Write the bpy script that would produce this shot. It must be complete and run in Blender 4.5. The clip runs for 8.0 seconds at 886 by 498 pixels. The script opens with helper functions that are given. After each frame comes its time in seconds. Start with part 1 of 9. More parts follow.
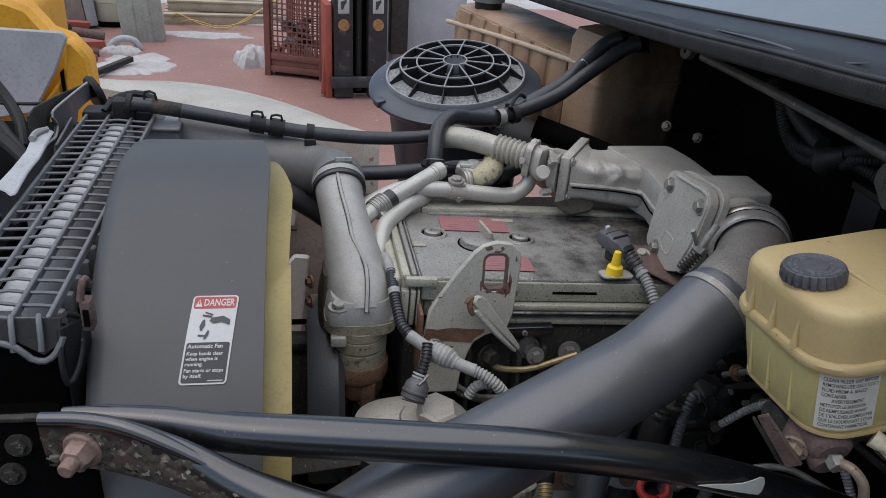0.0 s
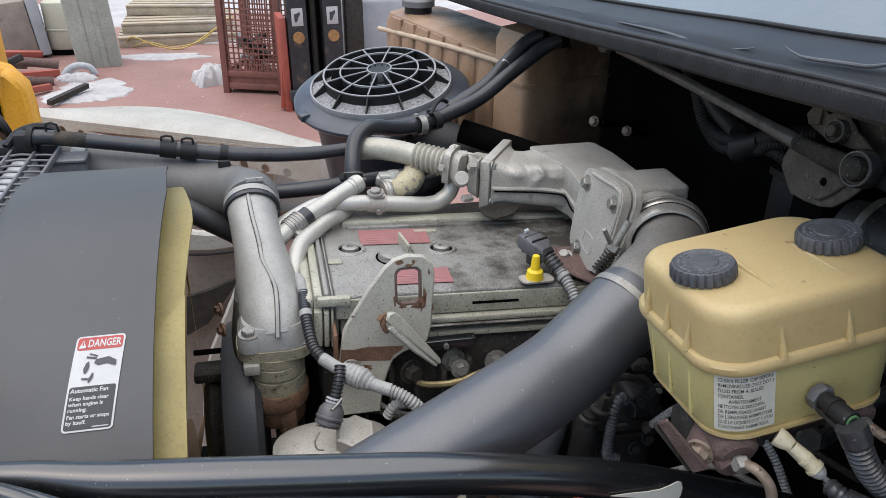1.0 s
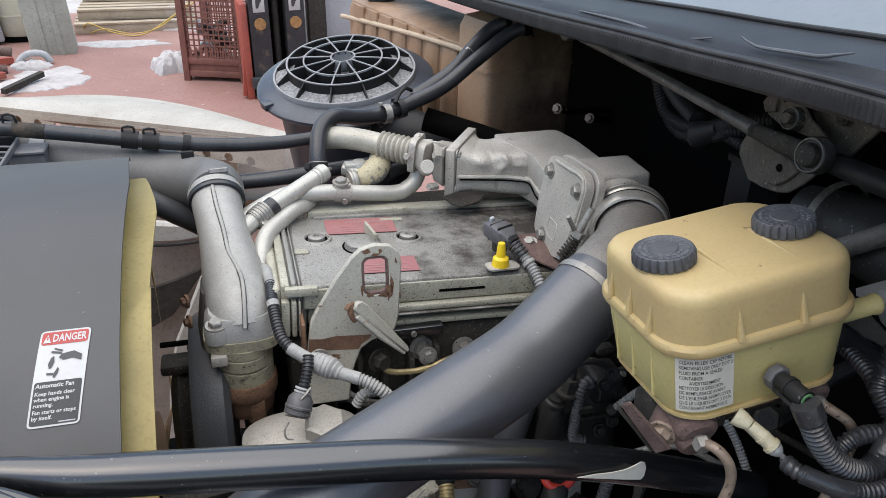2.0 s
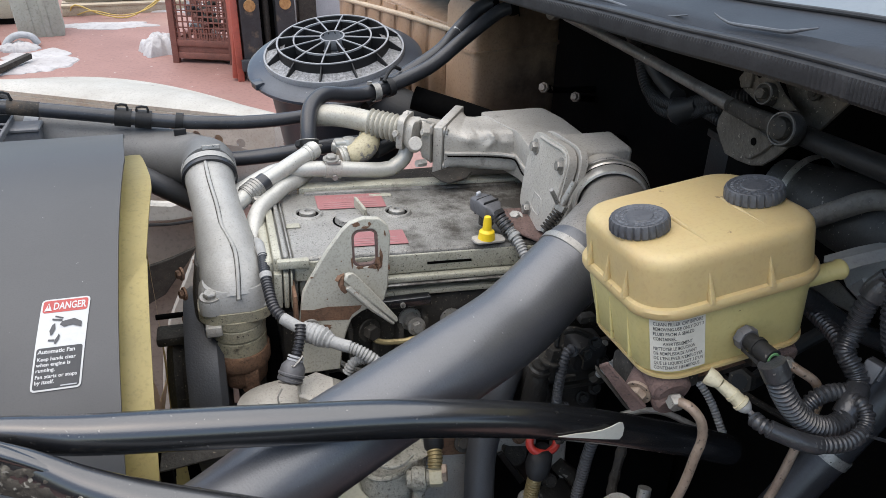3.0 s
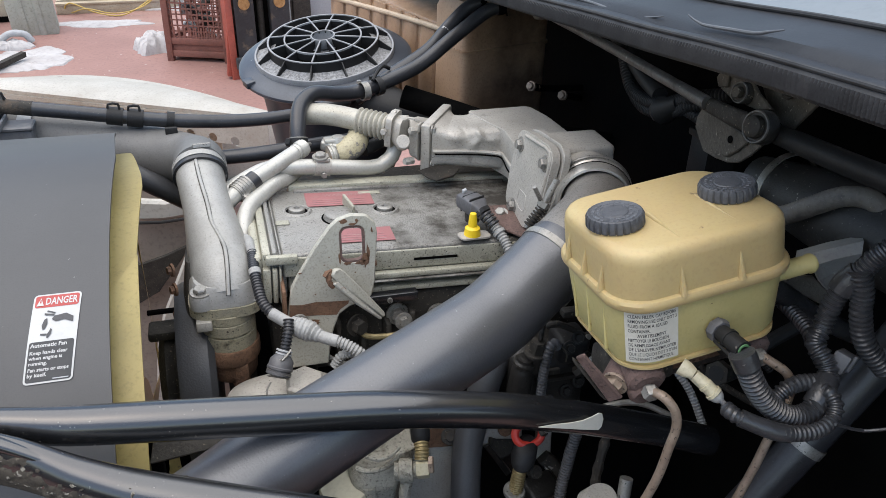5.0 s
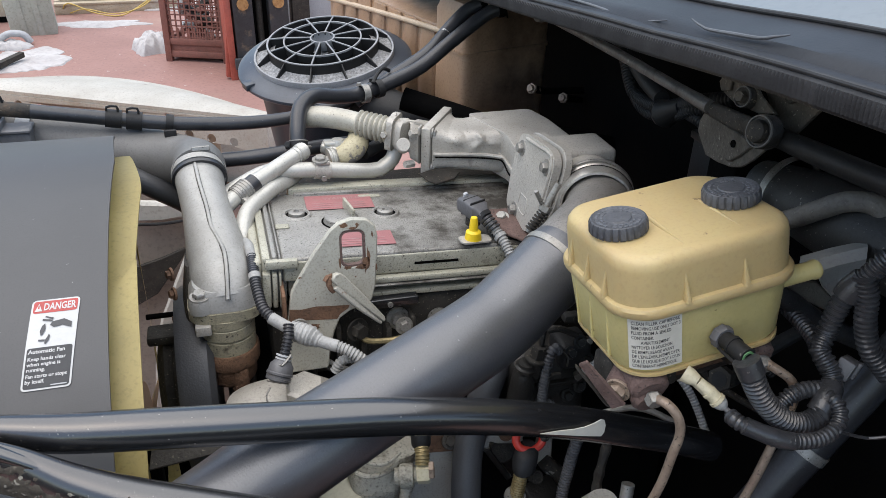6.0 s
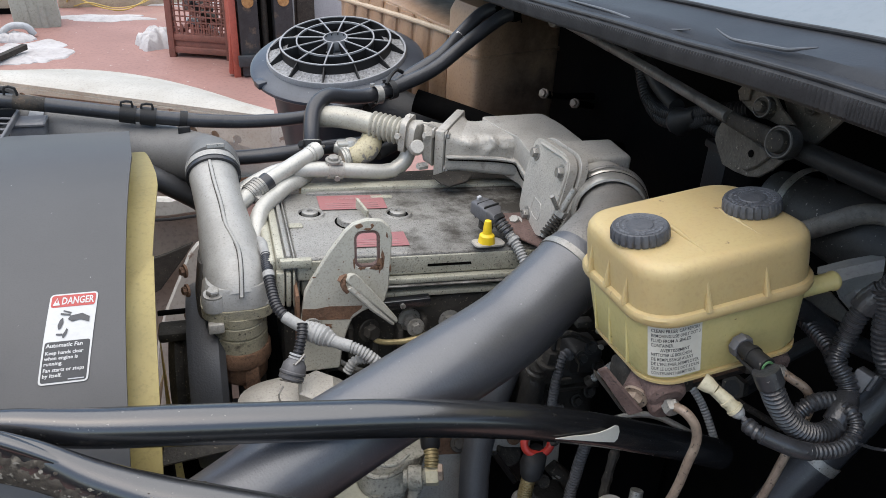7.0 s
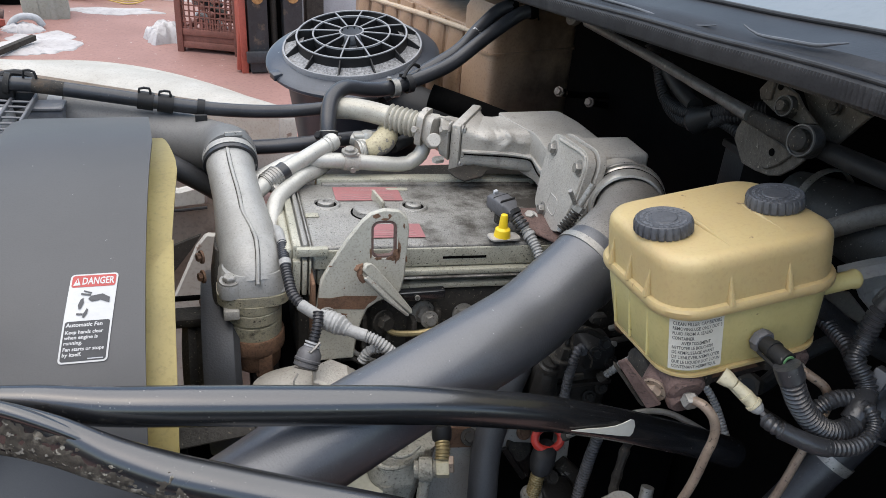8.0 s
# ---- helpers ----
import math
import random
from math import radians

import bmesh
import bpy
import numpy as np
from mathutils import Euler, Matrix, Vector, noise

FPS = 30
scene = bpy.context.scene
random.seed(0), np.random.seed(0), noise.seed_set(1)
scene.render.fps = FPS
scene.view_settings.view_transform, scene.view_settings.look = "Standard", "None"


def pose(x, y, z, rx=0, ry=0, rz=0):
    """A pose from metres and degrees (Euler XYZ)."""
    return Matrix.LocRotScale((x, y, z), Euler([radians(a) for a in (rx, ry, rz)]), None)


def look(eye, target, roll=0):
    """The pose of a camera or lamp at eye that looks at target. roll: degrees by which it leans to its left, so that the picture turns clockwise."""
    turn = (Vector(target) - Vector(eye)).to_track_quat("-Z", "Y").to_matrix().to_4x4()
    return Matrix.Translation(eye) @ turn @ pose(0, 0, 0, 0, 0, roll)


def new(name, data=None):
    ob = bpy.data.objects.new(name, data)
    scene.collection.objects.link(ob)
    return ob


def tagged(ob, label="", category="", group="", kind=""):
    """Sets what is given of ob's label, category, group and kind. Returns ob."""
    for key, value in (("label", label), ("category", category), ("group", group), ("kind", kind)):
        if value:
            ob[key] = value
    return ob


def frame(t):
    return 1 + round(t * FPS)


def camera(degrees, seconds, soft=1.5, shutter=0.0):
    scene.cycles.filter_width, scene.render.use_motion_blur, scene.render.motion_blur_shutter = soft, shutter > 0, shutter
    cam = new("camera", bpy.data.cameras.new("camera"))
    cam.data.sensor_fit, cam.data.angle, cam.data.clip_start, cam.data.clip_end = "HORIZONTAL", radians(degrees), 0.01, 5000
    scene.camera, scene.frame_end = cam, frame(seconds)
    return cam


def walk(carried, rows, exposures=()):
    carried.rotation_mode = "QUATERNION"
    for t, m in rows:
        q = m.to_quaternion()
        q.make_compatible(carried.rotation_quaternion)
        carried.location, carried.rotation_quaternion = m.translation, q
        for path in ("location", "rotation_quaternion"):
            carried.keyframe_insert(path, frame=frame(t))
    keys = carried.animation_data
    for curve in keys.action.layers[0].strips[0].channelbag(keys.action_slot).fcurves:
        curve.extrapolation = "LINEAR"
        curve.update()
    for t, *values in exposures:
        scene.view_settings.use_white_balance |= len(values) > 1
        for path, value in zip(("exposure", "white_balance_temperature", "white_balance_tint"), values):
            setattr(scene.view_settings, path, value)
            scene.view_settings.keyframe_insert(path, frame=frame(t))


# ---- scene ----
cam = camera(58.5, 8.0, soft=0.4)
METRES, EYE, TILT, LEAN, TURN = 0.24, 2.15, -27.0, -4.0, -9.0
ROWS = [
    (0.0, 0.0, 0.0, 0.0, 0.0, 0.0, 0.0),
    (0.5, 0.199, 0.0226, 0.0426, 0.06, 0.19, 1.46),
    (1.0, 0.3721, 0.1257, 0.0389, -1.33, 0.23, 4.12),
    (1.5, 0.3735, 0.1167, 0.0501, -2.77, -0.16, 4.82),
    (3.0, 0.3758, -0.0369, -0.0075, -4.44, -2.16, 5.0),
    (3.5, 0.418, -0.1341, -0.02, -4.48, -2.17, 5.06),
    (4.0, 0.4344, -0.1418, -0.0239, -4.42, -2.22, 5.15),
    (4.5, 0.4282, -0.1317, -0.0232, -4.62, -2.35, 5.12),
    (6.0, 0.4166, -0.1007, 0.0027, -4.82, -2.33, 5.06),
    (6.5, 0.3841, -0.0757, 0.0171, -4.97, -2.35, 4.55),
    (7.0, 0.3212, -0.1005, 0.0153, -5.01, -2.22, 3.77),
    (7.5, 0.3101, -0.0956, -0.0193, -4.89, -2.19, 3.17),
    (8.0, 0.2332, -0.1005, -0.0345, -4.89, -2.06, 2.37),
]
walk(cam, [(t, pose(0, 0, EYE, TILT, LEAN, TURN) @ pose(METRES * x, METRES * y, METRES * z, 90 + pitch, roll, yaw)) for t, x, y, z, yaw, pitch, roll in ROWS],
     [(0.0, 0.84, 6700, 10), (0.5, 1.16, 6800, 9), (1.0, 1.44, 6850, 9), (1.5, 1.50, 6900, 9), (3.0, 1.66, 6900, 9), (8.0, 1.62, 6900, 9)])

# ---- world and light: an overcast winter day ----
world = bpy.data.worlds.new("overcast_sky")
scene.world = world
world.use_nodes = True
wn = world.node_tree.nodes
sky = wn.new("ShaderNodeTexSky")
sky.sky_type, sky.sun_disc = "NISHITA", False
sky.sun_elevation, sky.sun_rotation = radians(65), radians(240)
sky.air_density, sky.dust_density, sky.ozone_density = 1.0, 1.2, 1.0
wn["Background"].inputs["Strength"].default_value = 0.09
world.node_tree.links.new(sky.outputs["Color"], wn["Background"].inputs["Color"])
sun_data = bpy.data.lights.new("sun", "SUN")
sun_data.energy, sun_data.angle, sun_data.color = 1.45, radians(100), (1.0, 0.985, 0.965)
sun = new("sun", sun_data)
sun.matrix_world = look((0.0, 1.1, 7.0), (0.3, 0.9, 1.5))


# ---- materials ----
def mat(name, col, col2=None, rough=0.5, metal=0.0, scale=30.0, bump=0.15, bscale=250.0, dirt=None, dirt_at=0.55,
        dscale=9.0, dirt_soft=0.12, trans=0.0, sss=0.0, coat=0.0, grain=0.5, spread=None, spec=0.5, specks=0.0, speck=(0.02, 0.017, 0.014), sscale=130.0):
    m = bpy.data.materials.new(name)
    m.use_nodes = True
    n, l = m.node_tree.nodes, m.node_tree.links
    b = n["Principled BSDF"]
    tc = n.new("ShaderNodeTexCoord")

    def tex(s, detail=6.0, rg=0.6):
        t = n.new("ShaderNodeTexNoise")
        t.inputs["Scale"].default_value, t.inputs["Detail"].default_value, t.inputs["Roughness"].default_value = s, detail, rg
        l.new(tc.outputs["Object"], t.inputs["Vector"])
        return t.outputs["Fac"]

    def ramp(fac, a, z):
        r = n.new("ShaderNodeMapRange")
        r.inputs["From Min"].default_value, r.inputs["From Max"].default_value = a, z
        l.new(fac, r.inputs["Value"])
        return r.outputs["Result"]

    def mix(fac, a, z):
        x = n.new("ShaderNodeMix")
        x.data_type = "RGBA"
        l.new(fac, x.inputs["Factor"])
        for sock, v in ((x.inputs[6], a), (x.inputs[7], z)):
            if isinstance(v, tuple):
                sock.default_value = (*v, 1)
            else:
                l.new(v, sock)
        return x.outputs[2]

    col2 = col2 or tuple(c * 0.7 for c in col)
    big = tex(scale)
    colour = mix(ramp(big, 0.32, 0.68), col, col2)
    fine = tex(bscale, 3.0)
    colour = mix(ramp(fine, 0.5, 0.95 - 0.16 * min(grain, 1.0)), colour, tuple(c * (1 - 0.55 * grain) for c in col2))
    if dirt:
        grime = tex(dscale, 10.0, 0.68)
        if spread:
            # second colour growing along x (oil on the cover, painted shade on the tank): from, to, how much more of it
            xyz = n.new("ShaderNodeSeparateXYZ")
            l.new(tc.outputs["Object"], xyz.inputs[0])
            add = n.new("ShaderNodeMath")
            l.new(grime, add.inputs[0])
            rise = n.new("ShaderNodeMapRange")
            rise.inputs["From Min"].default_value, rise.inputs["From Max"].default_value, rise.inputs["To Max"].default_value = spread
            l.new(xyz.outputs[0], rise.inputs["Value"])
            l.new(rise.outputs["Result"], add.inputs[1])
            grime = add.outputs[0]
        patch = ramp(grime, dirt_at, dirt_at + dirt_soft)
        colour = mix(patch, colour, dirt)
        rr = n.new("ShaderNodeMapRange")
        rr.inputs["To Min"].default_value, rr.inputs["To Max"].default_value = rough, min(1.0, max(rough + 0.25, 0.75))
        l.new(patch, rr.inputs["Value"])
        l.new(rr.outputs["Result"], b.inputs["Roughness"])
    else:
        rr = n.new("ShaderNodeMapRange")
        rr.inputs["To Min"].default_value, rr.inputs["To Max"].default_value = max(0.03, rough - 0.1), min(1.0, rough + 0.12)
        l.new(big, rr.inputs["Value"])
        l.new(rr.outputs["Result"], b.inputs["Roughness"])
    if specks:
        # small flecks of grime or chipped paint
        colour = mix(ramp(tex(sscale, 4.0, 0.55), specks, specks + 0.04), colour, speck)
    l.new(colour, b.inputs["Base Color"])
    b.inputs["Metallic"].default_value = metal
    b.inputs["Specular IOR Level"].default_value = spec
    b.inputs["Transmission Weight"].default_value = trans
    b.inputs["Coat Weight"].default_value = coat
    if sss:
        b.inputs["Subsurface Weight"].default_value = sss
        b.inputs["Subsurface Radius"].default_value = (0.02, 0.012, 0.005)
        b.inputs["Subsurface Scale"].default_value = 1.0
    if bump:
        bp = n.new("ShaderNodeBump")
        bp.inputs["Strength"].default_value, bp.inputs["Distance"].default_value = bump, 0.002
        l.new(fine, bp.inputs["Height"])
        l.new(bp.outputs["Normal"], b.inputs["Normal"])
    return m


BLACK_DIRT = (0.03, 0.027, 0.024)
M_SMOOTHCAST = mat("dusty_smooth_casting", (0.36, 0.355, 0.335), (0.28, 0.275, 0.255), 0.5, 0.15, 18, 0.25, 300, (0.1, 0.095, 0.085), 0.64, 40, 0.18, grain=0.4, specks=0.68, speck=(0.08, 0.075, 0.065), sscale=420.0)
M_CAST = mat("cast_aluminium", (0.46, 0.435, 0.39), (0.35, 0.328, 0.29), 0.5, 0.2, 14, 0.45, 300, (0.07, 0.064, 0.055), 0.62, 30, 0.22, grain=0.55, specks=0.66, speck=(0.06, 0.055, 0.048), sscale=420.0)
M_STACK = mat("yellowed_casting", (0.38, 0.345, 0.235), (0.27, 0.255, 0.2), 0.55, 0.15, 35, 0.5, 400, (0.07, 0.06, 0.045), 0.56, 55, 0.14, grain=0.9, specks=0.635, speck=(0.07, 0.058, 0.044), sscale=240.0)
M_HORN = mat("oily_casting", (0.272, 0.255, 0.232), (0.18, 0.167, 0.15), 0.46, 0.35, 16, 0.4, 420, (0.07, 0.06, 0.048), 0.58, 42, 0.2, grain=0.8, specks=0.64, speck=(0.05, 0.043, 0.035), sscale=420.0)
M_TUBE = mat("painted_tube", (0.5, 0.49, 0.45), (0.4, 0.39, 0.35), 0.4, 0.3, 16, 0.08, 300, BLACK_DIRT, 0.67, 40, 0.12, grain=0.4, specks=0.69, speck=(0.08, 0.075, 0.065), sscale=400.0)
M_GREASY = mat("greasy_pale_casting", (0.37, 0.355, 0.30), (0.24, 0.23, 0.19), 0.5, 0.0, 22, 0.9, 260, (0.09, 0.08, 0.062), 0.55, 45, 0.16, grain=1.0, specks=0.63, speck=(0.1, 0.088, 0.068), sscale=260.0)
M_CREAM = mat("cream_tube", (0.42, 0.40, 0.34), (0.32, 0.30, 0.25), 0.45, 0.2, 30, 0.1, 300, BLACK_DIRT, 0.68, 25, 0.15, specks=0.67, sscale=350.0)
M_COVER = mat("oily_cover", (0.33, 0.322, 0.298), (0.19, 0.183, 0.165), 0.36, 0.25, 6, 0.6, 480, (0.05, 0.044, 0.036), 0.56, 22, 0.22, grain=1.1, spread=(-0.10, 0.22, 0.27), specks=0.62, speck=(0.035, 0.03, 0.025), sscale=380.0)
M_COVER_SIDE = mat("cover_side", (0.45, 0.435, 0.355), (0.31, 0.30, 0.235), 0.45, 0.1, 16, 0.45, 450, (0.06, 0.053, 0.043), 0.6, 40, 0.2, grain=0.9, specks=0.63, speck=(0.05, 0.045, 0.036), sscale=350.0)
M_PEEL = mat("peeling_cream", (0.46, 0.41, 0.27), (0.38, 0.33, 0.21), 0.55, 0.0, 30, 0.4, 300, (0.15, 0.14, 0.13), 0.53, 32, 0.03, grain=0.9)
M_BRACKET = mat("chipped_cream_paint", (0.42, 0.405, 0.345), (0.35, 0.337, 0.283), 0.45, 0.0, 24, 0.15, 350, (0.14, 0.065, 0.038), 0.665, 26, 0.04, grain=0.8, specks=0.69, speck=(0.13, 0.06, 0.035), sscale=260.0)
M_RUST = mat("rust", (0.20, 0.108, 0.062), (0.11, 0.06, 0.036), 0.85, 0.0, 40, 0.8, 300, (0.045, 0.03, 0.022), 0.56, 50, 0.2, grain=0.9)
M_RUSTPINK = mat("pinkish_rust", (0.16, 0.104, 0.09), (0.09, 0.055, 0.046), 0.85, 0.0, 45, 0.7, 350, (0.08, 0.045, 0.035), 0.6, 30, 0.15, specks=0.62, speck=(0.05, 0.035, 0.03), sscale=300.0)
M_PIPE = mat("rubber_hose", (0.062, 0.064, 0.071), (0.04, 0.041, 0.047), 0.38, 0.0, 6, 0.2, 520, (0.075, 0.074, 0.076), 0.58, 9, 0.35, grain=0.45, spec=1.0, coat=0.15, specks=0.69, speck=(0.16, 0.16, 0.165), sscale=190.0)
M_PIPEDARK = mat("dark_rubber_pipe", (0.055, 0.056, 0.06), (0.04, 0.041, 0.044), 0.45, 0.0, 9, 0.2, 400, (0.09, 0.088, 0.085), 0.6, 22, 0.3)
M_HOSE = mat("black_hose", (0.036, 0.037, 0.041), (0.022, 0.0225, 0.025), 0.34, 0.0, 25, 0.1, 400, (0.06, 0.057, 0.054), 0.66, 22, 0.15, specks=0.68, speck=(0.09, 0.087, 0.083), sscale=300.0)
M_RUSTYCREAM = mat("rusting_cream_paint", (0.50, 0.48, 0.42), (0.42, 0.40, 0.34), 0.5, 0.0, 24, 0.3, 350, (0.2, 0.115, 0.07), 0.62, 45, 0.06, grain=0.8)
M_BAR = mat("black_enamel", (0.012, 0.0127, 0.0145), (0.008, 0.0085, 0.0095), 0.27, 0.0, 20, 0.015, 200, (0.05, 0.045, 0.04), 0.66, 60, 0.12, spec=1.0, coat=0.3, specks=0.69, speck=(0.13, 0.122, 0.11), sscale=260.0)
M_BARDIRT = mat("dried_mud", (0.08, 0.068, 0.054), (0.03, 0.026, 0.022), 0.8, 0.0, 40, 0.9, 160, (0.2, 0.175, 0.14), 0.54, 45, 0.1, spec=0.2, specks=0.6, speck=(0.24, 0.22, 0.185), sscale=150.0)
M_CROSS = mat("dusty_grey_pipe", (0.16, 0.157, 0.15), (0.11, 0.108, 0.103), 0.55, 0.0, 10, 0.15, 350, (0.09, 0.085, 0.08), 0.6, 18, 0.25, specks=0.66, speck=(0.08, 0.075, 0.07), sscale=300.0)
M_SHROUD = mat("grey_plastic", (0.054, 0.0545, 0.056), (0.043, 0.0435, 0.045), 0.5, 0.0, 6, 0.06, 600, (0.17, 0.17, 0.17), 0.68, 7, 0.25, grain=0.2, spec=0.5, specks=0.735, speck=(0.3, 0.3, 0.29), sscale=110.0)
M_DARKPL = mat("dark_plastic", (0.018, 0.018, 0.019), (0.012, 0.012, 0.012), 0.55, 0.0, 20, 0.15, 300, (0.045, 0.042, 0.038), 0.6, 20, 0.2, spec=0.3, specks=0.7, speck=(0.1, 0.09, 0.08), sscale=280.0)
M_GUARD = mat("guard_plastic", (0.15, 0.152, 0.158), (0.11, 0.112, 0.118), 0.5, 0.0, 20, 0.1, 300, (0.3, 0.29, 0.27), 0.62, 20, 0.2)
# dust and the highlight on the lid's upper edges, both in one pale colour
M_SPOKE = mat("dusty_lit_spoke", (0.27, 0.275, 0.285), (0.2, 0.205, 0.21), 0.5, 0.0, 20, 0.1, 300)
M_PALE = mat("dusty_header", (0.44, 0.45, 0.46), (0.33, 0.34, 0.35), 0.6, 0.0, 15, 0.2, 200, (0.2, 0.19, 0.17), 0.6, 14, 0.2)
M_FAN = mat("aged_nylon", (0.31, 0.245, 0.085), (0.24, 0.19, 0.062), 0.5, 0.0, 12, 0.1, 200, (0.2, 0.18, 0.1), 0.62, 12, 0.2, sss=0.1, specks=0.7, speck=(0.14, 0.11, 0.05), sscale=60.0)
M_RES = mat("reservoir_plastic", (0.43, 0.335, 0.16), (0.40, 0.29, 0.14), 0.46, 0.0, 9, 0.08, 260, (0.40, 0.28, 0.15), 0.56, 13, 0.3, sss=0.12, grain=0.2, specks=0.71, speck=(0.2, 0.14, 0.07), sscale=70.0)
M_RESLOW = mat("reservoir_fluid_side", (0.56, 0.475, 0.215), (0.46, 0.385, 0.165), 0.42, 0.0, 10, 0.06, 260, (0.2, 0.165, 0.075), 0.6, 14, 0.3, sss=0.06, grain=0.15, specks=0.72, speck=(0.2, 0.15, 0.06), sscale=90.0)
M_CAP = mat("dusty_cap", (0.075, 0.079, 0.088), (0.04, 0.042, 0.048), 0.5, 0.0, 60, 0.3, 300, (0.17, 0.18, 0.2), 0.58, 60, 0.25)
M_CAPMARK = mat("worn_cap_print", (0.105, 0.112, 0.125), (0.06, 0.064, 0.072), 0.55, 0.0, 90, 0.1, 300, (0.05, 0.053, 0.06), 0.52, 80, 0.15)
M_PAPER = mat("label_paper", (0.60, 0.58, 0.51), (0.52, 0.5, 0.43), 0.6, 0.0, 30, 0.05, 300, (0.5, 0.46, 0.35), 0.66, 40, 0.2, grain=0.1)
M_INK = mat("label_ink", (0.05, 0.05, 0.055), (0.05, 0.05, 0.05), 0.6, bump=0.0)
M_WHITE = mat("sticker_white", (0.47, 0.47, 0.46), (0.42, 0.42, 0.41), 0.45, bump=0.0, grain=0.1)
M_PANEL = mat("sticker_grey", (0.05, 0.051, 0.053), (0.04, 0.041, 0.043), 0.55, bump=0.0, grain=0.1, spec=0.3)
M_RED = mat("sticker_red", (0.38, 0.045, 0.04), (0.33, 0.04, 0.035), 0.45, bump=0.0, grain=0.1)
M_REDLABEL = mat("faded_red_label", (0.31, 0.12, 0.122), (0.25, 0.105, 0.105), 0.5, 0.0, 30, 0.2, 400, (0.2, 0.17, 0.14), 0.58, 40, 0.25)
M_PRINT = mat("faded_print", (0.33, 0.2, 0.195), (0.27, 0.14, 0.14), 0.5, 0.0, 40, 0.1, 300)
M_STEEL = mat("zinc_steel", (0.33, 0.32, 0.295), (0.22, 0.21, 0.19), 0.42, 0.5, 60, 0.2, 400, (0.12, 0.09, 0.07), 0.66, 60, 0.15, specks=0.64, sscale=300.0)
M_RING = mat("dusty_bright_steel", (0.46, 0.44, 0.40), (0.34, 0.325, 0.295), 0.3, 0.55, 40, 0.15, 400, (0.16, 0.145, 0.12), 0.62, 30, 0.2, specks=0.66, sscale=300.0)
M_BRASS = mat("dull_brass", (0.36, 0.29, 0.15), (0.26, 0.2, 0.1), 0.45, 0.6, 50, 0.2, 300)
M_PLUG = mat("grey_plug", (0.10, 0.10, 0.105), (0.08, 0.08, 0.085), 0.5, 0.0, 50, 0.1, 300)
M_TAPE = mat("grey_tape", (0.33, 0.33, 0.32), (0.25, 0.25, 0.24), 0.6, 0.0, 60, 0.3, 300, (0.1, 0.09, 0.08), 0.62, 40, 0.2)
M_YELLOW = mat("yellow_rubber", (0.8, 0.56, 0.02), (0.7, 0.48, 0.02), 0.45, bump=0.05, grain=0.1)
# browned plastic; the darkening along x paints the cowl's shade on the tank
M_TANK = mat("aged_shaded_tank_plastic", (0.36, 0.24, 0.155), (0.27, 0.165, 0.10), 0.45, 0.0, 7, 0.1, 200, (0.05, 0.03, 0.019), 0.56, 6, 0.35, sss=0.1, spread=(0.0, 0.13, 0.3))
M_TANKSEAM = mat("pale_weld_seam", (0.50, 0.40, 0.29), (0.42, 0.32, 0.22), 0.5, 0.0, 20, 0.1, 200, (0.2, 0.13, 0.09), 0.6, 14, 0.2)
# black grime taken darker than soot, so the colour carries the bay's deep shade
M_DARK = mat("grimy_shade_black", (0.0045, 0.0043, 0.004), (0.003, 0.003, 0.003), 0.9, 0.0, 20, 0.4, 200, (0.011, 0.0098, 0.0085), 0.62, 20, 0.2, spec=0.03)
M_GRIME = mat("grimy_iron", (0.055, 0.05, 0.043), (0.027, 0.0245, 0.0215), 0.65, 0.1, 30, 0.6, 200, (0.12, 0.085, 0.06), 0.6, 25, 0.2, spec=0.25, specks=0.64, speck=(0.17, 0.145, 0.11), sscale=280.0)
M_BOLT = mat("worn_pinkish_bolt", (0.30, 0.205, 0.17), (0.2, 0.13, 0.105), 0.6, 0.2, 60, 0.4, 300, (0.09, 0.06, 0.045), 0.6, 70, 0.15)
M_LOOM = mat("dusty_loom", (0.046, 0.0465, 0.05), (0.027, 0.0277, 0.03), 0.3, 0.0, 40, 0.25, 300, (0.11, 0.105, 0.10), 0.62, 40, 0.2, spec=0.6, specks=0.68, speck=(0.16, 0.15, 0.14), sscale=300.0)
M_OILY = mat("oily_black_iron", (0.02, 0.0185, 0.0165), (0.012, 0.011, 0.010), 0.42, 0.0, 40, 0.5, 250, (0.045, 0.039, 0.032), 0.6, 30, 0.2, spec=0.4, specks=0.7, speck=(0.10, 0.088, 0.07), sscale=260.0)
M_DUSTRUB = mat("dusty_rubber", (0.20, 0.18, 0.155), (0.125, 0.112, 0.096), 0.6, 0.0, 30, 0.5, 250, (0.06, 0.055, 0.05), 0.58, 40, 0.2, specks=0.66, speck=(0.22, 0.2, 0.17), sscale=260.0)
M_SMOKE = mat("smoky_plastic", (0.40, 0.40, 0.39), (0.30, 0.30, 0.29), 0.42, 0.0, 20, 0.2, 250, (0.17, 0.165, 0.155), 0.62, 30, 0.3, specks=0.68, speck=(0.25, 0.24, 0.22), sscale=300.0)
M_SEAL = mat("cowl_rubber", (0.04, 0.041, 0.043), (0.024, 0.0245, 0.026), 0.6, 0.0, 30, 0.15, 400, (0.09, 0.087, 0.083), 0.62, 25, 0.2, spec=0.3)
M_COWL = mat("weathered_cowl", (0.026, 0.0275, 0.031), (0.016, 0.0175, 0.02), 0.45, 0.0, 12, 0.1, 300, (0.05, 0.052, 0.056), 0.6, 10, 0.3, spec=0.2)
M_LIP = mat("pale_edge", (0.11, 0.113, 0.12), (0.065, 0.068, 0.073), 0.45, 0.0, 12, 0.1, 300)
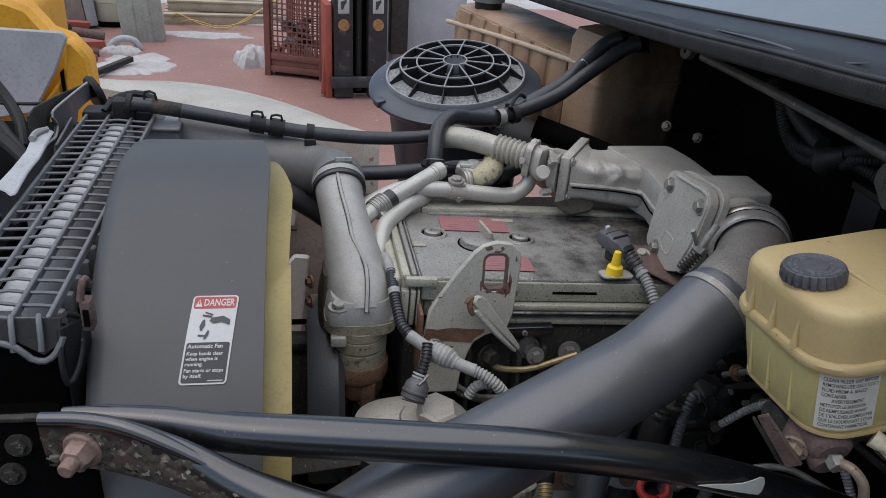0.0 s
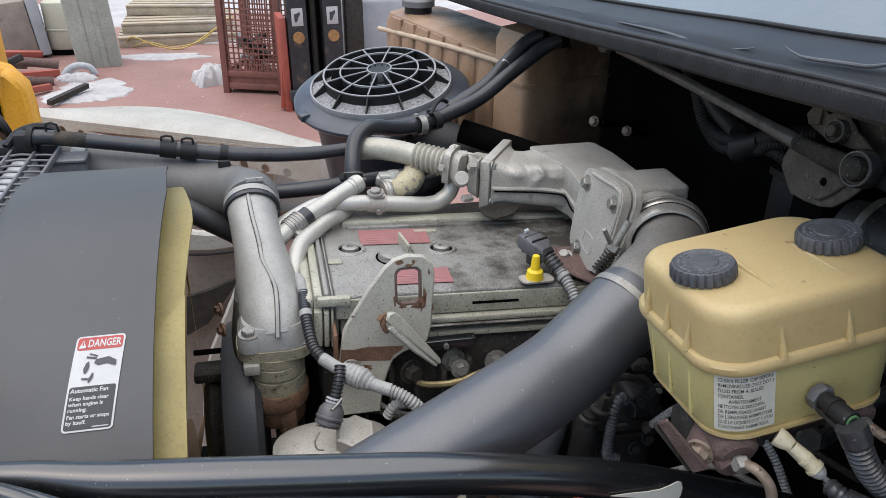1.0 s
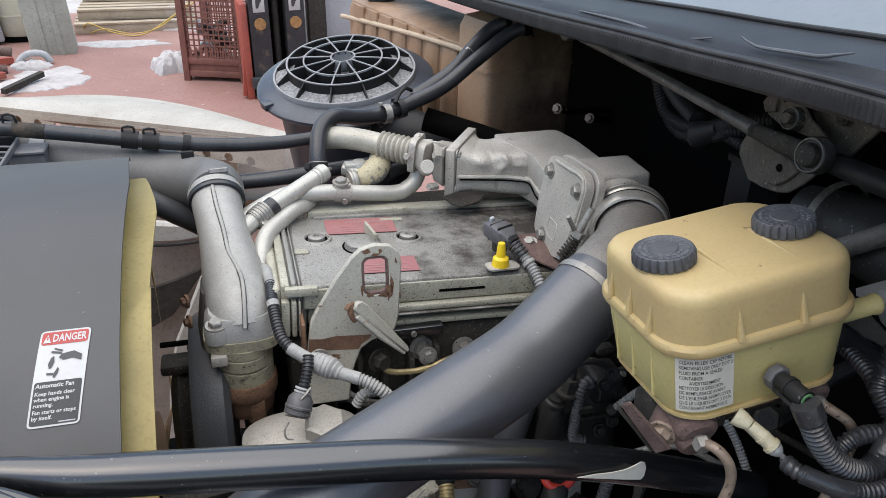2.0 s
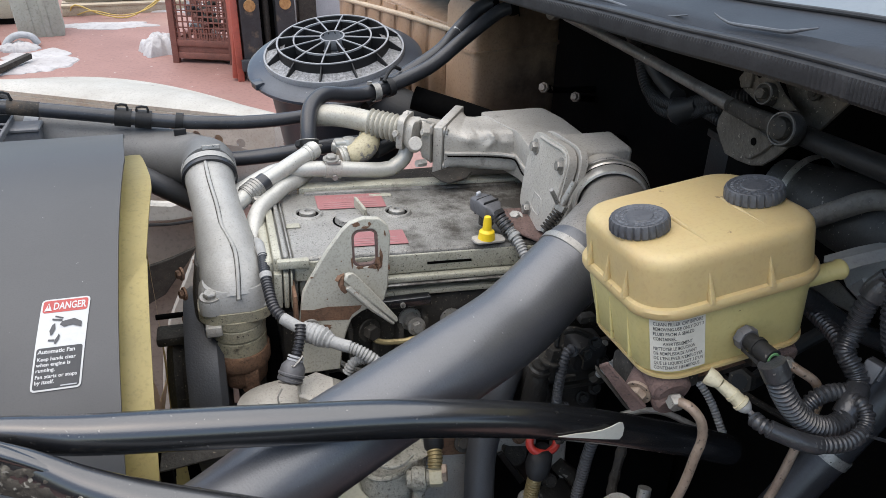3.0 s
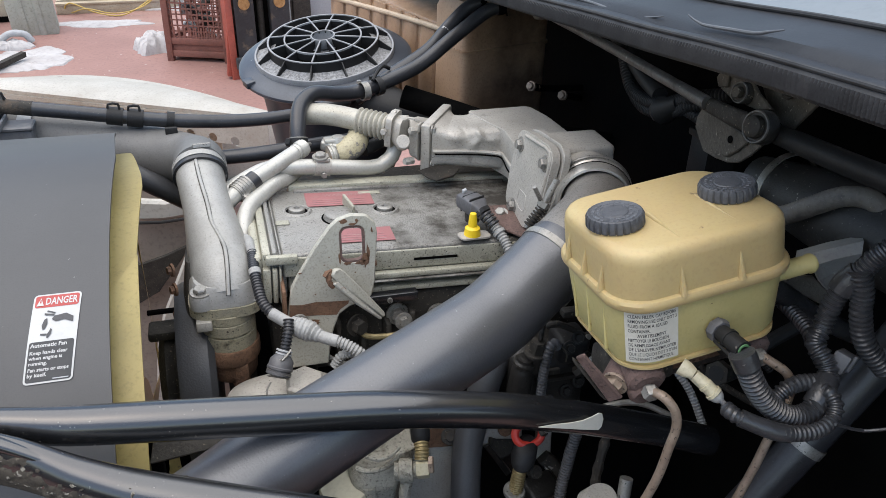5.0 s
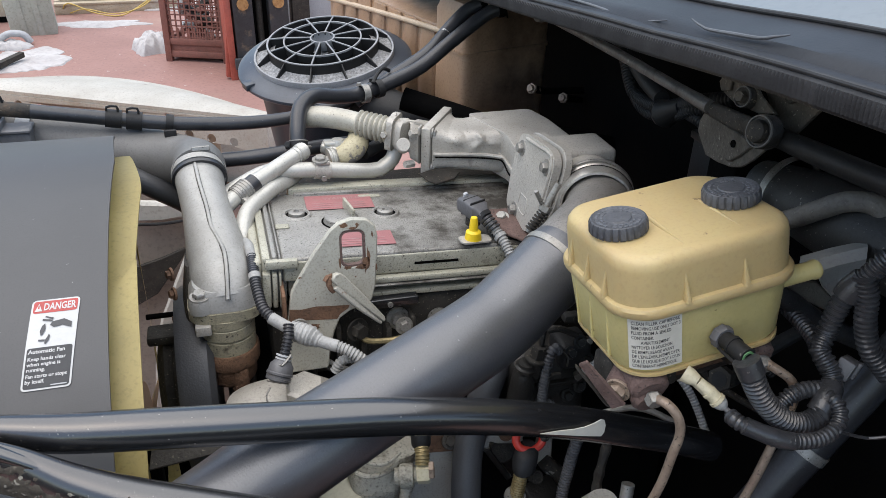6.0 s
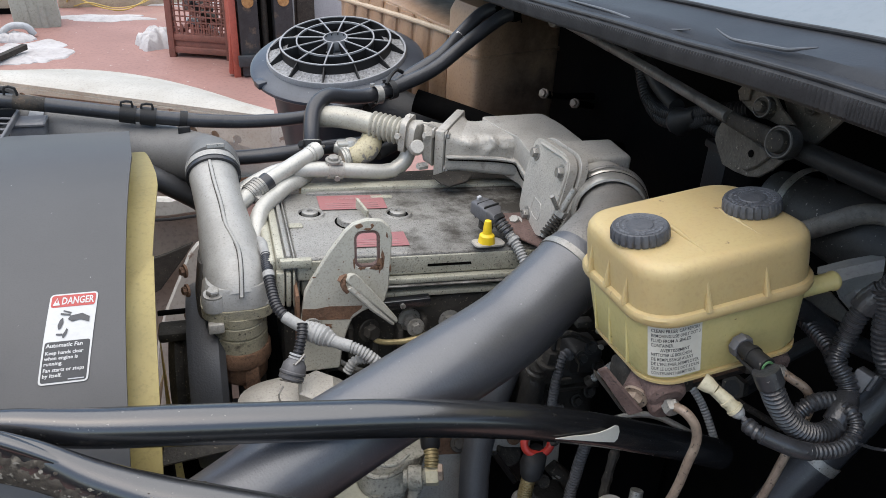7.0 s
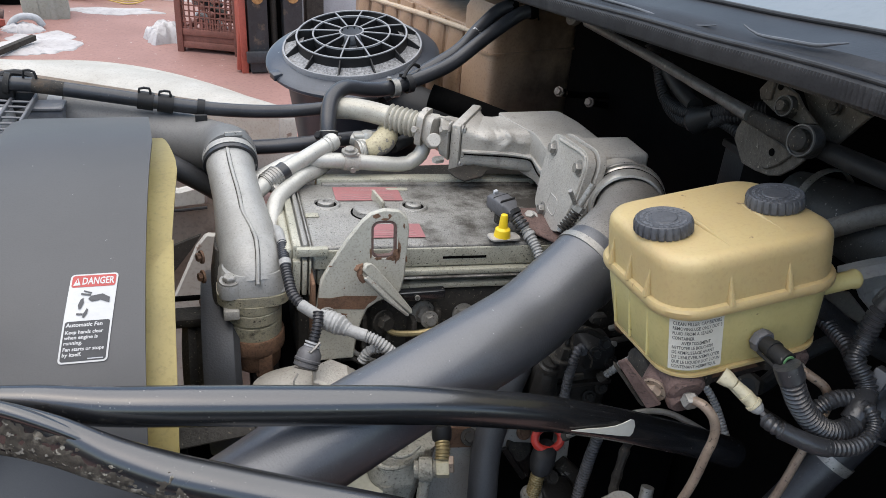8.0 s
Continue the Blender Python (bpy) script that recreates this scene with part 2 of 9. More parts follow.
# opaque pale base colour stands for the sky mirrored in the glass
M_GLASS = mat("sky_tinted_glass", (0.20, 0.222, 0.232), (0.17, 0.192, 0.202), 0.14, 0.0, 4, 0.0, 100, grain=0.05, spec=0.15)
M_BOOSTER = mat("mottled_black_paint", (0.038, 0.0372, 0.0355), (0.023, 0.0226, 0.0217), 0.55, 0.0, 20, 0.3, 250, (0.13, 0.125, 0.115), 0.63, 26, 0.12, specks=0.66, speck=(0.2, 0.19, 0.17), sscale=220.0)
M_PLATE = mat("linkage_plate", (0.11, 0.098, 0.08), (0.05, 0.044, 0.036), 0.55, 0.2, 30, 0.6, 250, (0.05, 0.042, 0.034), 0.56, 40, 0.15, specks=0.65, speck=(0.25, 0.225, 0.19), sscale=260.0)
M_ROD = mat("worn_rod", (0.13, 0.126, 0.118), (0.07, 0.067, 0.063), 0.42, 0.2, 30, 0.4, 250, (0.05, 0.045, 0.04), 0.56, 35, 0.2, specks=0.66, speck=(0.32, 0.3, 0.27), sscale=220.0)
M_LINE = mat("brake_line", (0.32, 0.25, 0.19), (0.22, 0.16, 0.12), 0.55, 0.3, 60, 0.3, 300, (0.12, 0.07, 0.045), 0.6, 40, 0.2, specks=0.63, sscale=300.0)
M_IVORY = mat("ivory_plastic", (0.55, 0.5, 0.36), (0.45, 0.4, 0.27), 0.5, 0.0, 40, 0.1, 300, (0.2, 0.16, 0.1), 0.62, 50, 0.2)
M_FOAM = mat("grey_foam", (0.34, 0.34, 0.34), (0.16, 0.16, 0.16), 0.9, 0.0, 160, 1.0, 260, grain=1.2)
M_BLUEPL = mat("filter_plastic", (0.052, 0.059, 0.072), (0.038, 0.043, 0.053), 0.33, 0.0, 20, 0.05, 300, (0.1, 0.105, 0.115), 0.62, 12, 0.25, specks=0.73, speck=(0.3, 0.3, 0.3), sscale=120.0)
M_GROUND = mat("red_brown_yard", (0.31, 0.175, 0.15), (0.24, 0.13, 0.11), 0.7, 0.0, 1.4, 0.5, 30, (0.40, 0.29, 0.23), 0.52, 0.35, 0.2, specks=0.68, speck=(0.42, 0.36, 0.33), sscale=16.0)
M_SNOW = mat("old_snow", (0.49, 0.475, 0.47), (0.36, 0.34, 0.335), 0.7, 0.0, 3, 0.8, 25, (0.45, 0.4, 0.38), 0.62, 2, 0.2)
M_CRATE = mat("rusty_red_paint", (0.215, 0.085, 0.065), (0.145, 0.06, 0.045), 0.7, 0.0, 8, 0.3, 80, (0.09, 0.05, 0.04), 0.58, 8, 0.2)
M_PULLRED = mat("red_plastic", (0.52, 0.045, 0.03), (0.42, 0.035, 0.025), 0.4, bump=0.05, grain=0.1)
M_FORKRED = mat("machine_red", (0.40, 0.09, 0.06), (0.28, 0.065, 0.045), 0.55, 0.0, 5, 0.2, 60, (0.12, 0.06, 0.05), 0.6, 5, 0.2)
M_MAST = mat("dark_mast_steel", (0.05, 0.055, 0.06), (0.03, 0.032, 0.035), 0.5, 0.2, 6, 0.2, 60, (0.22, 0.17, 0.11), 0.57, 9, 0.2)
M_ORANGERUST = mat("orange_rust", (0.40, 0.22, 0.09), (0.28, 0.14, 0.05), 0.8, 0.0, 30, 0.3, 60)
M_WOOD = mat("weathered_wood", (0.46, 0.39, 0.29), (0.33, 0.27, 0.2), 0.8, 0.0, 4, 0.5, 60, (0.45, 0.43, 0.4), 0.55, 3, 0.2)
M_POST = mat("grey_post", (0.42, 0.43, 0.37), (0.28, 0.29, 0.24), 0.85, 0.0, 3, 0.5, 40, (0.48, 0.49, 0.46), 0.55, 3, 0.25)
M_TAN = mat("dusty_brown_sheet", (0.30, 0.25, 0.21), (0.21, 0.172, 0.145), 0.7, 0.0, 6, 0.3, 80, (0.14, 0.10, 0.08), 0.58, 9, 0.2)
M_HOOD = mat("white_paint", (0.43, 0.415, 0.375), (0.33, 0.31, 0.27), 0.5, 0.0, 4, 0.1, 80, (0.3, 0.25, 0.2), 0.58, 4, 0.3, specks=0.68, speck=(0.2, 0.15, 0.12), sscale=14.0)
M_MACHINE = mat("machine_yellow", (0.72, 0.36, 0.02), (0.6, 0.28, 0.02), 0.5, 0.0, 5, 0.1, 80, (0.2, 0.12, 0.05), 0.66, 6, 0.2)
M_GREYPAINT = mat("grey_sheet", (0.40, 0.415, 0.43), (0.32, 0.333, 0.345), 0.5, 0.0, 6, 0.1, 80, (0.45, 0.44, 0.42), 0.66, 12, 0.1)
M_CREAMBOX = mat("cream_paint", (0.55, 0.53, 0.42), (0.47, 0.45, 0.35), 0.6, 0.0, 4, 0.1, 80, (0.25, 0.22, 0.17), 0.62, 5, 0.2)


# ---- building helpers ----
def thing(name, place, label, category, group="", turn=(0, 0, 0)):
    ob = new(name)
    ob.empty_display_size = 0.05
    ob.matrix_world = pose(*place, *turn)
    return tagged(ob, label, category, group)


def top_of(ob):
    while ob.parent:
        ob = ob.parent
    return ob


def part(name, bm, material, parent=None, label="", local=False, kind="", category="", flat=False):
    """One bmesh as one mesh object. It is drawn in world places, or in its thing's own with local."""
    if parent and not local:
        bm.transform(top_of(parent).matrix_basis.inverted())
    bmesh.ops.recalc_face_normals(bm, faces=bm.faces[:])
    for f in bm.faces:
        f.smooth = not flat
    for e in bm.edges:
        e.smooth = not (len(e.link_faces) == 2 and e.calc_face_angle(0) > 0.6)
    me = bpy.data.meshes.new(name)
    bm.to_mesh(me)
    bm.free()
    me.materials.append(material)
    ob = new(name, me)
    if parent:
        ob.parent = parent
    return tagged(ob, label, category, "", kind)


def bev(bm, w, seg=2, limit=0.5, geom=None):
    edges = [e for e in (geom or bm.edges) if len(e.link_faces) == 2 and e.calc_face_angle(0) > limit]
    if w and edges:
        bmesh.ops.bevel(bm, geom=edges, offset=w, segments=seg, profile=0.5, affect="EDGES", clamp_overlap=True)
    return bm


def box(lo, hi, b=0.002, seg=2, m=None, into=None):
    bm = bmesh.new()
    c = [(a + z) / 2 for a, z in zip(lo, hi)]
    s = [abs(z - a) for a, z in zip(lo, hi)]
    bmesh.ops.create_cube(bm, size=1, matrix=Matrix.LocRotScale(c, None, s))
    bev(bm, b, seg)
    if m:
        bm.transform(m)
    return merge(into, bm)


def merge(into, bm):
    if into is None:
        return bm
    me = bpy.data.meshes.new("tmp")
    bm.to_mesh(me)
    bm.free()
    into.from_mesh(me)
    bpy.data.meshes.remove(me)
    return into


def ax(p, d, spin=0.0):
    """The pose at p whose z axis points along d."""
    q = Vector(d).normalized().to_track_quat("Z", "Y")
    return Matrix.LocRotScale(Vector(p), q, None) @ pose(0, 0, 0, 0, 0, spin)


def lathe(profile, m=None, seg=32, into=None, arc=360.0):
    """Turns (radius, height) pairs about the z axis of m."""
    bm = bmesh.new()
    rings = []
    whole = arc >= 360
    for r, h in profile:
        if r < 1e-6:
            rings.append([bm.verts.new((0, 0, h))])
        else:
            rings.append([bm.verts.new((r * math.cos(radians(arc) * i / seg), r * math.sin(radians(arc) * i / seg), h)) for i in range(seg + (not whole))])
    for a, z in zip(rings, rings[1:]):
        for i in range(seg):
            j = (i + 1) % seg if whole else i + 1
            if len(a) == 1 and len(z) > 1:
                bm.faces.new((a[0], z[j], z[i]))
            elif len(z) == 1 and len(a) > 1:
                bm.faces.new((a[i], a[j], z[0]))
            elif len(a) > 1:
                bm.faces.new((a[i], a[j], z[j], z[i]))
    if m:
        bm.transform(m)
    return merge(into, bm)


def spline(pts, step):
    """A smooth curve through the points, sampled about every step."""
    p = [Vector(q) for q in pts]
    p = [2 * p[0] - p[1]] + p + [2 * p[-1] - p[-2]]
    out = []
    for i in range(1, len(p) - 2):
        n = max(2, int((p[i + 1] - p[i]).length / step))
        for k in range(n):
            t = k / n
            out.append(0.5 * (2 * p[i] + (p[i + 1] - p[i - 1]) * t + (2 * p[i - 1] - 5 * p[i] + 4 * p[i + 1] - p[i + 2]) * t * t
                              + (3 * p[i] - p[i - 1] - 3 * p[i + 1] + p[i + 2]) * t ** 3))
    return out + [p[-2]]


def sweep(pts, r, seg=14, step=0.008, ribs=None, ends=None, flat=None, into=None, wobble=0.0):
    """A tube along a smooth curve. r: one radius or one for each point. ribs: (depth, pitch). flat: for each point a
    squeeze of the section across its first axis."""
    path = spline(pts, ribs[1] / 4 if ribs else step)
    n = len(path)

    def along(vals, i):
        u = i / (n - 1) * (len(vals) - 1)
        k = min(int(u), len(vals) - 2)
        return vals[k] + (vals[k + 1] - vals[k]) * (u - k)
    bm = bmesh.new()
    rings = []
    tan = (path[1] - path[0]).normalized()
    side = tan.orthogonal().normalized()
    s = 0.0
    for i, c in enumerate(path):
        t2 = (path[min(i + 1, n - 1)] - path[max(i - 1, 0)]).normalized()
        side = (tan.rotation_difference(t2) @ side)
        side = (side - t2 * side.dot(t2)).normalized()
        tan = t2
        up = tan.cross(side)
        rad = along(r, i) if isinstance(r, (list, tuple)) else r
        if ribs:
            rad += ribs[0] * (1 if i % 4 < 2 else -1)
        if wobble:
            rad *= 1 + wobble * noise.noise(c * 60)
        sq = along(flat, i) if flat else 1.0
        rings.append([bm.verts.new(c + side * (rad * sq * math.cos(2 * math.pi * k / seg)) + up * (rad * math.sin(2 * math.pi * k / seg))) for k in range(seg)])
    for a, z in zip(rings, rings[1:]):
        for k in range(seg):
            bm.faces.new((a[k], a[(k + 1) % seg], z[(k + 1) % seg], z[k]))
    bm.faces.new(rings[0][::-1])
    bm.faces.new(rings[-1])
    return merge(into, bm)


def loft(secs, seg=40, into=None):
    """A body through sections: (centre, half width vector, half height vector, squareness)."""
    bm = bmesh.new()
    rings = []
    for c, u, v, q in secs:
        c, u, v = Vector(c), Vector(u), Vector(v)
        ring = []
        for k in range(seg):
            a = 2 * math.pi * k / seg
            x, y = math.cos(a), math.sin(a)
            ring.append(bm.verts.new(c + u * math.copysign(abs(x) ** (2 / q), x) + v * math.copysign(abs(y) ** (2 / q), y)))
        rings.append(ring)
    for a, z in zip(rings, rings[1:]):
        for k in range(seg):
            bm.faces.new((a[k], a[(k + 1) % seg], z[(k + 1) % seg], z[k]))
    bm.faces.new(rings[0][::-1])
    bm.faces.new(rings[-1])
    return merge(into, bm)


def plate(outline, thick, m, holes=(), b=0.0015, into=None):
    """A flat sheet of that outline in the xy plane of m, with holes, as thick as said along z."""
    bm = bmesh.new()
    edges = []
    for loop in (outline, *holes):
        vs = [bm.verts.new((x, y, 0)) for x, y in loop]
        edges += [bm.edges.new((vs[i], vs[(i + 1) % len(vs)])) for i in range(len(vs))]
    bmesh.ops.triangle_fill(bm, use_beauty=True, use_dissolve=False, edges=edges, normal=(0, 0, 1))
    got = bmesh.ops.extrude_face_region(bm, geom=bm.faces[:])
    bmesh.ops.translate(bm, verts=[g for g in got["geom"] if isinstance(g, bmesh.types.BMVert)], vec=(0, 0, thick))
    bmesh.ops.recalc_face_normals(bm, faces=bm.faces[:])
    bev(bm, b, 1, 0.6)
    bm.transform(m)
    return merge(into, bm)


def slab(pts, thick, b=0.0015):
    """A flat sheet through points of the place, as thick as said to both sides together."""
    bm = bmesh.new()
    f = bm.faces.new([bm.verts.new(p) for p in pts])
    f.normal_update()
    off = f.normal.copy() * thick
    got = bmesh.ops.extrude_face_region(bm, geom=bm.faces[:])
    bmesh.ops.translate(bm, verts=[g for g in got["geom"] if isinstance(g, bmesh.types.BMVert)], vec=off)
    bmesh.ops.recalc_face_normals(bm, faces=bm.faces[:])
    return bev(bm, b, 1, 0.6)


def rounded(x0, y0, x1, y1, r, n=5):
    """The outline of a rectangle with round corners."""
    out = []
    for cx, cy, a in ((x1 - r, y1 - r, 0), (x0 + r, y1 - r, 90), (x0 + r, y0 + r, 180), (x1 - r, y0 + r, 270)):
        out += [(cx + r * math.cos(radians(a + 90 * k / n)), cy + r * math.sin(radians(a + 90 * k / n))) for k in range(n + 1)]
    return out


def circle(cx, cy, r, n=20):
    return [(cx + r * math.cos(2 * math.pi * k / n), cy + r * math.sin(2 * math.pi * k / n)) for k in range(n)]


def hexhead(p, d, r=0.008, h=0.007, washer=True, into=None):
    m = ax(p, d, 13)
    bm = lathe([(0, h), (r * 0.86, h), (r, h * 0.82), (r, 0.001), (0, 0)], m, 6)
    if washer:
        lathe([(0, 0.002), (r * 1.45, 0.002), (r * 1.5, 0.0012), (r * 1.5, -0.001), (0, -0.001)], m, 20, bm)
    return merge(into, bm)


def clamp(p, d, r, w=0.012, name="hose_clamp", parent=None, material=None):
    """A worm-drive band round a hose, with its screw housing."""
    m = ax(p, d)
    bm = lathe([(r, -w / 2), (r + 0.0016, -w / 2), (r + 0.0016, w / 2), (r, w / 2), (r, -w / 2)], m, 32)
    box((r - 0.001, -0.008, -w * 0.55), (r + 0.007, 0.008, w * 0.55), 0.001, 1, m, bm)
    sweep([m @ Vector((r + 0.005, -0.012, 0)), m @ Vector((r + 0.005, 0.014, 0))], 0.0042, 8, 0.01, into=bm)
    return part(name, bm, material or M_STEEL, parent)


def lettering(body, size, spot, width=None, squeeze=1.0, material=None, parent=None, align="LEFT", bold=0.022):
    """Letters in the built-in font, laid out by spot(x, y) -> place."""
    cu = bpy.data.curves.new("lettering", "FONT")
    cu.body, cu.size, cu.align_x, cu.resolution_u = body, size, align, 2
    cu.offset = size * bold
    tmp = bpy.data.objects.new("lettering", cu)
    me = bpy.data.meshes.new_from_object(tmp)
    bm = bmesh.new()
    bm.from_mesh(me)
    bpy.data.objects.remove(tmp)
    bpy.data.meshes.remove(me)
    if width and bm.verts:
        xs = [v.co.x for v in bm.verts]
        squeeze = width / (max(xs) - min(xs))
    for v in bm.verts:
        v.co = spot(v.co.x * squeeze, v.co.y)
    return part("lettering", bm, material, parent, local=True)


def patch(x0, y0, x1, y1, spot, thick=0.0006, r=0.0, n=10):
    """A thin sheet with round corners, laid on a surface by spot(x, y, lift) -> place."""
    bm = bmesh.new()
    pts = rounded(x0, y0, x1, y1, r, 4) if r else [(x0, y0), (x1, y0), (x1, y1), (x0, y1)]
    bm.faces.new([bm.verts.new((x, y, 0)) for x, y in pts])
    for k in range(1, n):
        cut = y0 + (y1 - y0) * k / n
        bmesh.ops.bisect_plane(bm, geom=bm.verts[:] + bm.edges[:] + bm.faces[:], plane_co=(0, cut, 0), plane_no=(0, 1, 0))
        cut = x0 + (x1 - x0) * k / n
        bmesh.ops.bisect_plane(bm, geom=bm.verts[:] + bm.edges[:] + bm.faces[:], plane_co=(cut, 0, 0), plane_no=(1, 0, 0))
    got = bmesh.ops.extrude_face_region(bm, geom=bm.faces[:])
    bmesh.ops.translate(bm, verts=[g for g in got["geom"] if isinstance(g, bmesh.types.BMVert)], vec=(0, 0, thick))
    for v in bm.verts:
        v.co = spot(v.co.x, v.co.y, v.co.z)
    return bm


def strut_body(rows, n=6, seg=28):
    """A bar whose section goes from flat to round: x, y, z, half depth, half height."""
    secs = []
    for i, r in enumerate(rows):
        a, z = Vector(rows[max(i - 1, 0)][:3]), Vector(rows[min(i + 1, len(rows) - 1)][:3])
        d = (z - a).normalized()
        u = d.cross(Vector((0, 0, 1))).normalized()
        secs.append((r[:3], u * r[3], u.cross(d) * r[4], 2.2))
    return smooth_loft(secs, n, seg)


def smooth_loft(secs, n=6, seg=28):
    """A loft with sections blended in between."""
    out = []
    for i in range(len(secs) - 1):
        a, z = secs[i], secs[i + 1]
        p0 = Vector(secs[max(i - 1, 0)][0])
        p1, p2 = Vector(a[0]), Vector(z[0])
        p3 = Vector(secs[min(i + 2, len(secs) - 1)][0])
        for k in range(n):
            t = k / n
            c = 0.5 * (2 * p1 + (p2 - p0) * t + (2 * p0 - 5 * p1 + 4 * p2 - p3) * t * t + (3 * p1 - p0 - 3 * p2 + p3) * t ** 3)
            out.append((c, Vector(a[1]).lerp(Vector(z[1]), t), Vector(a[2]).lerp(Vector(z[2]), t), a[3] + (z[3] - a[3]) * t))
    out.append(secs[-1])
    return loft(out, seg)


# ---- the yard: ground, snow and what stands on it ----
def ground_sheet():
    bm = bmesh.new()
    bmesh.ops.create_grid(bm, x_segments=60, y_segments=60, size=1)
    for v in bm.verts:
        s = 12 + 500 * max(abs(v.co.x), abs(v.co.y)) ** 4
        v.co = Vector((v.co.x * s, 6 + v.co.y * s, 0))
        v.co.z = 0.02 * noise.noise(v.co * 0.7) if s < 60 else 0.0
    part("ground", bm, M_GROUND, None, "red-brown frozen yard ground with worn patches", kind="structure", category="ground")


ground_sheet()


def snow_patch(x, y, w, d, h, seed, label="thin patch of old grey snow on the yard"):
    bm = bmesh.new()
    bmesh.ops.create_circle(bm, cap_ends=False, segments=72, radius=1)
    rim = bm.verts[:]
    rng = random.Random(seed)
    off = Vector((rng.random() * 50, rng.random() * 50, 0))
    rings = []
    for q, hh in [(1.0 - 0.075 * n, -0.03 + 1.03 * (1 - (1 - 0.075 * n) ** 3)) for n in range(13)]:
        ring = []
        for v in rim:
            a = v.co.normalized()
            k = 0.75 + 0.4 * noise.noise(a * 1.6 + off) + 0.13 * noise.noise(a * 4 + off)
            p = a * q * k
            ring.append(bm.verts.new((p.x * w, p.y * d, h * (hh + 0.3 * noise.noise(Vector((p.x * w, p.y * d, 0)) * 6 / max(w, 0.3) + off) + 0.05 * noise.noise(Vector((p.x * w, p.y * d, 0)) * 16 / max(w, 0.3) + off)) if q < 1 else -0.03)))
        rings.append(ring)
    bmesh.ops.delete(bm, geom=rim, context="VERTS")
    for a, z in zip(rings, rings[1:]):
        for k in range(72):
            bm.faces.new((a[k], a[(k + 1) % 72], z[(k + 1) % 72], z[k]))
    bm.faces.new(rings[-1])
    ob = thing("snow_patch", (x, y, 0), label, "snow", "snow in the yard")
    part("snow", bm, M_SNOW, ob, local=True)


for sx, sy, sw, sd, sh, seed in ((-1.65, 8.25, 0.55, 0.55, 0.03, 3), (-1.15, 9.6, 0.7, 0.22, 0.03, 4), (-0.48, 8.4, 0.36, 0.28, 0.17, 5),
                                 (-2.5, 8.7, 0.5, 0.4, 0.05, 6), (-1.88, 8.69, 0.26, 0.22, 0.07, 14), (-1.79, 7.98, 0.4, 0.3, 0.03, 15), (-0.3, 4.1, 0.5, 0.3, 0.03, 8), (-3.2, 12.6, 4.5, 1.5, 0.06, 9),
                                 (1.5, 13.4, 3.5, 2.2, 0.06, 10), (-0.3, 10.4, 0.7, 0.35, 0.05, 12)):
    snow_patch(sx, sy, sw, sd, sh, seed, "heap of melting white snow in the yard" if sh > 0.1 else "thin patch of old grey snow on the yard")


def crate():
    c = thing("wire_cage_crate", (0.02, 8.14, 0), "rusty red steel cage crate with mesh sides, in the yard", "crate", turn=(0, 0, -20))
    w, d, h = 0.56, 0.6, 1.25
    for x in (-w / 2, w / 2):
        for y in (-d / 2, d / 2):
            part("post", box((x - 0.03, y - 0.03, 0), (x + 0.03, y + 0.03, h), 0.004), M_CRATE, c, local=True)
    for z in (0.08, 0.20, h - 0.04):
        for y in (-d / 2, d / 2):
            part("rail", box((-w / 2, y - 0.02, z - 0.03), (w / 2, y + 0.02, z + 0.03), 0.004), M_CRATE, c, local=True)
        for x in (-w / 2, w / 2):
            part("rail", box((x - 0.02, -d / 2, z - 0.03), (x + 0.02, d / 2, z + 0.03), 0.004), M_CRATE, c, local=True)
    for y in (-d / 2, d / 2):
        bm = bmesh.new()
        for k in range(11):
            x = -w / 2 + 0.05 * (k + 1)
            box((x - 0.006, y - 0.006, 0.2), (x + 0.006, y + 0.006, h), 0, into=bm)
        for k in range(19):
            z = 0.24 + 0.052 * k
            box((-w / 2, y - 0.005, z - 0.006), (w / 2, y + 0.005, z + 0.006), 0, into=bm)
        part("mesh", bm, M_CRATE, c, local=True)
    part("panel", box((-w / 2, -d / 2 - 0.004, 0.1), (w / 2, -d / 2 + 0.004, 0.19), 0.002), M_CRATE, c, local=True)
    part("floor", box((-w / 2, -d / 2, 0.06), (w / 2, d / 2, 0.1), 0.004), M_CRATE, c, local=True)
    rng = random.Random(4)
    for k in range(14):
        p = Vector((rng.uniform(-0.2, 0.2), rng.uniform(-0.2, 0.2), 0.13 + 0.028 * k))
        part("scrap_piece", box((-0.09, -0.03, -0.03), (0.09, 0.03, 0.03), 0.01, 1, pose(*p, rng.uniform(0, 60), rng.uniform(0, 60), rng.uniform(0, 180))), (M_GRIME, M_PALE, M_CRATE, M_MAST)[k % 4], c, "dark scrap inside", local=True)
    for k in range(10):
        x = -w / 2 + 0.06 + 0.053 * k
        part("slot_bar", box((x - 0.009, -d / 2 - 0.010, 0.22), (x + 0.009, -d / 2 - 0.004, 0.33), 0.001, 1), M_CRATE, c, local=True)


crate()


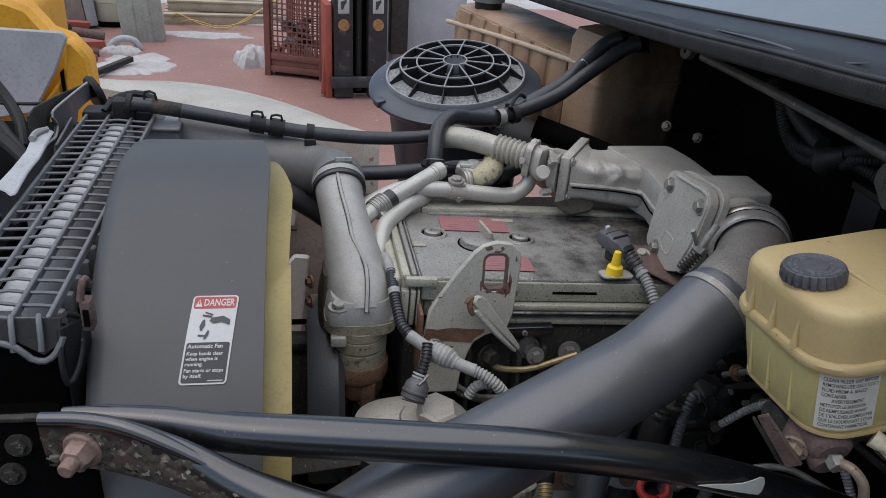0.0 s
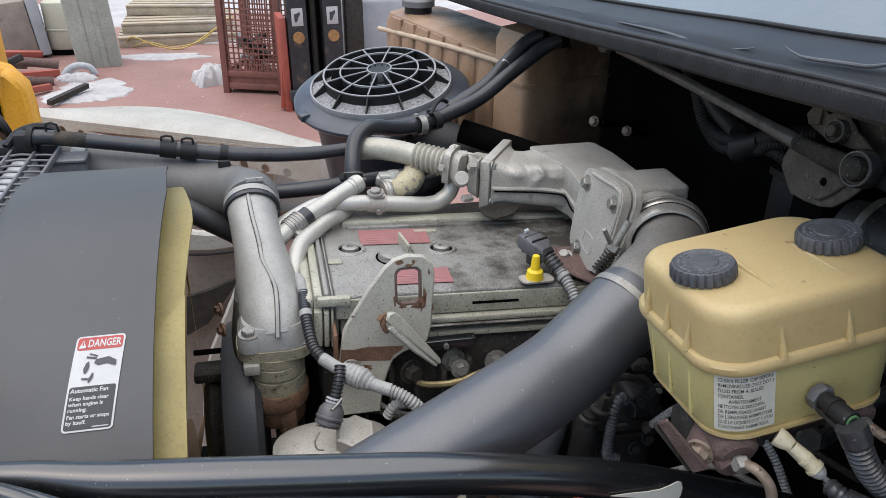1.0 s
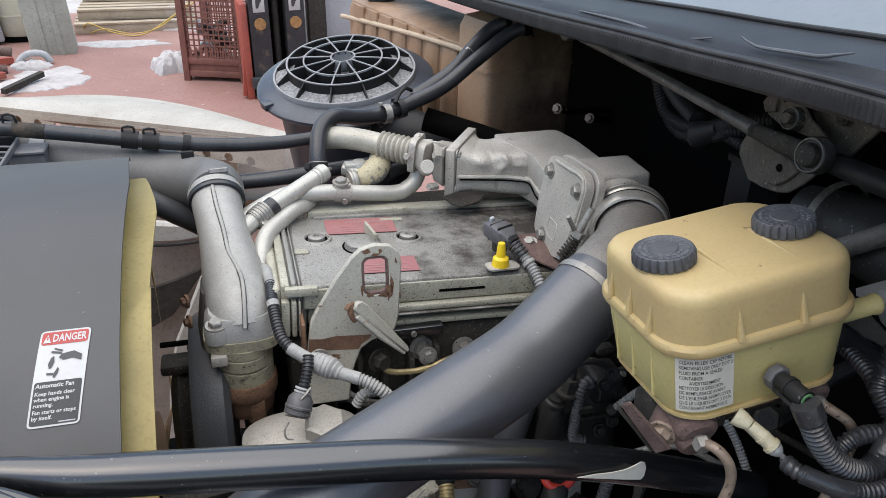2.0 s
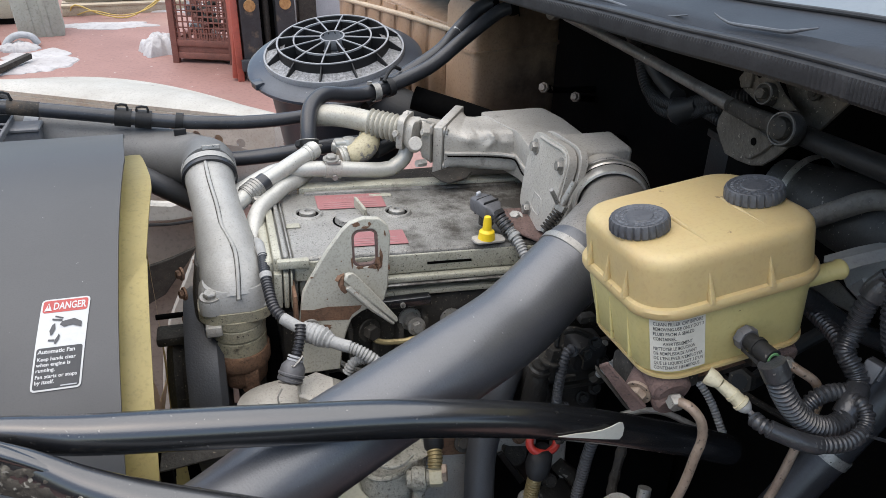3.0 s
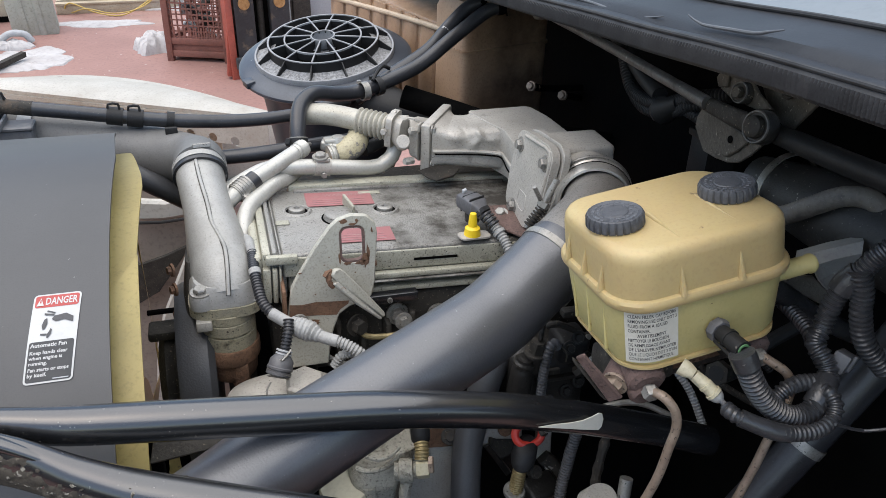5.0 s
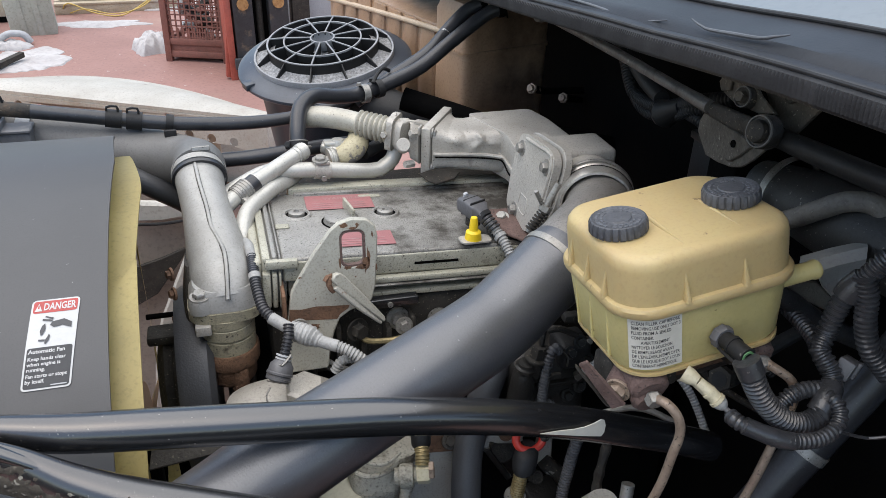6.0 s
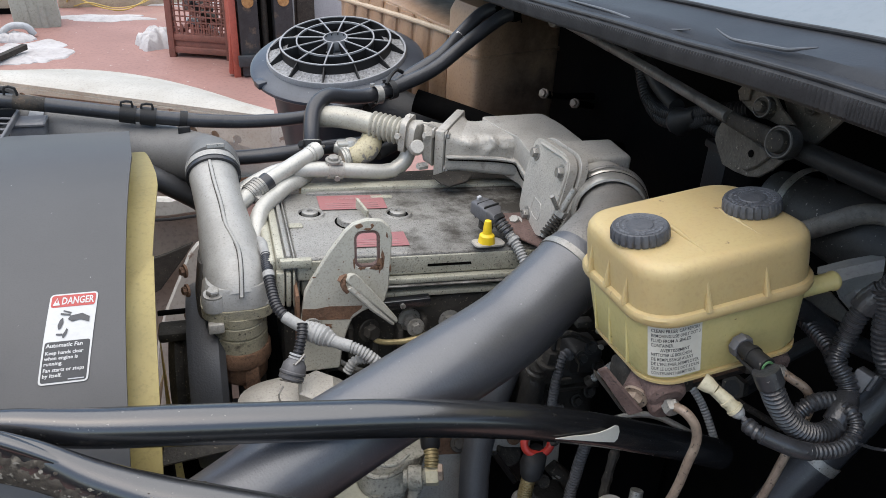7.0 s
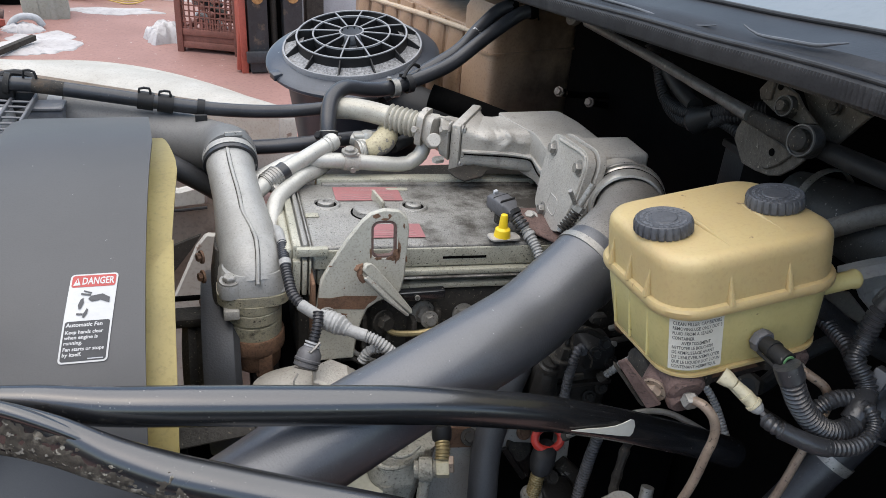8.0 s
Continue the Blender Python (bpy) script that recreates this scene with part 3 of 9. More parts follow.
def forklift():
    f = thing("forklift", (0.55, 7.3, 0), "parked forklift with dark steel mast and red frame", "forklift", turn=(0, -1, 6))
    for x in (-0.2, 0.11):
        part("mast_rail", box((x - 0.085, -0.09, 0.02), (x + 0.085, 0.09, 2.3), 0.01), M_MAST, f, local=True)
        part("sticker", box((x - 0.05, -0.096, 0.78), (x + 0.05, -0.09, 0.93), 0.001), M_WHITE, f, "white warning sticker", local=True)
        part("mark", plate([(-0.025, -0.04), (-0.005, -0.04), (0.01, 0.0), (0.025, 0.02), (0.025, 0.045), (-0.01, 0.03), (-0.025, 0.03)], 0.002, pose(x, -0.097, 0.855, 90, 0, 0), b=0), M_INK, f, local=True)
        part("roller", lathe([(0, 0.02), (0.05, 0.02), (0.05, 0), (0, 0)], pose(x, -0.09, 0.68, 90, 0, 0), 20), M_ORANGERUST, f, local=True)
    part("mast_web", box((-0.12, 0.04, 0.02), (0.03, 0.06, 2.2), 0.004), M_DARK, f, local=True)
    part("lift_cylinder", lathe([(0, 0), (0.03, 0), (0.03, 2.0), (0, 2.0)], pose(-0.045, 0.03, 0.05), 16), M_GRIME, f, local=True)
    part("carriage", box((-0.32, -0.14, 0.12), (0.25, -0.09, 0.22), 0.008), M_MAST, f, local=True)
    part("side_frame", box((-0.36, -0.06, 0.0), (-0.30, 0.25, 0.85), 0.008), M_FORKRED, f, local=True)
    part("brace", box((-0.42, -0.03, -0.02), (-0.37, 0.03, 0.6), 0.006, 2, pose(0.02, 0, 0.02, 0, 5, 0)), M_FORKRED, f, local=True)
    part("hood", box((0.26, 0.1, 0.25), (1.0, 1.3, 0.95), 0.05, 3), M_GREYPAINT, f, local=True)
    part("hose_guide", box((0.24, -0.04, 0.4), (0.4, 0.1, 1.15), 0.01), M_GRIME, f, local=True)
    for x in (-0.3, 0.55):
        part("wheel", lathe([(0, -0.09), (0.2, -0.09), (0.25, -0.06), (0.25, 0.06), (0.2, 0.09), (0, 0.09)], pose(x + 0.15, 0.5, 0.25, 0, 90, 0), 28), M_DARK, f, local=True)


forklift()


def pillar():
    p = thing("old_post", (-1.75, 9.35, 0), "thick weathered grey-green post with pale streaks", "post", turn=(0, -4, 8))
    part("shaft", box((-0.22, -0.2, -0.02), (0.22, 0.2, 1.9), 0.03, 2), M_POST, p, local=True)
    for x in (-0.09, 0.07):
        part("strip", box((x - 0.03, -0.212, 0), (x + 0.03, -0.2, 1.9), 0.004), M_POST, p, local=True)


pillar()


def pallet(x, y, z, turn, w=1.0):
    p = thing("wooden_pallet", (x, y, z), "weathered wooden pallet lying in a stack", "pallet", "stacked pallets", (0, 0, turn))
    for k in range(5):
        part("board", box((-w / 2, -0.4 + 0.18 * k, 0.1), (w / 2, -0.29 + 0.18 * k, 0.125), 0.003), M_WOOD, p, local=True)
    for yy in (-0.36, 0.0, 0.36):
        part("runner", box((-w / 2, yy - 0.03, 0.0), (w / 2, yy + 0.03, 0.1), 0.004), M_WOOD, p, local=True)


pallet(-1.0, 10.6, 0, 5, 1.4)
pallet(-1.0, 10.75, 0.126, 2, 1.3)
pallet(-1.05, 11.2, 0.252, -6, 1.1)


M_CABLE = mat("dull_yellow_cable", (0.55, 0.39, 0.10), (0.45, 0.32, 0.09), 0.55, bump=0.0)


def cable():
    c = thing("yellow_cable", (-1.0, 10.1, 0), "yellow extension cable looped over the pallets", "cable")
    part("cable", sweep([(-1.6, 10.2, 0.01), (-1.5, 10.1, 0.14), (-1.2, 10.0, 0.04), (-0.9, 9.98, 0.02), (-0.55, 10.1, 0.2), (-0.3, 10.4, 0.3)], 0.008, 8, 0.05), M_CABLE, c)
    part("cable", sweep([(-1.5, 10.15, 0.02), (-1.3, 9.95, 0.10), (-1.0, 9.9, 0.05), (-0.7, 10.0, 0.10), (-0.45, 10.2, 0.26), (-0.2, 10.5, 0.4)], 0.007, 8, 0.05), M_CABLE, c)


cable()


def tub():
    t = thing("cream_tub", (-2.22, 10.02, 0), "cream plastic tub with dark base beside the post", "tub")
    part("body", loft([((0, 0, z), (w, 0, 0), (0, w, 0), 3.5) for z, w in ((0.06, 0.155), (0.08, 0.165), (0.27, 0.172), (0.275, 0.178), (0.29, 0.178), (0.295, 0.174), (0.56, 0.178), (0.58, 0.17))], 28), M_CREAMBOX, t, local=True)
    part("base", loft([((0, 0, z), (w, 0, 0), (0, w, 0), 3.5) for z, w in ((0.0, 0.16), (0.058, 0.158))], 28), M_DARK, t, "dark base", local=True)
    b = thing("old_chest", (-2.74, 9.95, 0), "old dusty brown chest with a grey steel side", "bin", turn=(0, -6, 14))
    part("body", box((-0.3, -0.3, 0), (0.24, 0.3, 0.62), 0.02), M_TAN, b, local=True)
    part("side", box((0.243, -0.3, 0), (0.36, 0.3, 0.7), 0.02), M_GREYPAINT, b, local=True)


tub()


def scrap():
    rng = random.Random(11)
    for k in range(9):
        x, y = -2.35 + rng.uniform(-0.35, 0.45), 8.35 + rng.uniform(-0.5, 0.5)
        s = thing("scrap_bar", (x, y, 0.04 + 0.03 * k), "bent scrap steel bar with worn red paint", "scrap metal", "scrap heap", (rng.uniform(-12, 12), rng.uniform(-14, 14), rng.uniform(-40, 70)))
        if k % 3:
            part("bar", box((-0.3, -0.03, -0.03), (0.3, 0.03, 0.03), 0.006), M_FORKRED if k % 2 else M_GRIME, s, local=True)
        else:
            part("pipe", sweep([(-0.3, 0, 0), (0, 0.02, 0.02), (0.3, 0, 0)], 0.045, 12, 0.05), M_RUSTPINK, s, local=True)
    s = thing("grey_hose", (-1.9, 8.8, 0.0), "fat pale grey hose curled on the scrap heap", "hose")
    part("hose", sweep([(-2.0, 8.72, 0.03), (-1.96, 8.74, 0.09), (-1.87, 8.76, 0.13), (-1.76, 8.78, 0.11), (-1.71, 8.8, 0.03)], 0.034, 14, 0.03), M_PALE, s)
    for a, z, r, mt, label in (((-2.4, 8.73, 0.05), (-2.06, 8.83, 0.05), 0.045, M_FORKRED, "straight scrap beam with worn red paint"), ((-1.92, 7.67, 0.05), (-1.67, 8.13, 0.08), 0.034, M_GRIME, "dark scrap plank lying across the heap")):
        s = thing("scrap_beam", a, label, "scrap metal", "scrap heap")
        part("beam", sweep([a, Vector(a).lerp(Vector(z), 0.5), z], r, 4, 0.1), mt, s)


scrap()


def spare_hood():
    h = thing("spare_hood", (-0.45, 4.7, 0), "worn white hood with round edge holes, resting on stands", "hood")
    bm = bmesh.new()
    nx, ny = 24, 12
    grid = []
    for j in range(ny + 1):
        row = []
        for i in range(nx + 1):
            u, v = i / nx, j / ny
            x = -1.5 + 1.83 * u
            near = 4.83 - 0.536 * (x + 1.153)
            far = 5.11 - 0.65 * max(0.0, x + 0.9) ** 1.9
            y = near + (far - near) * v
            z = 0.735 + 0.028 * math.sin(math.pi * min(1, v * 1.1)) - 0.02 * v
            row.append(bm.verts.new((x, y, z)))
        grid.append(row)
    for j in range(ny):
        for i in range(nx):
            bm.faces.new((grid[j][i], grid[j][i + 1], grid[j + 1][i + 1], grid[j + 1][i]))
    got = bmesh.ops.extrude_face_region(bm, geom=bm.faces[:])
    bmesh.ops.translate(bm, verts=[g for g in got["geom"] if isinstance(g, bmesh.types.BMVert)], vec=(0, 0, -0.02))
    part("skin", bm, M_HOOD, h)
    m = Matrix(((0.8814, 0, 0.4724, -1.5), (-0.4724, 0, 0.8814, 5.01), (0, 1, 0, 0.5), (0, 0, 0, 1)))
    part("flange", plate(rounded(0, 0, 2.05, 0.213, 0.02), 0.012, m, [circle(0.16 + 0.13 * k, 0.185 - 0.008 * k, 0.026, 16) for k in range(14)], 0.003), M_HOOD, h)
    for x, y in ((-1.1, 4.95), (0.0, 4.42)):
        part("stand", box((x - 0.06, y - 0.06, 0), (x + 0.06, y + 0.06, 0.70), 0.01), M_WOOD, h)
    f = thing("white_body_panel", (0.0, 4.52, 0), "curved dirty white body panel leaning in the yard", "panel", turn=(0, 0, 10))
    part("skin", loft([((-0.55, 0, 0.25), (0, 0.03, 0), (0, 0, 0.25), 3), ((-0.1, 0.05, 0.32), (0, 0.05, 0), (0, 0, 0.3), 3), ((0.45, 0.0, 0.28), (0, 0.03, 0), (0, 0, 0.24), 3)], 28), M_HOOD, f, local=True)
    part("dark_trim", box((-0.5, -0.06, 0.1), (0.4, -0.045, 0.2), 0.005), M_RUST, f, local=True)


spare_hood()


def yellow_machine():
    y = thing("yellow_loader", (-1.0, 3.0, 0), "yellow machine with speckled grey sheet top, parked beyond the radiator", "machine")
    part("hood", slab([(-2.2, 3.12, 1.75), (-1.045, 3.12, 1.553), (-0.981, 3.12, 1.528), (-0.919, 3.12, 1.447), (-0.853, 3.12, 1.424), (-0.80, 3.12, 1.36), (-0.79, 3.12, 1.276), (-0.79, 3.12, 0.4), (-2.2, 3.12, 0.4)], 0.12, 0.02), M_MACHINE, y)
    part("grey_sheet", slab([(-1.5, 2.98, 1.50), (-0.835, 2.98, 1.478), (-0.822, 2.98, 1.455), (-0.874, 2.97, 1.336), (-0.964, 2.96, 1.187), (-1.5, 2.95, 1.10)], 0.02, 0.006), M_GREYPAINT, y, "speckled grey sheet metal")
    part("corner_block", slab([(-0.842, 3.0, 1.440), (-0.815, 3.0, 1.445), (-0.786, 3.0, 1.411), (-0.760, 3.0, 1.372), (-0.760, 3.0, 0.5), (-0.86, 3.0, 0.5), (-0.86, 3.0, 1.3)], 0.1, 0.02), M_MACHINE, y)
    part("side_panel", slab([(-0.872, 3.01, 1.30), (-0.868, 3.01, 0.5), (-1.3, 3.01, 0.5), (-1.3, 3.01, 1.15), (-0.96, 3.01, 1.19)], 0.08, 0.01), M_MACHINE, y)
    part("groove", slab([(-0.868, 3.0, 1.33), (-0.858, 3.0, 1.33), (-0.858, 3.0, 0.5), (-0.868, 3.0, 0.5)], 0.1, 0.002), M_DARK, y)
    part("engine_bay", box((-2.1, 3.2, 0.3), (-1.05, 3.9, 1.5), 0.05, 3), M_MACHINE, y)
    part("chassis", box((-2.1, 3.0, 0.0), (-0.95, 3.7, 0.45), 0.03), M_DARK, y)


yellow_machine()


# ---- the truck's body round the engine bay ----
def truck_shell():
    part("wall_firewall", box((0.80, -0.05, 0.75), (0.86, 2.1, 1.93), 0.01), M_DARK, None, "grimy firewall below the cowl, coloured near black for the bay's shade", kind="structure", category="wall")
    # added sheet, no truck part: blocks light and reflections from the ground below
    part("floor_light_shield", box((-1.0, -0.8, 0.55), (0.80, 1.45, 0.57), 0.005), M_DARK, None, "added black sheet below the bay that keeps ground light out", kind="structure", category="floor")
    # unseen wall, added to blacken low reflections and stop bounce from the ground
    part("wall_reflection_block", box((-5.0, -2.3, 0.0), (5.0, -2.1, 1.72), 0.02), M_DARKPL, None, "added unseen dark wall behind the viewer that darkens low reflections", kind="structure", category="wall")
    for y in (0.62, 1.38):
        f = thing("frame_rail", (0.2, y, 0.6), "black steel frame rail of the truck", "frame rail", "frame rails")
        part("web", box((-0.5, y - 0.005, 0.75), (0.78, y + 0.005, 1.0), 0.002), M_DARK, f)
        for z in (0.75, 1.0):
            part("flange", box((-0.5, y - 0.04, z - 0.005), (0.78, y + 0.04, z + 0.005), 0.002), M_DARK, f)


truck_shell()


def cowl():
    """The cowl's rubber seal, its panel and the windshield's foot."""
    edge = [(0.505, 2.1, 1.842), (0.505, 1.5, 1.897), (0.505, 1.05, 1.942), (0.505, 0.807, 1.968), (0.505, 0.663, 1.982), (0.505, 0.531, 1.997), (0.505, 0.42, 2.0075), (0.505, 0.2, 2.024), (0.505, -0.1, 2.038)]
    s = thing("cowl_seal", (0.54, 1.0, 1.94), "ribbed black rubber weatherstrip along the cowl edge", "weatherstrip")
    path = spline(edge, 0.0024)
    bm = bmesh.new()
    rows = []
    prof = [(0.012, 0.005), (0.002, 0.005), (-0.002, 0.001), (-0.004, -0.003), (-0.003, -0.0145), (0.002, -0.018), (0.03, -0.020)]
    for i, c in enumerate(path):
        g = 0.0032 if i % 2 else 0.0
        rows.append([bm.verts.new((c.x + dx + (g if 2 < k < 5 else 0), c.y, c.z + dz)) for k, (dx, dz) in enumerate(prof)])
    for a, z in zip(rows, rows[1:]):
        for k in range(len(prof) - 1):
            bm.faces.new((a[k], a[k + 1], z[k + 1], z[k]))
    part("seal", bm, M_SEAL, s)
    bead = sweep([(x + 0.001, y, z + 0.006) for x, y, z in edge], 0.0022, 8, 0.02)
    part("bead", bead, M_SEAL, s)
    c = thing("cowl", (0.6, 1.0, 1.95), "weathered blue-grey cowl cover with a wavy edge", "cowl")
    bm = bmesh.new()
    path = spline(edge, 0.02)
    rows = []
    for i, p in enumerate(path):
        wave = 0.010 * noise.noise(Vector((0, p.y * 5.5, 3)))
        prof = [(0.03, -0.02), (0.010, 0.005), (0.014, 0.0065), (0.021, 0.007 + wave * 0.3), (0.029, 0.014 + wave * 0.5), (0.045, 0.016 + wave * 0.5), (0.06, 0.019 + wave * 0.3), (0.08, 0.022), (0.10, 0.0255), (0.22, 0.04)]
        rows.append([bm.verts.new((p.x + dx, p.y, p.z + dz)) for dx, dz in prof])
    for a, z in zip(rows, rows[1:]):
        for k in range(len(rows[0]) - 1):
            bm.faces.new((a[k], a[k + 1], z[k + 1], z[k]))
    part("skin", bm, M_COWL, c)
    for pts in ([(0.530, 0.98, 1.962), (0.530, 0.863, 1.973), (0.530, 0.80, 1.977), (0.530, 0.747, 1.981), (0.530, 0.71, 1.986), (0.531, 0.676, 1.9945)], [(0.531, 0.633, 2.0055), (0.530, 0.607, 2.0025), (0.530, 0.563, 2.008), (0.530, 0.528, 2.013), (0.530, 0.512, 2.018), (0.532, 0.495, 2.0235)]):
        part("wavy_lip", sweep(pts, [0.0006, 0.0016, 0.0018, 0.0018, 0.0016, 0.0006], 8, 0.01), M_LIP, c, "pale wavy lip")
    w = thing("windshield", (0.75, 1.0, 2.0), "windshield glass, its pale colour painted as the grey sky's reflection", "windshield")
    bm = bmesh.new()
    rows = []
    for p in spline(edge, 0.05):
        rows.append([bm.verts.new((p.x + 0.095 + 0.62 * k / 6, p.y, p.z + 0.026 + 0.62 * k / 6 * 0.42)) for k in range(7)])
    for a, z in zip(rows, rows[1:]):
        for k in range(6):
            bm.faces.new((a[k], a[k + 1], z[k + 1], z[k]))
    got = bmesh.ops.extrude_face_region(bm, geom=bm.faces[:])
    bmesh.ops.translate(bm, verts=[g for g in got["geom"] if isinstance(g, bmesh.types.BMVert)], vec=(0.004, 0, -0.005))
    part("glass", bm, M_GLASS, w)
    part("glass_trim", sweep([(x + 0.093, y, z + 0.0265) for x, y, z in edge], 0.0025, 8, 0.03), M_SEAL, w, "black rubber trim at the foot of the glass")
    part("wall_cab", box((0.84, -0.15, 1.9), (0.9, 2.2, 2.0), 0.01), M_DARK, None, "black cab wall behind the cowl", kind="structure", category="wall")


cowl()


# ---- engine ----
def engine():
    e = thing("engine", (0.35, 1.0, 0.9), "grimy diesel engine block under its grey valve cover", "engine")
    part("block", box((0.10, 0.86, 0.8), (0.78, 1.16, 1.46), 0.02), M_DARK, e, "greasy block, coloured near black for the bay's shade")
    part("cylinder_head", box((0.125, 0.88, 1.46), (0.72, 1.16, 1.575), 0.008), M_GRIME, e)
    part("deck_ledge", box((0.15, 1.14, 1.56), (0.62, 1.25, 1.61), 0.01), M_GRIME, e)
    for k, x in enumerate((0.30, 0.36, 0.45, 0.55)):
        part("bolt", hexhead((x, 0.872, 1.545 - 0.01 * (k % 2)), (0, -1, 0.2), 0.011, 0.012), M_STEEL, e)
    part("exhaust_port", lathe([(0, 0.02), (0.03, 0.02), (0.034, 0.0), (0, 0)], ax((0.40, 0.87, 1.5), (0, -1, 0.1)), 24), M_GRIME, e)
    part("pipe_union", hexhead((0.239, 0.852, 1.548), (0.35, -0.8, 0.1), 0.011, 0.014), M_GRIME, e)
    part("fuel_pipe", sweep([(0.239, 0.855, 1.548), (0.244, 0.845, 1.539), (0.253, 0.842, 1.534), (0.27, 0.842, 1.531), (0.30, 0.842, 1.532), (0.36, 0.845, 1.55)], 0.0042, 8), M_BRASS, e, "thin brass fuel pipe")
    part("ledge_bar", box((0.235, 0.852, 1.577), (0.325, 0.866, 1.590), 0.0015), M_BAR, e, "flat glossy black bar")
    part("bar_bolt", hexhead((0.304, 0.850, 1.546), (0.1, -1, 0.2), 0.0085, 0.009), M_STEEL, e)
    part("bar_bolt", hexhead((0.285, 0.850, 1.583), (0.0, -1, 0.1), 0.0025, 0.002), M_STEEL, e)
    for k in range(7):
        x = 0.14 + 0.035 * k
        part("casting_rib", box((x, 0.852 + 0.004 * (k % 2), 1.44), (x + 0.008, 0.885, 1.53 + 0.012 * (k % 3)), 0.003), M_GRIME, e)
    part("injector_line", sweep([(0.15, 0.87, 1.54), (0.18, 0.845, 1.525), (0.21, 0.84, 1.50), (0.25, 0.85, 1.48), (0.33, 0.86, 1.49)], 0.0035, 8), M_STEEL, e)
    part("injector_line", sweep([(0.17, 0.87, 1.53), (0.19, 0.84, 1.505), (0.23, 0.838, 1.485), (0.30, 0.85, 1.47)], 0.0035, 8), M_GRIME, e)
    part("front_cover", box((0.06, 0.88, 1.0), (0.10, 1.14, 1.5), 0.01), M_GRIME, e)


engine()


def valve_cover():
    v = thing("valve_cover", (0.3, 1.0, 1.58), "grey cast valve cover grimed with oil, red labels on top", "valve cover")
    m = pose(0.133, 0.885, 1.654, -2.6, 2.2, 0)
    part("lid", box((0.014, -0.004, -0.034), (0.42, 0.222, 0.0), 0.005, 3, m), M_COVER, v, "dark oily lid")
    part("front_face", box((0.016, -0.0055, -0.0335), (0.42, 0.0, -0.0045), 0.003, 3, m), M_COVER_SIDE, v, "paler front of the lid")
    part("skirt", box((0.022, 0.004, -0.062), (0.42, 0.222, -0.033), 0.003, 2, m), M_COVER_SIDE, v)
    part("rail", box((0.030, -0.014, -0.043), (0.42, 0.006, -0.0345), 0.0025, 2, m), M_COVER_SIDE, v)
    part("rail_lip", box((0.032, -0.0165, -0.047), (0.42, 0.005, -0.0438), 0.0012, 1, m), M_COVER, v)
    part("rail", box((0.06, -0.010, -0.066), (0.42, 0.01, -0.058), 0.002, 2, m), M_COVER_SIDE, v)
    part("slot", box((0.193, -0.0062, -0.0218), (0.256, 0.0, -0.0178), 0.0005, 1, m), M_DARK, v, "narrow dark slot")
    part("back_rim", box((0.045, 0.2235, -0.03), (0.42, 0.250, 0.007), 0.003, 2, m), M_COVER_SIDE, v)
    part("back_lip", box((0.052, 0.2100, -0.01), (0.40, 0.2195, 0.004), 0.002, 2, m), M_COVER, v)
    # three parallel strips along the end of the lid, running down its front as ribs
    for k, (x, w, top) in enumerate(((-0.0110, 0.0105, 0.0025), (0.0015, 0.0065, 0.0045), (0.0105, 0.0025, 0.0022))):
        part("end_strip", box((x, -0.004, -0.02), (x + w, 0.202 - 0.004 * k, top), 0.0022, 2, m), M_COVER if k else M_COVER_SIDE, v)
        part("rib", box((x - 0.001, -0.0135 - 0.001 * k, -0.066), (x + w - 0.001, -0.001, -0.016), 0.0018, 2, m), M_COVER_SIDE, v)
    part("end_core", box((-0.006, 0.0, -0.066), (0.02, 0.2, -0.004), 0.001, 1, m), M_COVER, v)
    part("corner_lip", box((-0.0075, -0.0145, -0.010), (0.034, -0.0035, 0.0022), 0.003, 2, m), M_COVER_SIDE, v)
    part("end_cap", box((-0.024, 0.0, -0.075), (-0.0105, 0.165, -0.004), 0.005, 3, m), M_COVER_SIDE, v)
    part("end_notch", box((-0.0255, 0.055, -0.07), (-0.0225, 0.062, -0.006), 0.001, 1, m), M_DARK, v)
    part("pad", box((0.0145, 0.091, -0.001), (0.034, 0.1035, 0.003), 0.0015, 1, m), M_COVER_SIDE, v)
    part("pad", box((0.15, 0.19, -0.001), (0.185, 0.2, 0.002), 0.0009, 1, m), M_COVER_SIDE, v)
    for x, y in ((0.049, 0.138), (0.179, 0.127)):
        seat = part("bolt_seat", lathe([(0.0158, 0.0004), (0.0172, 0.0030), (0.0200, 0.0030), (0.0228, 0.0002), (0.0228, -0.002), (0.0158, -0.002)], m @ pose(x, y, 0), 32), M_COVER, v)
        part("oil_ring", lathe([(0.0, 0.0006), (0.0160, 0.0006), (0.0160, -0.002), (0.0, -0.002)], m @ pose(x, y, 0), 28), M_DARK, seat, "black oil in the bolt recess")
        part("cover_bolt", lathe([(0, 0.0035), (0.0036, 0.0035), (0.0046, 0.0062), (0.0095, 0.0062), (0.0118, 0.0048), (0.0122, 0.0), (0, 0)], m @ pose(x, y, 0), 28), M_STEEL, seat)
    part("cap_recess", lathe([(0.0, 0.0006), (0.0290, 0.0006), (0.0290, -0.002), (0.0, -0.002)], m @ pose(0.110, 0.105, 0), 32), M_DARK, v)
    cap = part("oil_cap", lathe([(0, 0.010), (0.0215, 0.010), (0.0245, 0.008), (0.0262, 0.0), (0, 0)], m @ pose(0.110, 0.105, 0), 32), M_COVER, v)
    part("tab", box((-0.0022, -0.024, 0.004), (0.0022, 0.026, 0.020), 0.001, 1, m @ pose(0.124, 0.122, 0, 0, 0, 8)), M_COVER_SIDE, cap)

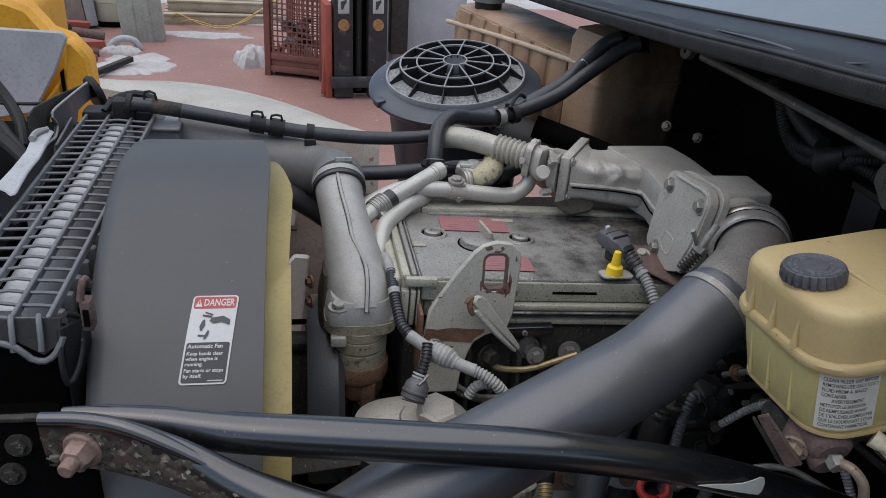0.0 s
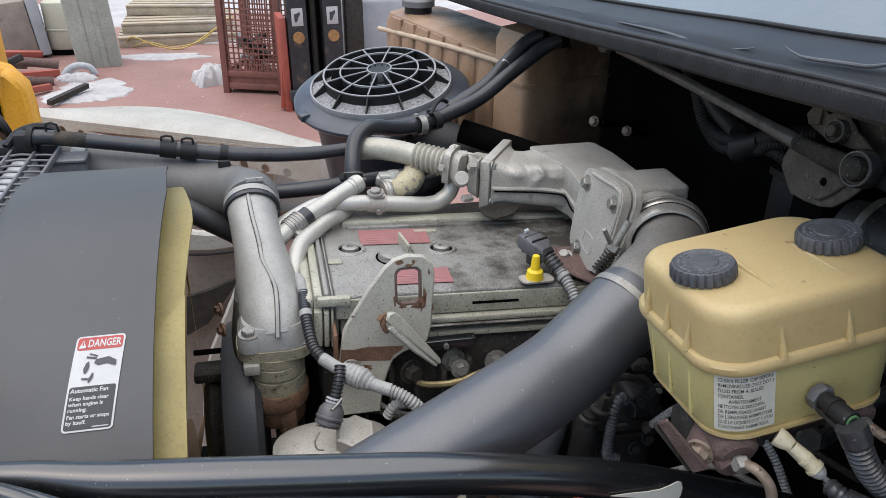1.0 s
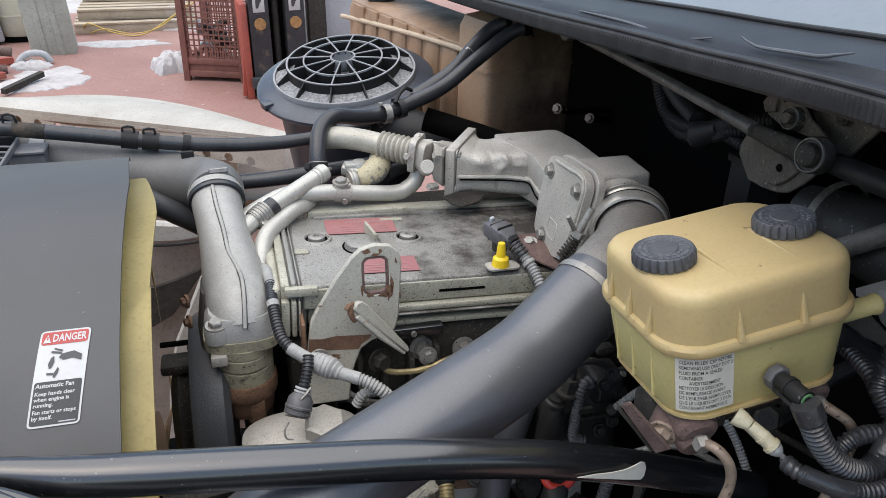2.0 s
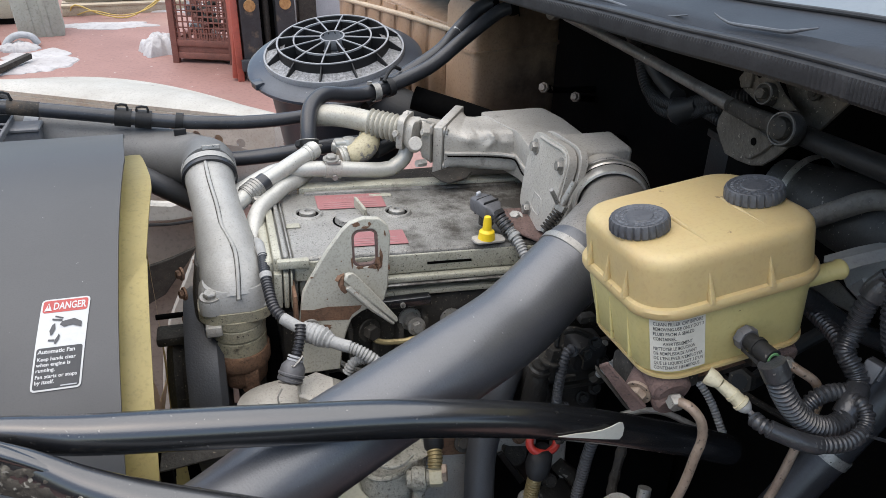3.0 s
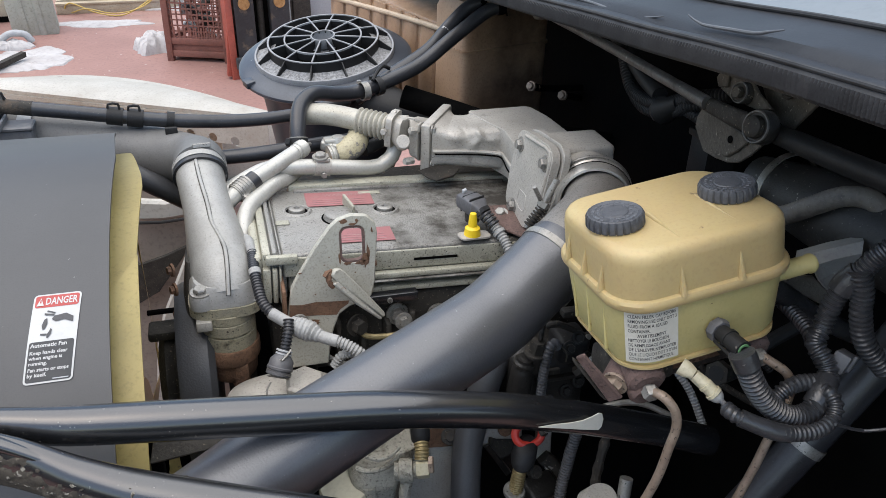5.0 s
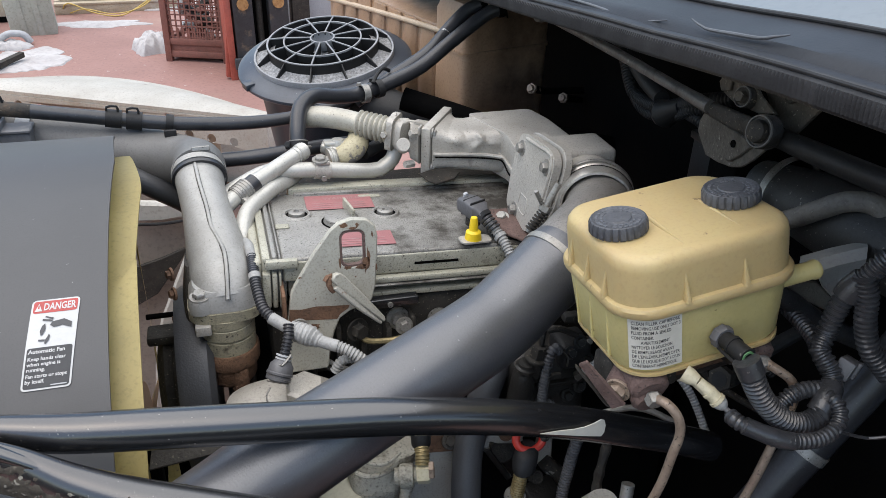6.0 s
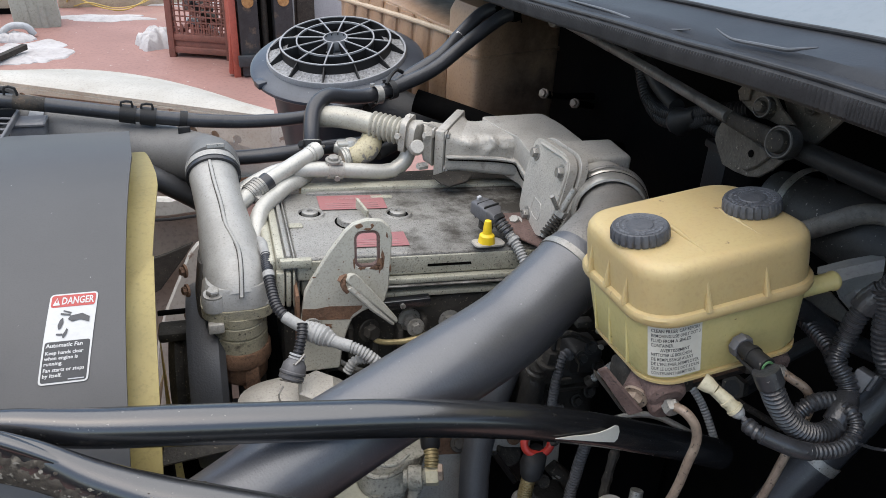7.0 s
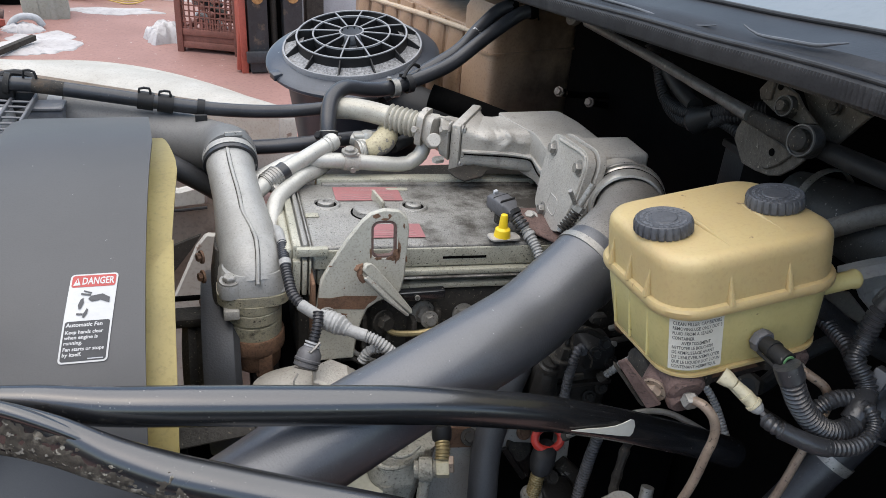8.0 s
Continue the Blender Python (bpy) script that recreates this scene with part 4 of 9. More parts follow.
    def on(x0, y0, turn):
        t = m @ pose(x0, y0, 0.0012, 0, 0, turn)
        inv = v.matrix_basis.inverted()
        return lambda x, y, z=0.0: inv @ (t @ Vector((x, y, z)))
    for x0, y0, w, h, label in ((0.066, 0.150, 0.102, 0.054, "faded red warning label"), (0.088, 0.018, 0.084, 0.045, "faded red label")):
        spot = on(x0, y0, -1)
        lab = part("red_label", patch(0, 0, w, h, spot, 0.0005, 0, 2), M_REDLABEL, v, label, local=True)
        if x0 < 0.07:
            lettering("WARNING", 0.013, lambda x, y, s=spot: s(x + 0.028, y + 0.036, 0.0009), 0.062, material=M_PRINT, parent=lab)
        for k in range(3):
            part("print_line", patch(0.01, 0.006 + 0.0078 * k, w - 0.012, 0.0078 + 0.0078 * k, lambda x, y, z=0, s=spot: s(x, y, z + 0.0007), 0.0002, 0, 1), M_PRINT, lab, local=True)


valve_cover()


def lifting_bracket():
    b = thing("lifting_bracket", (0.2, 0.85, 1.51), "chipped cream steel lifting bracket with a rusty oblong eye", "bracket")
    m = Matrix(((1, 0, 0, 0), (0, 0.13, -0.99, 0.845), (0, 0.99, 0.13, 1.55), (0, 0, 0, 1)))
    out = [(0.141, -0.045), (0.144, 0.0), (0.147, 0.036), (0.1535, 0.072), (0.160, 0.084), (0.186, 0.124), (0.208, 0.152), (0.219, 0.161), (0.236, 0.1655), (0.256, 0.163), (0.2665, 0.153), (0.2695, 0.138),
           (0.264, 0.068), (0.2585, 0.048), (0.247, 0.042), (0.228, 0.036), (0.2145, 0.027), (0.207, 0.010), (0.2, -0.012), (0.196, -0.045)]
    hole = rounded(0.2205, 0.100, 0.2520, 0.149, 0.009)
    face = part("face", plate(out, 0.009, m, [hole], 0.0018), M_BRACKET, b)
    part("eye_edge", plate(rounded(0.2195, 0.099, 0.2530, 0.150, 0.0095), 0.0078, m @ pose(0, 0, 0.0004), [rounded(0.2225, 0.102, 0.2500, 0.147, 0.008)], 0), M_RUSTPINK, b, "rusted inner edge of the eye")
    part("side_flange", box((0.1415, 0.840, 1.505), (0.1465, 0.895, 1.622), 0.002, 2, pose(0, 0, 0)), M_RUST, b)
    # flaked patches of rust
    rnd = random.Random(5)
    for x, y, w, h in ((0.2525, 0.101, 0.0052, 0.011), (0.247, 0.0975, 0.008, 0.0035), (0.256, 0.112, 0.0025, 0.013), (0.2285, 0.0985, 0.006, 0.0022), (0.2185, 0.107, 0.0016, 0.008), (0.226, 0.1575, 0.0055, 0.0032), (0.2375, 0.1525, 0.006, 0.0016),
                       (0.243, 0.156, 0.0022, 0.004), (0.262, 0.142, 0.0016, 0.004), 
                       (0.266, 0.095, 0.0012, 0.005), (0.166, 0.092, 0.0022, 0.0012), (0.184, 0.06, 0.0012, 0.001), (0.238, 0.085, 0.001, 0.0012), (0.205, 0.11, 0.0009, 0.0009), (0.18, 0.02, 0.009, 0.005), (0.155, 0.012, 0.005, 0.01)):
        n = 13
        pts = [(x + w * rnd.uniform(0.55, 1.25) * math.cos(6.283 * k / n), y + h * rnd.uniform(0.55, 1.25) * math.sin(6.283 * k / n)) for k in range(n)]
        part("rust_chip", plate(pts, 0.0004, m @ pose(0, 0, 0.0089), b=0), M_RUST, face)
    edge = [(0.1475, 0.028), (0.17, 0.031), (0.19, 0.029), (0.2105, 0.027), (0.2150, 0.034), (0.226, 0.041), (0.228, 0.0455), (0.205, 0.047), (0.185, 0.049), (0.165, 0.047), (0.1495, 0.049)]
    part("rust_band", plate(edge, 0.0005, m @ pose(0, 0, 0.0089), b=0), M_RUST, face, "brown rusted band along the bend")
    a, z = Vector((0.21, 0.828, 1.646)), Vector((0.274, 0.836, 1.569))
    d = (z - a).normalized()
    nrm = Vector((0.1, -0.8, 0.62))
    nrm = (nrm - d * nrm.dot(d)).normalized()
    up = nrm.cross(d)
    mm = Matrix.Translation(a) @ Matrix((d, up, nrm)).transposed().to_4x4()
    part("gusset", plate([(-0.010, -0.007), (-0.011, 0.002), (-0.006, 0.008), (0.004, 0.009), (0.05, 0.006), (0.092, 0.002), (0.097, -0.002), (0.094, -0.006), (0.05, -0.007)], 0.009, mm, b=0.002), M_BRACKET, b, "cream gusset blade")
    part("rusted_edge", plate([(0.0, -0.0135), (0.003, -0.0065), (0.05, -0.0062), (0.094, -0.0052), (0.095, -0.009), (0.05, -0.0135)], 0.0075, mm, b=0.0015), M_RUSTYCREAM, b, "rust-eaten lower edge of the gusset")
    part("weld_bead", sweep([mm @ Vector((-0.013, -0.012, 0.001)), mm @ Vector((-0.013, -0.002, 0.002)), mm @ Vector((-0.006, -0.0125, 0.002)), mm @ Vector((0.006, -0.015, 0.001))], 0.0030, 8, wobble=0.6), M_RUST, b)
    part("bolt", hexhead((0.160, 0.832, 1.578), (0, -1, 0.1), 0.008, 0.007), M_STEEL, b)


lifting_bracket()


def round_poly(pts, r, n=4):
    """The outline with each corner cut to a small curve."""
    out = []
    for i, p in enumerate(pts):
        p, a, z = Vector(p), Vector(pts[i - 1]), Vector(pts[(i + 1) % len(pts)])
        ra, rz = min(r, (a - p).length * 0.45), min(r, (z - p).length * 0.45)
        s0, s1 = p + (a - p).normalized() * ra, p + (z - p).normalized() * rz
        for k in range(n + 1):
            t = k / n
            q = s0 * (1 - t) ** 2 + p * (2 * t * (1 - t)) + s1 * t ** 2
            out.append((q.x, q.y))
    return out


def intake_casting():
    c = thing("intake_elbow", (0.5, 1.0, 1.66), "grey cast aluminium intake elbow with a square mounting plate", "intake elbow")
    u, n, up = Vector((0.55, 0.835, 0)), Vector((0.835, -0.55, 0)), Vector((0, 0, 1))
    fm = Matrix.Translation((0.392, 1.115, 0)) @ Matrix((u, n, up)).transposed().to_4x4()
    part("flange", box((0.0, 0.0, 1.652), (0.118, 0.016, 1.7325), 0.003, 2, fm), M_CAST, c)
    part("flange_ear", box((-0.004, -0.004, 1.720), (0.012, 0.0, 1.735), 0.002, 2, fm), M_CAST, c)
    for a, z in ((0.012, 1.722), (0.012, 1.664)):
        part("flange_bolt", hexhead(fm @ Vector((a, 0.0165, z)), n, 0.006, 0.006), M_STEEL, c)
    neck = smooth_loft([((0.4395, 1.154, 1.693), u * 0.054, up * 0.037, 6), ((0.452, 1.147, 1.692), Vector((0.42, 0.9, 0)) * 0.047, up * 0.0325, 5),
                        ((0.475, 1.138, 1.6915), Vector((0.1, 0.99, 0)) * 0.045, up * 0.034, 5), ((0.502, 1.128, 1.6925), Vector((-0.3, 0.95, 0)) * 0.049, up * 0.0365, 6), ((0.516, 1.124, 1.6925), Vector((-0.3, 0.95, 0)) * 0.049, up * 0.0365, 6)], 16, 128)
    # soft folds cast into the near side: centre x, z, reach along x, reach along z, lean, height
    for vert in neck.verts:
        x, z = vert.co.x, vert.co.z
        if vert.co.y < 1.13 and 1.690 < z < 1.735:
            for cx, cz, wx, wz, lean, height in ((0.446, 1.713, 0.012, 0.010, 0.3, 0.0055), (0.483, 1.722, 0.005, 0.010, 0.5, 0.0065), (0.476, 1.704, 0.007, 0.010, -0.7, 0.0045), (0.503, 1.710, 0.012, 0.006, 0.0, 0.0035), (0.461, 1.724, 0.004, 0.008, 0.4, -0.0035)):
                dx, dz = x - cx - lean * (cz - z), z - cz
                vert.co.y -= height * math.exp(-(dx / wx) ** 2 - (dz / wz) ** 2)
    part("neck", neck, M_CAST, c)
    top = [(0.487, 1.176), (0.60, 1.180), (0.613, 1.123), (0.617, 1.043), (0.612, 0.93), (0.515, 0.93), (0.5135, 1.017), (0.519, 1.074), (0.503, 1.122)]
    part("duct", bev(plate(round_poly(top, 0.012), 0.0375, pose(0, 0, 1.6925), b=0), 0.008, 3, 0.7), M_CAST, c, "flat-topped cast duct")
    low = [(0.500, 1.165), (0.59, 1.17), (0.603, 1.12), (0.607, 1.043), (0.602, 0.935), (0.523, 0.935), (0.521, 1.017), (0.527, 1.068), (0.512, 1.115)]
    part("duct_belly", bev(plate(round_poly(low, 0.012), 0.042, pose(0, 0, 1.650), b=0), 0.007, 2, 0.7), M_CAST, c)
    part("parting_lip", plate(round_poly([(0.484, 1.178), (0.602, 1.182), (0.616, 1.123), (0.620, 1.043), (0.614, 0.935), (0.5125, 0.94), (0.510, 1.017), (0.516, 1.071), (0.500, 1.12)], 0.012), 0.005, pose(0, 0, 1.688), b=0.0015), M_CAST, c)
    part("neck_lip", sweep([(0.411, 1.106, 1.690), (0.43, 1.101, 1.690), (0.455, 1.0965, 1.690), (0.479, 1.091, 1.690), (0.500, 1.083, 1.690), (0.517, 1.071, 1.690)], 0.0034, 8), M_CAST, c)
    part("dark_line", sweep([(0.414, 1.104, 1.6855), (0.455, 1.0945, 1.6855), (0.479, 1.0885, 1.6855), (0.50, 1.080, 1.6855), (0.5145, 1.068, 1.6855), (0.508, 1.017, 1.6855), (0.5085, 0.97, 1.6845)], 0.0013, 6, 0.006), M_DARK, c, "dark line below the parting edge")
    mp = Matrix(((0, 0.13, -0.99, 0.509), (-1, 0, 0, 0.897), (0, 0.99, 0.13, 1.722), (0, 0, 0, 1)))
    face = [(-0.072, 0.046), (-0.050, 0.054), (0.034, 0.062), (0.052, 0.050), (0.048, -0.01), (0.034, -0.058), (0.004, -0.074), (-0.074, -0.066), (-0.080, -0.008)]
    part("plate", plate(round_poly(face, 0.012), 0.012, mp, b=0.003), M_CAST, c)
    part("back_plate", plate(round_poly([(x * 1.0 + 0.005, y * 1.02 + 0.003) for x, y in face], 0.014), 0.010, mp @ pose(0, 0, -0.0125), b=0.0025), M_CAST, c)
    part("plate_rim", sweep([mp @ Vector((x, y, 0.0125)) for x, y in ((-0.046, 0.048), (0.0, 0.053), (0.030, 0.056), (0.045, 0.046), (0.041, -0.01), (0.028, -0.052))], 0.0024, 8), M_CAST, c)
    part("stamp", sweep([mp @ Vector((x, y, 0.012)) for x, y in ((-0.03, -0.028), (-0.030, -0.050), (-0.004, -0.052), (-0.004, -0.030), (-0.028, -0.028))], 0.0008, 6, 0.004), M_CAST, c)
    for y, z in ((0.954, 1.753), (0.866, 1.759), (0.938, 1.664)):
        part("bolt", hexhead((0.498 + 0.13 * (z - 1.722), y, z), (-1, 0, 0.13), 0.0078, 0.009), M_STEEL, c)
    part("housing", bev(box((0.512, 0.884, 1.66), (0.615, 0.955, 1.769), 0.0, 1), 0.006, 3), M_CAST, c)
    part("housing_web", box((0.560, 0.955, 1.728), (0.572, 1.03, 1.745), 0.004, 2), M_CAST, c)
    part("outlet", smooth_loft([((0.567, 0.90, 1.715), (0.044, 0, 0), (0, 0.008, 0.046), 2.6), ((0.567, 0.87, 1.718), (0.046, 0.0, 0), (0, 0.004, 0.048), 2.1), ((0.565, 0.846, 1.719), (0.046, -0.016, 0), (0, 0.0, 0.049), 2)], 4, 40), M_CAST, c)


intake_casting()


def intake_horn():
    h = thing("intake_horn", (0.52, 0.79, 1.66), "cast intake horn with a bright clamp ring above the black hose", "intake pipe")
    part("elbow", sweep([(0.569, 0.852, 1.718), (0.564, 0.828, 1.716), (0.549, 0.795, 1.714), (0.520, 0.760, 1.716), (0.4659, 0.7119, 1.7109), (0.4471, 0.7032, 1.7025)], [0.0455, 0.0455, 0.0465, 0.0465, 0.0455, 0.044], 36), M_HORN, h)
    d = Vector((-0.33, -0.93, 0.02)).normalized()
    p = Vector((0.5635, 0.837, 1.7190))
    part("clamp_ring", lathe([(0.0460, -0.010), (0.0520, -0.010), (0.0535, -0.007), (0.0535, -0.002), (0.0515, 0.0), (0.0510, 0.006), (0.0502, 0.014), (0.0484, 0.018), (0.0455, 0.019), (0.0440, 0.016)], ax(p + d * 0.004, d), 56), M_RING, h, "bright steel clamp ring")
    part("ring_groove", lathe([(0.0512, -0.0008), (0.0522, -0.0003), (0.0522, 0.0003), (0.0512, 0.0008)], ax(p + d * 0.0055, d), 48), M_DARK, h, "dark joint in the clamp ring")
    part("back_ring", lathe([(0.046, -0.003), (0.0530, -0.003), (0.0543, -0.001), (0.0543, 0.001), (0.0530, 0.003), (0.046, 0.003)], ax(p - d * 0.011, d), 44), M_STEEL, h, "thin grimy flange ring")
    part("spring", sweep([(0.458, 0.800, 1.704), (0.474, 0.799, 1.728)], 0.0062, 14, ribs=(0.0016, 0.0046)), M_GRIME, h, "rusty clamp spring")
    part("clamp_rod", sweep([(0.456, 0.802, 1.700), (0.474, 0.800, 1.731), (0.491, 0.799, 1.766)], 0.0044, 12), M_STEEL, h)
    part("spring_nut", lathe([(0, 0.004), (0.0085, 0.004), (0.0085, -0.004), (0, -0.004)], ax((0.476, 0.7995, 1.733), (0.45, -0.03, 0.9)), 6), M_STEEL, h)
    part("pin", sweep([(0.473, 0.802, 1.736), (0.461, 0.800, 1.758)], 0.0030, 10), M_STEEL, h)
    band = ax((0.4529, 0.7042, 1.7066), (-0.8, -0.36, -0.42))
    part("hose_band", lathe([(0.0465, -0.0042), (0.0482, -0.0042), (0.0482, 0.0042), (0.0465, 0.0042)], band, 44), M_STEEL, h, "thin steel hose band")


intake_horn()


def charge_hose():
    h = thing("charge_air_hose", (0.2, 0.6, 1.58), "large dusty black rubber charge air hose", "hose")
    part("end_cuff", lathe([(0.0462, -0.014), (0.0472, -0.014), (0.0472, 0.012), (0.0462, 0.012)], ax((0.4427, 0.6991, 1.7007), (-0.8, -0.36, -0.42)), 48), M_PIPE, h, "thicker moulded cuff at the hose end")
    part("hose", sweep([(0.4637, 0.7102, 1.7105), (0.4505, 0.7036, 1.7058), (0.4124, 0.6839, 1.6873), (0.3631, 0.6580, 1.6666), (0.2939, 0.6237, 1.6546), (0.1995, 0.5865, 1.633), (0.108, 0.546, 1.614), (0.054, 0.516, 1.603), (-0.02, 0.474, 1.590), (-0.12, 0.42, 1.57)],
                       [0.0462, 0.0462, 0.0462, 0.0458, 0.0455, 0.0462, 0.047, 0.047, 0.047, 0.047], 56, ribs=(0.00002, 0.0036)), M_PIPE, h)


charge_hose()


def cross_pipe():
    c = thing("crossover_pipe", (-0.1, 1.28, 1.62), "dull dark grey crossover pipe behind the fan", "pipe")
    part("pipe", sweep([(-0.262, 1.312, 1.70), (-0.224, 1.305, 1.693), (-0.097, 1.285, 1.670), (-0.02, 1.26, 1.66), (0.03, 1.215, 1.664), (0.048, 1.155, 1.682), (0.05, 1.10, 1.69)],
                       [0.046, 0.046, 0.046, 0.046, 0.043, 0.04, 0.039], 36), M_CROSS, c)
    part("band", lathe([(0.047, -0.01), (0.0485, -0.01), (0.0485, 0.01), (0.047, 0.01)], ax((-0.215, 1.303, 1.692), (0.95, -0.12, -0.2)), 36), M_PALE, c, "paint-flecked steel band")
    t = thing("thermostat_tube", (0.07, 0.9, 1.47), "silver cast coolant tube bolted on a rust-stained stack", "coolant tube")
    Zc = [((0.048, 1.113, 1.688), 0.036), ((0.052, 1.07, 1.672), 0.034), ((0.058, 1.02, 1.654), 0.034), ((0.064, 0.97, 1.634), 0.037), ((0.069, 0.93, 1.616), 0.041), ((0.072, 0.905, 1.612), 0.043), ((0.073, 0.895, 1.60), 0.043)]
    part("tube", sweep([c2 for c2, _ in Zc], [r for _, r in Zc], 32), M_SMOOTHCAST, t)
    ridge = [(0.046, 1.090, 1.7130), (0.0506, 1.0459, 1.6993), (0.0576, 1.0012, 1.6835), (0.0616, 0.9634, 1.6707), (0.0647, 0.9527, 1.667), (0.0739, 0.9249, 1.657), (0.0765, 0.9002, 1.6545), (0.0766, 0.8754, 1.6428), (0.0746, 0.8552, 1.6165)]
    ridge = [(x, y - 0.0018, z + 0.0030) for x, y, z in ridge]
    part("seam", sweep(ridge, 0.0024, 8, 0.006), M_SMOOTHCAST, t)
    for off in (-0.0026, 0.0026):
        part("seam_line", sweep([(x + off, y, z - 0.0016) for x, y, z in ridge], 0.0005, 6, 0.006), M_GRIME, t, "dark grime along the seam")
    part("shoulder", loft([((0.094, 0.925, 1.640), (0.012, 0, 0), (0, 0.018, 0.008), 2.2), ((0.100, 0.905, 1.628), (0.017, 0, 0), (0, 0.028, 0.004), 2.6), ((0.100, 0.895, 1.600), (0.018, 0, 0), (0, 0.033, 0), 3)], 28), M_SMOOTHCAST, t)
    lip = ax((0.05, 1.10, 1.683), (0.05, -0.93, -0.36))
    part("black_ring", lathe([(0.035, -0.003), (0.0398, -0.003), (0.0398, 0.003), (0.035, 0.003)], lip, 36), M_HOSE, t, "black rubber joint ring")
    part("steel_band", lathe([(0.0385, -0.005), (0.0402, -0.005), (0.0402, 0.005), (0.0385, 0.005)], lip @ pose(0, 0, -0.010), 40), M_SMOOTHCAST, t, "grey hose clamp band")
    part("band_screw", box((-0.013, -0.004, -0.0035), (0.013, 0.004, 0.0035), 0.001, 1, pose(0.056, 1.108, 1.727, -20, 0, 5)), M_STEEL, t)
    part("neck_flange", loft([((0.071, 0.896, 1.626), (0.040, 0, 0), (0, 0.034, 0), 2.4), ((0.070, 0.895, 1.617), (0.0445, 0, 0), (0, 0.0365, 0), 3.0), ((0.069, 0.893, 1.598), (0.046, 0, 0), (0, 0.037, 0), 3.2)], 36), M_SMOOTHCAST, t)
    part("base_flange", loft([((0.069, 0.892, 1.5975), (0.047, 0, 0), (0, 0.038, 0), 3.4), ((0.069, 0.892, 1.583), (0.047, 0, 0), (0, 0.038, 0), 3.4)], 36), M_STACK, t)
    part("bolt_ear", lathe([(0, 0.006), (0.013, 0.006), (0.0145, 0.003), (0.015, -0.014), (0, -0.014)], pose(0.04, 0.868, 1.612), 20), M_SMOOTHCAST, t)
    part("bolt", hexhead((0.04, 0.868, 1.6185), (0, -0.1, 1), 0.009, 0.008), M_STEEL, t)
    part("square_foot", box((0.03, 0.85, 1.569), (0.05, 0.87, 1.583), 0.002), M_CAST, t)
    part("lower_neck", lathe([(0, 0.0), (0.0365, 0.0), (0.0365, -0.012), (0.0352, -0.0128), (0.0352, -0.0142), (0.0365, -0.015), (0.0365, -0.030), (0.0335, -0.0305), (0.0335, -0.0335), (0.0365, -0.034), (0.036, -0.055), (0, -0.055)], pose(0.069, 0.888, 1.584), 36), M_STACK, t, "yellowed cast stack with a groove")
    part("rust_collar", lathe([(0, 0.0), (0.0385, 0.0), (0.0398, -0.003), (0.0398, -0.020), (0.0385, -0.024), (0.0345, -0.026), (0.0335, -0.048), (0.028, -0.056), (0, -0.056)], pose(0.069, 0.888, 1.530), 36), M_RUST, t, "rusted collar")
    part("rust_lug", box((0.070, 0.852, 1.462), (0.090, 0.880, 1.508), 0.004), M_RUST, t)
    part("drain_bolt", hexhead((0.077, 0.861, 1.475), (0, -1, 0.1), 0.007, 0.01), M_RUST, t)


cross_pipe()


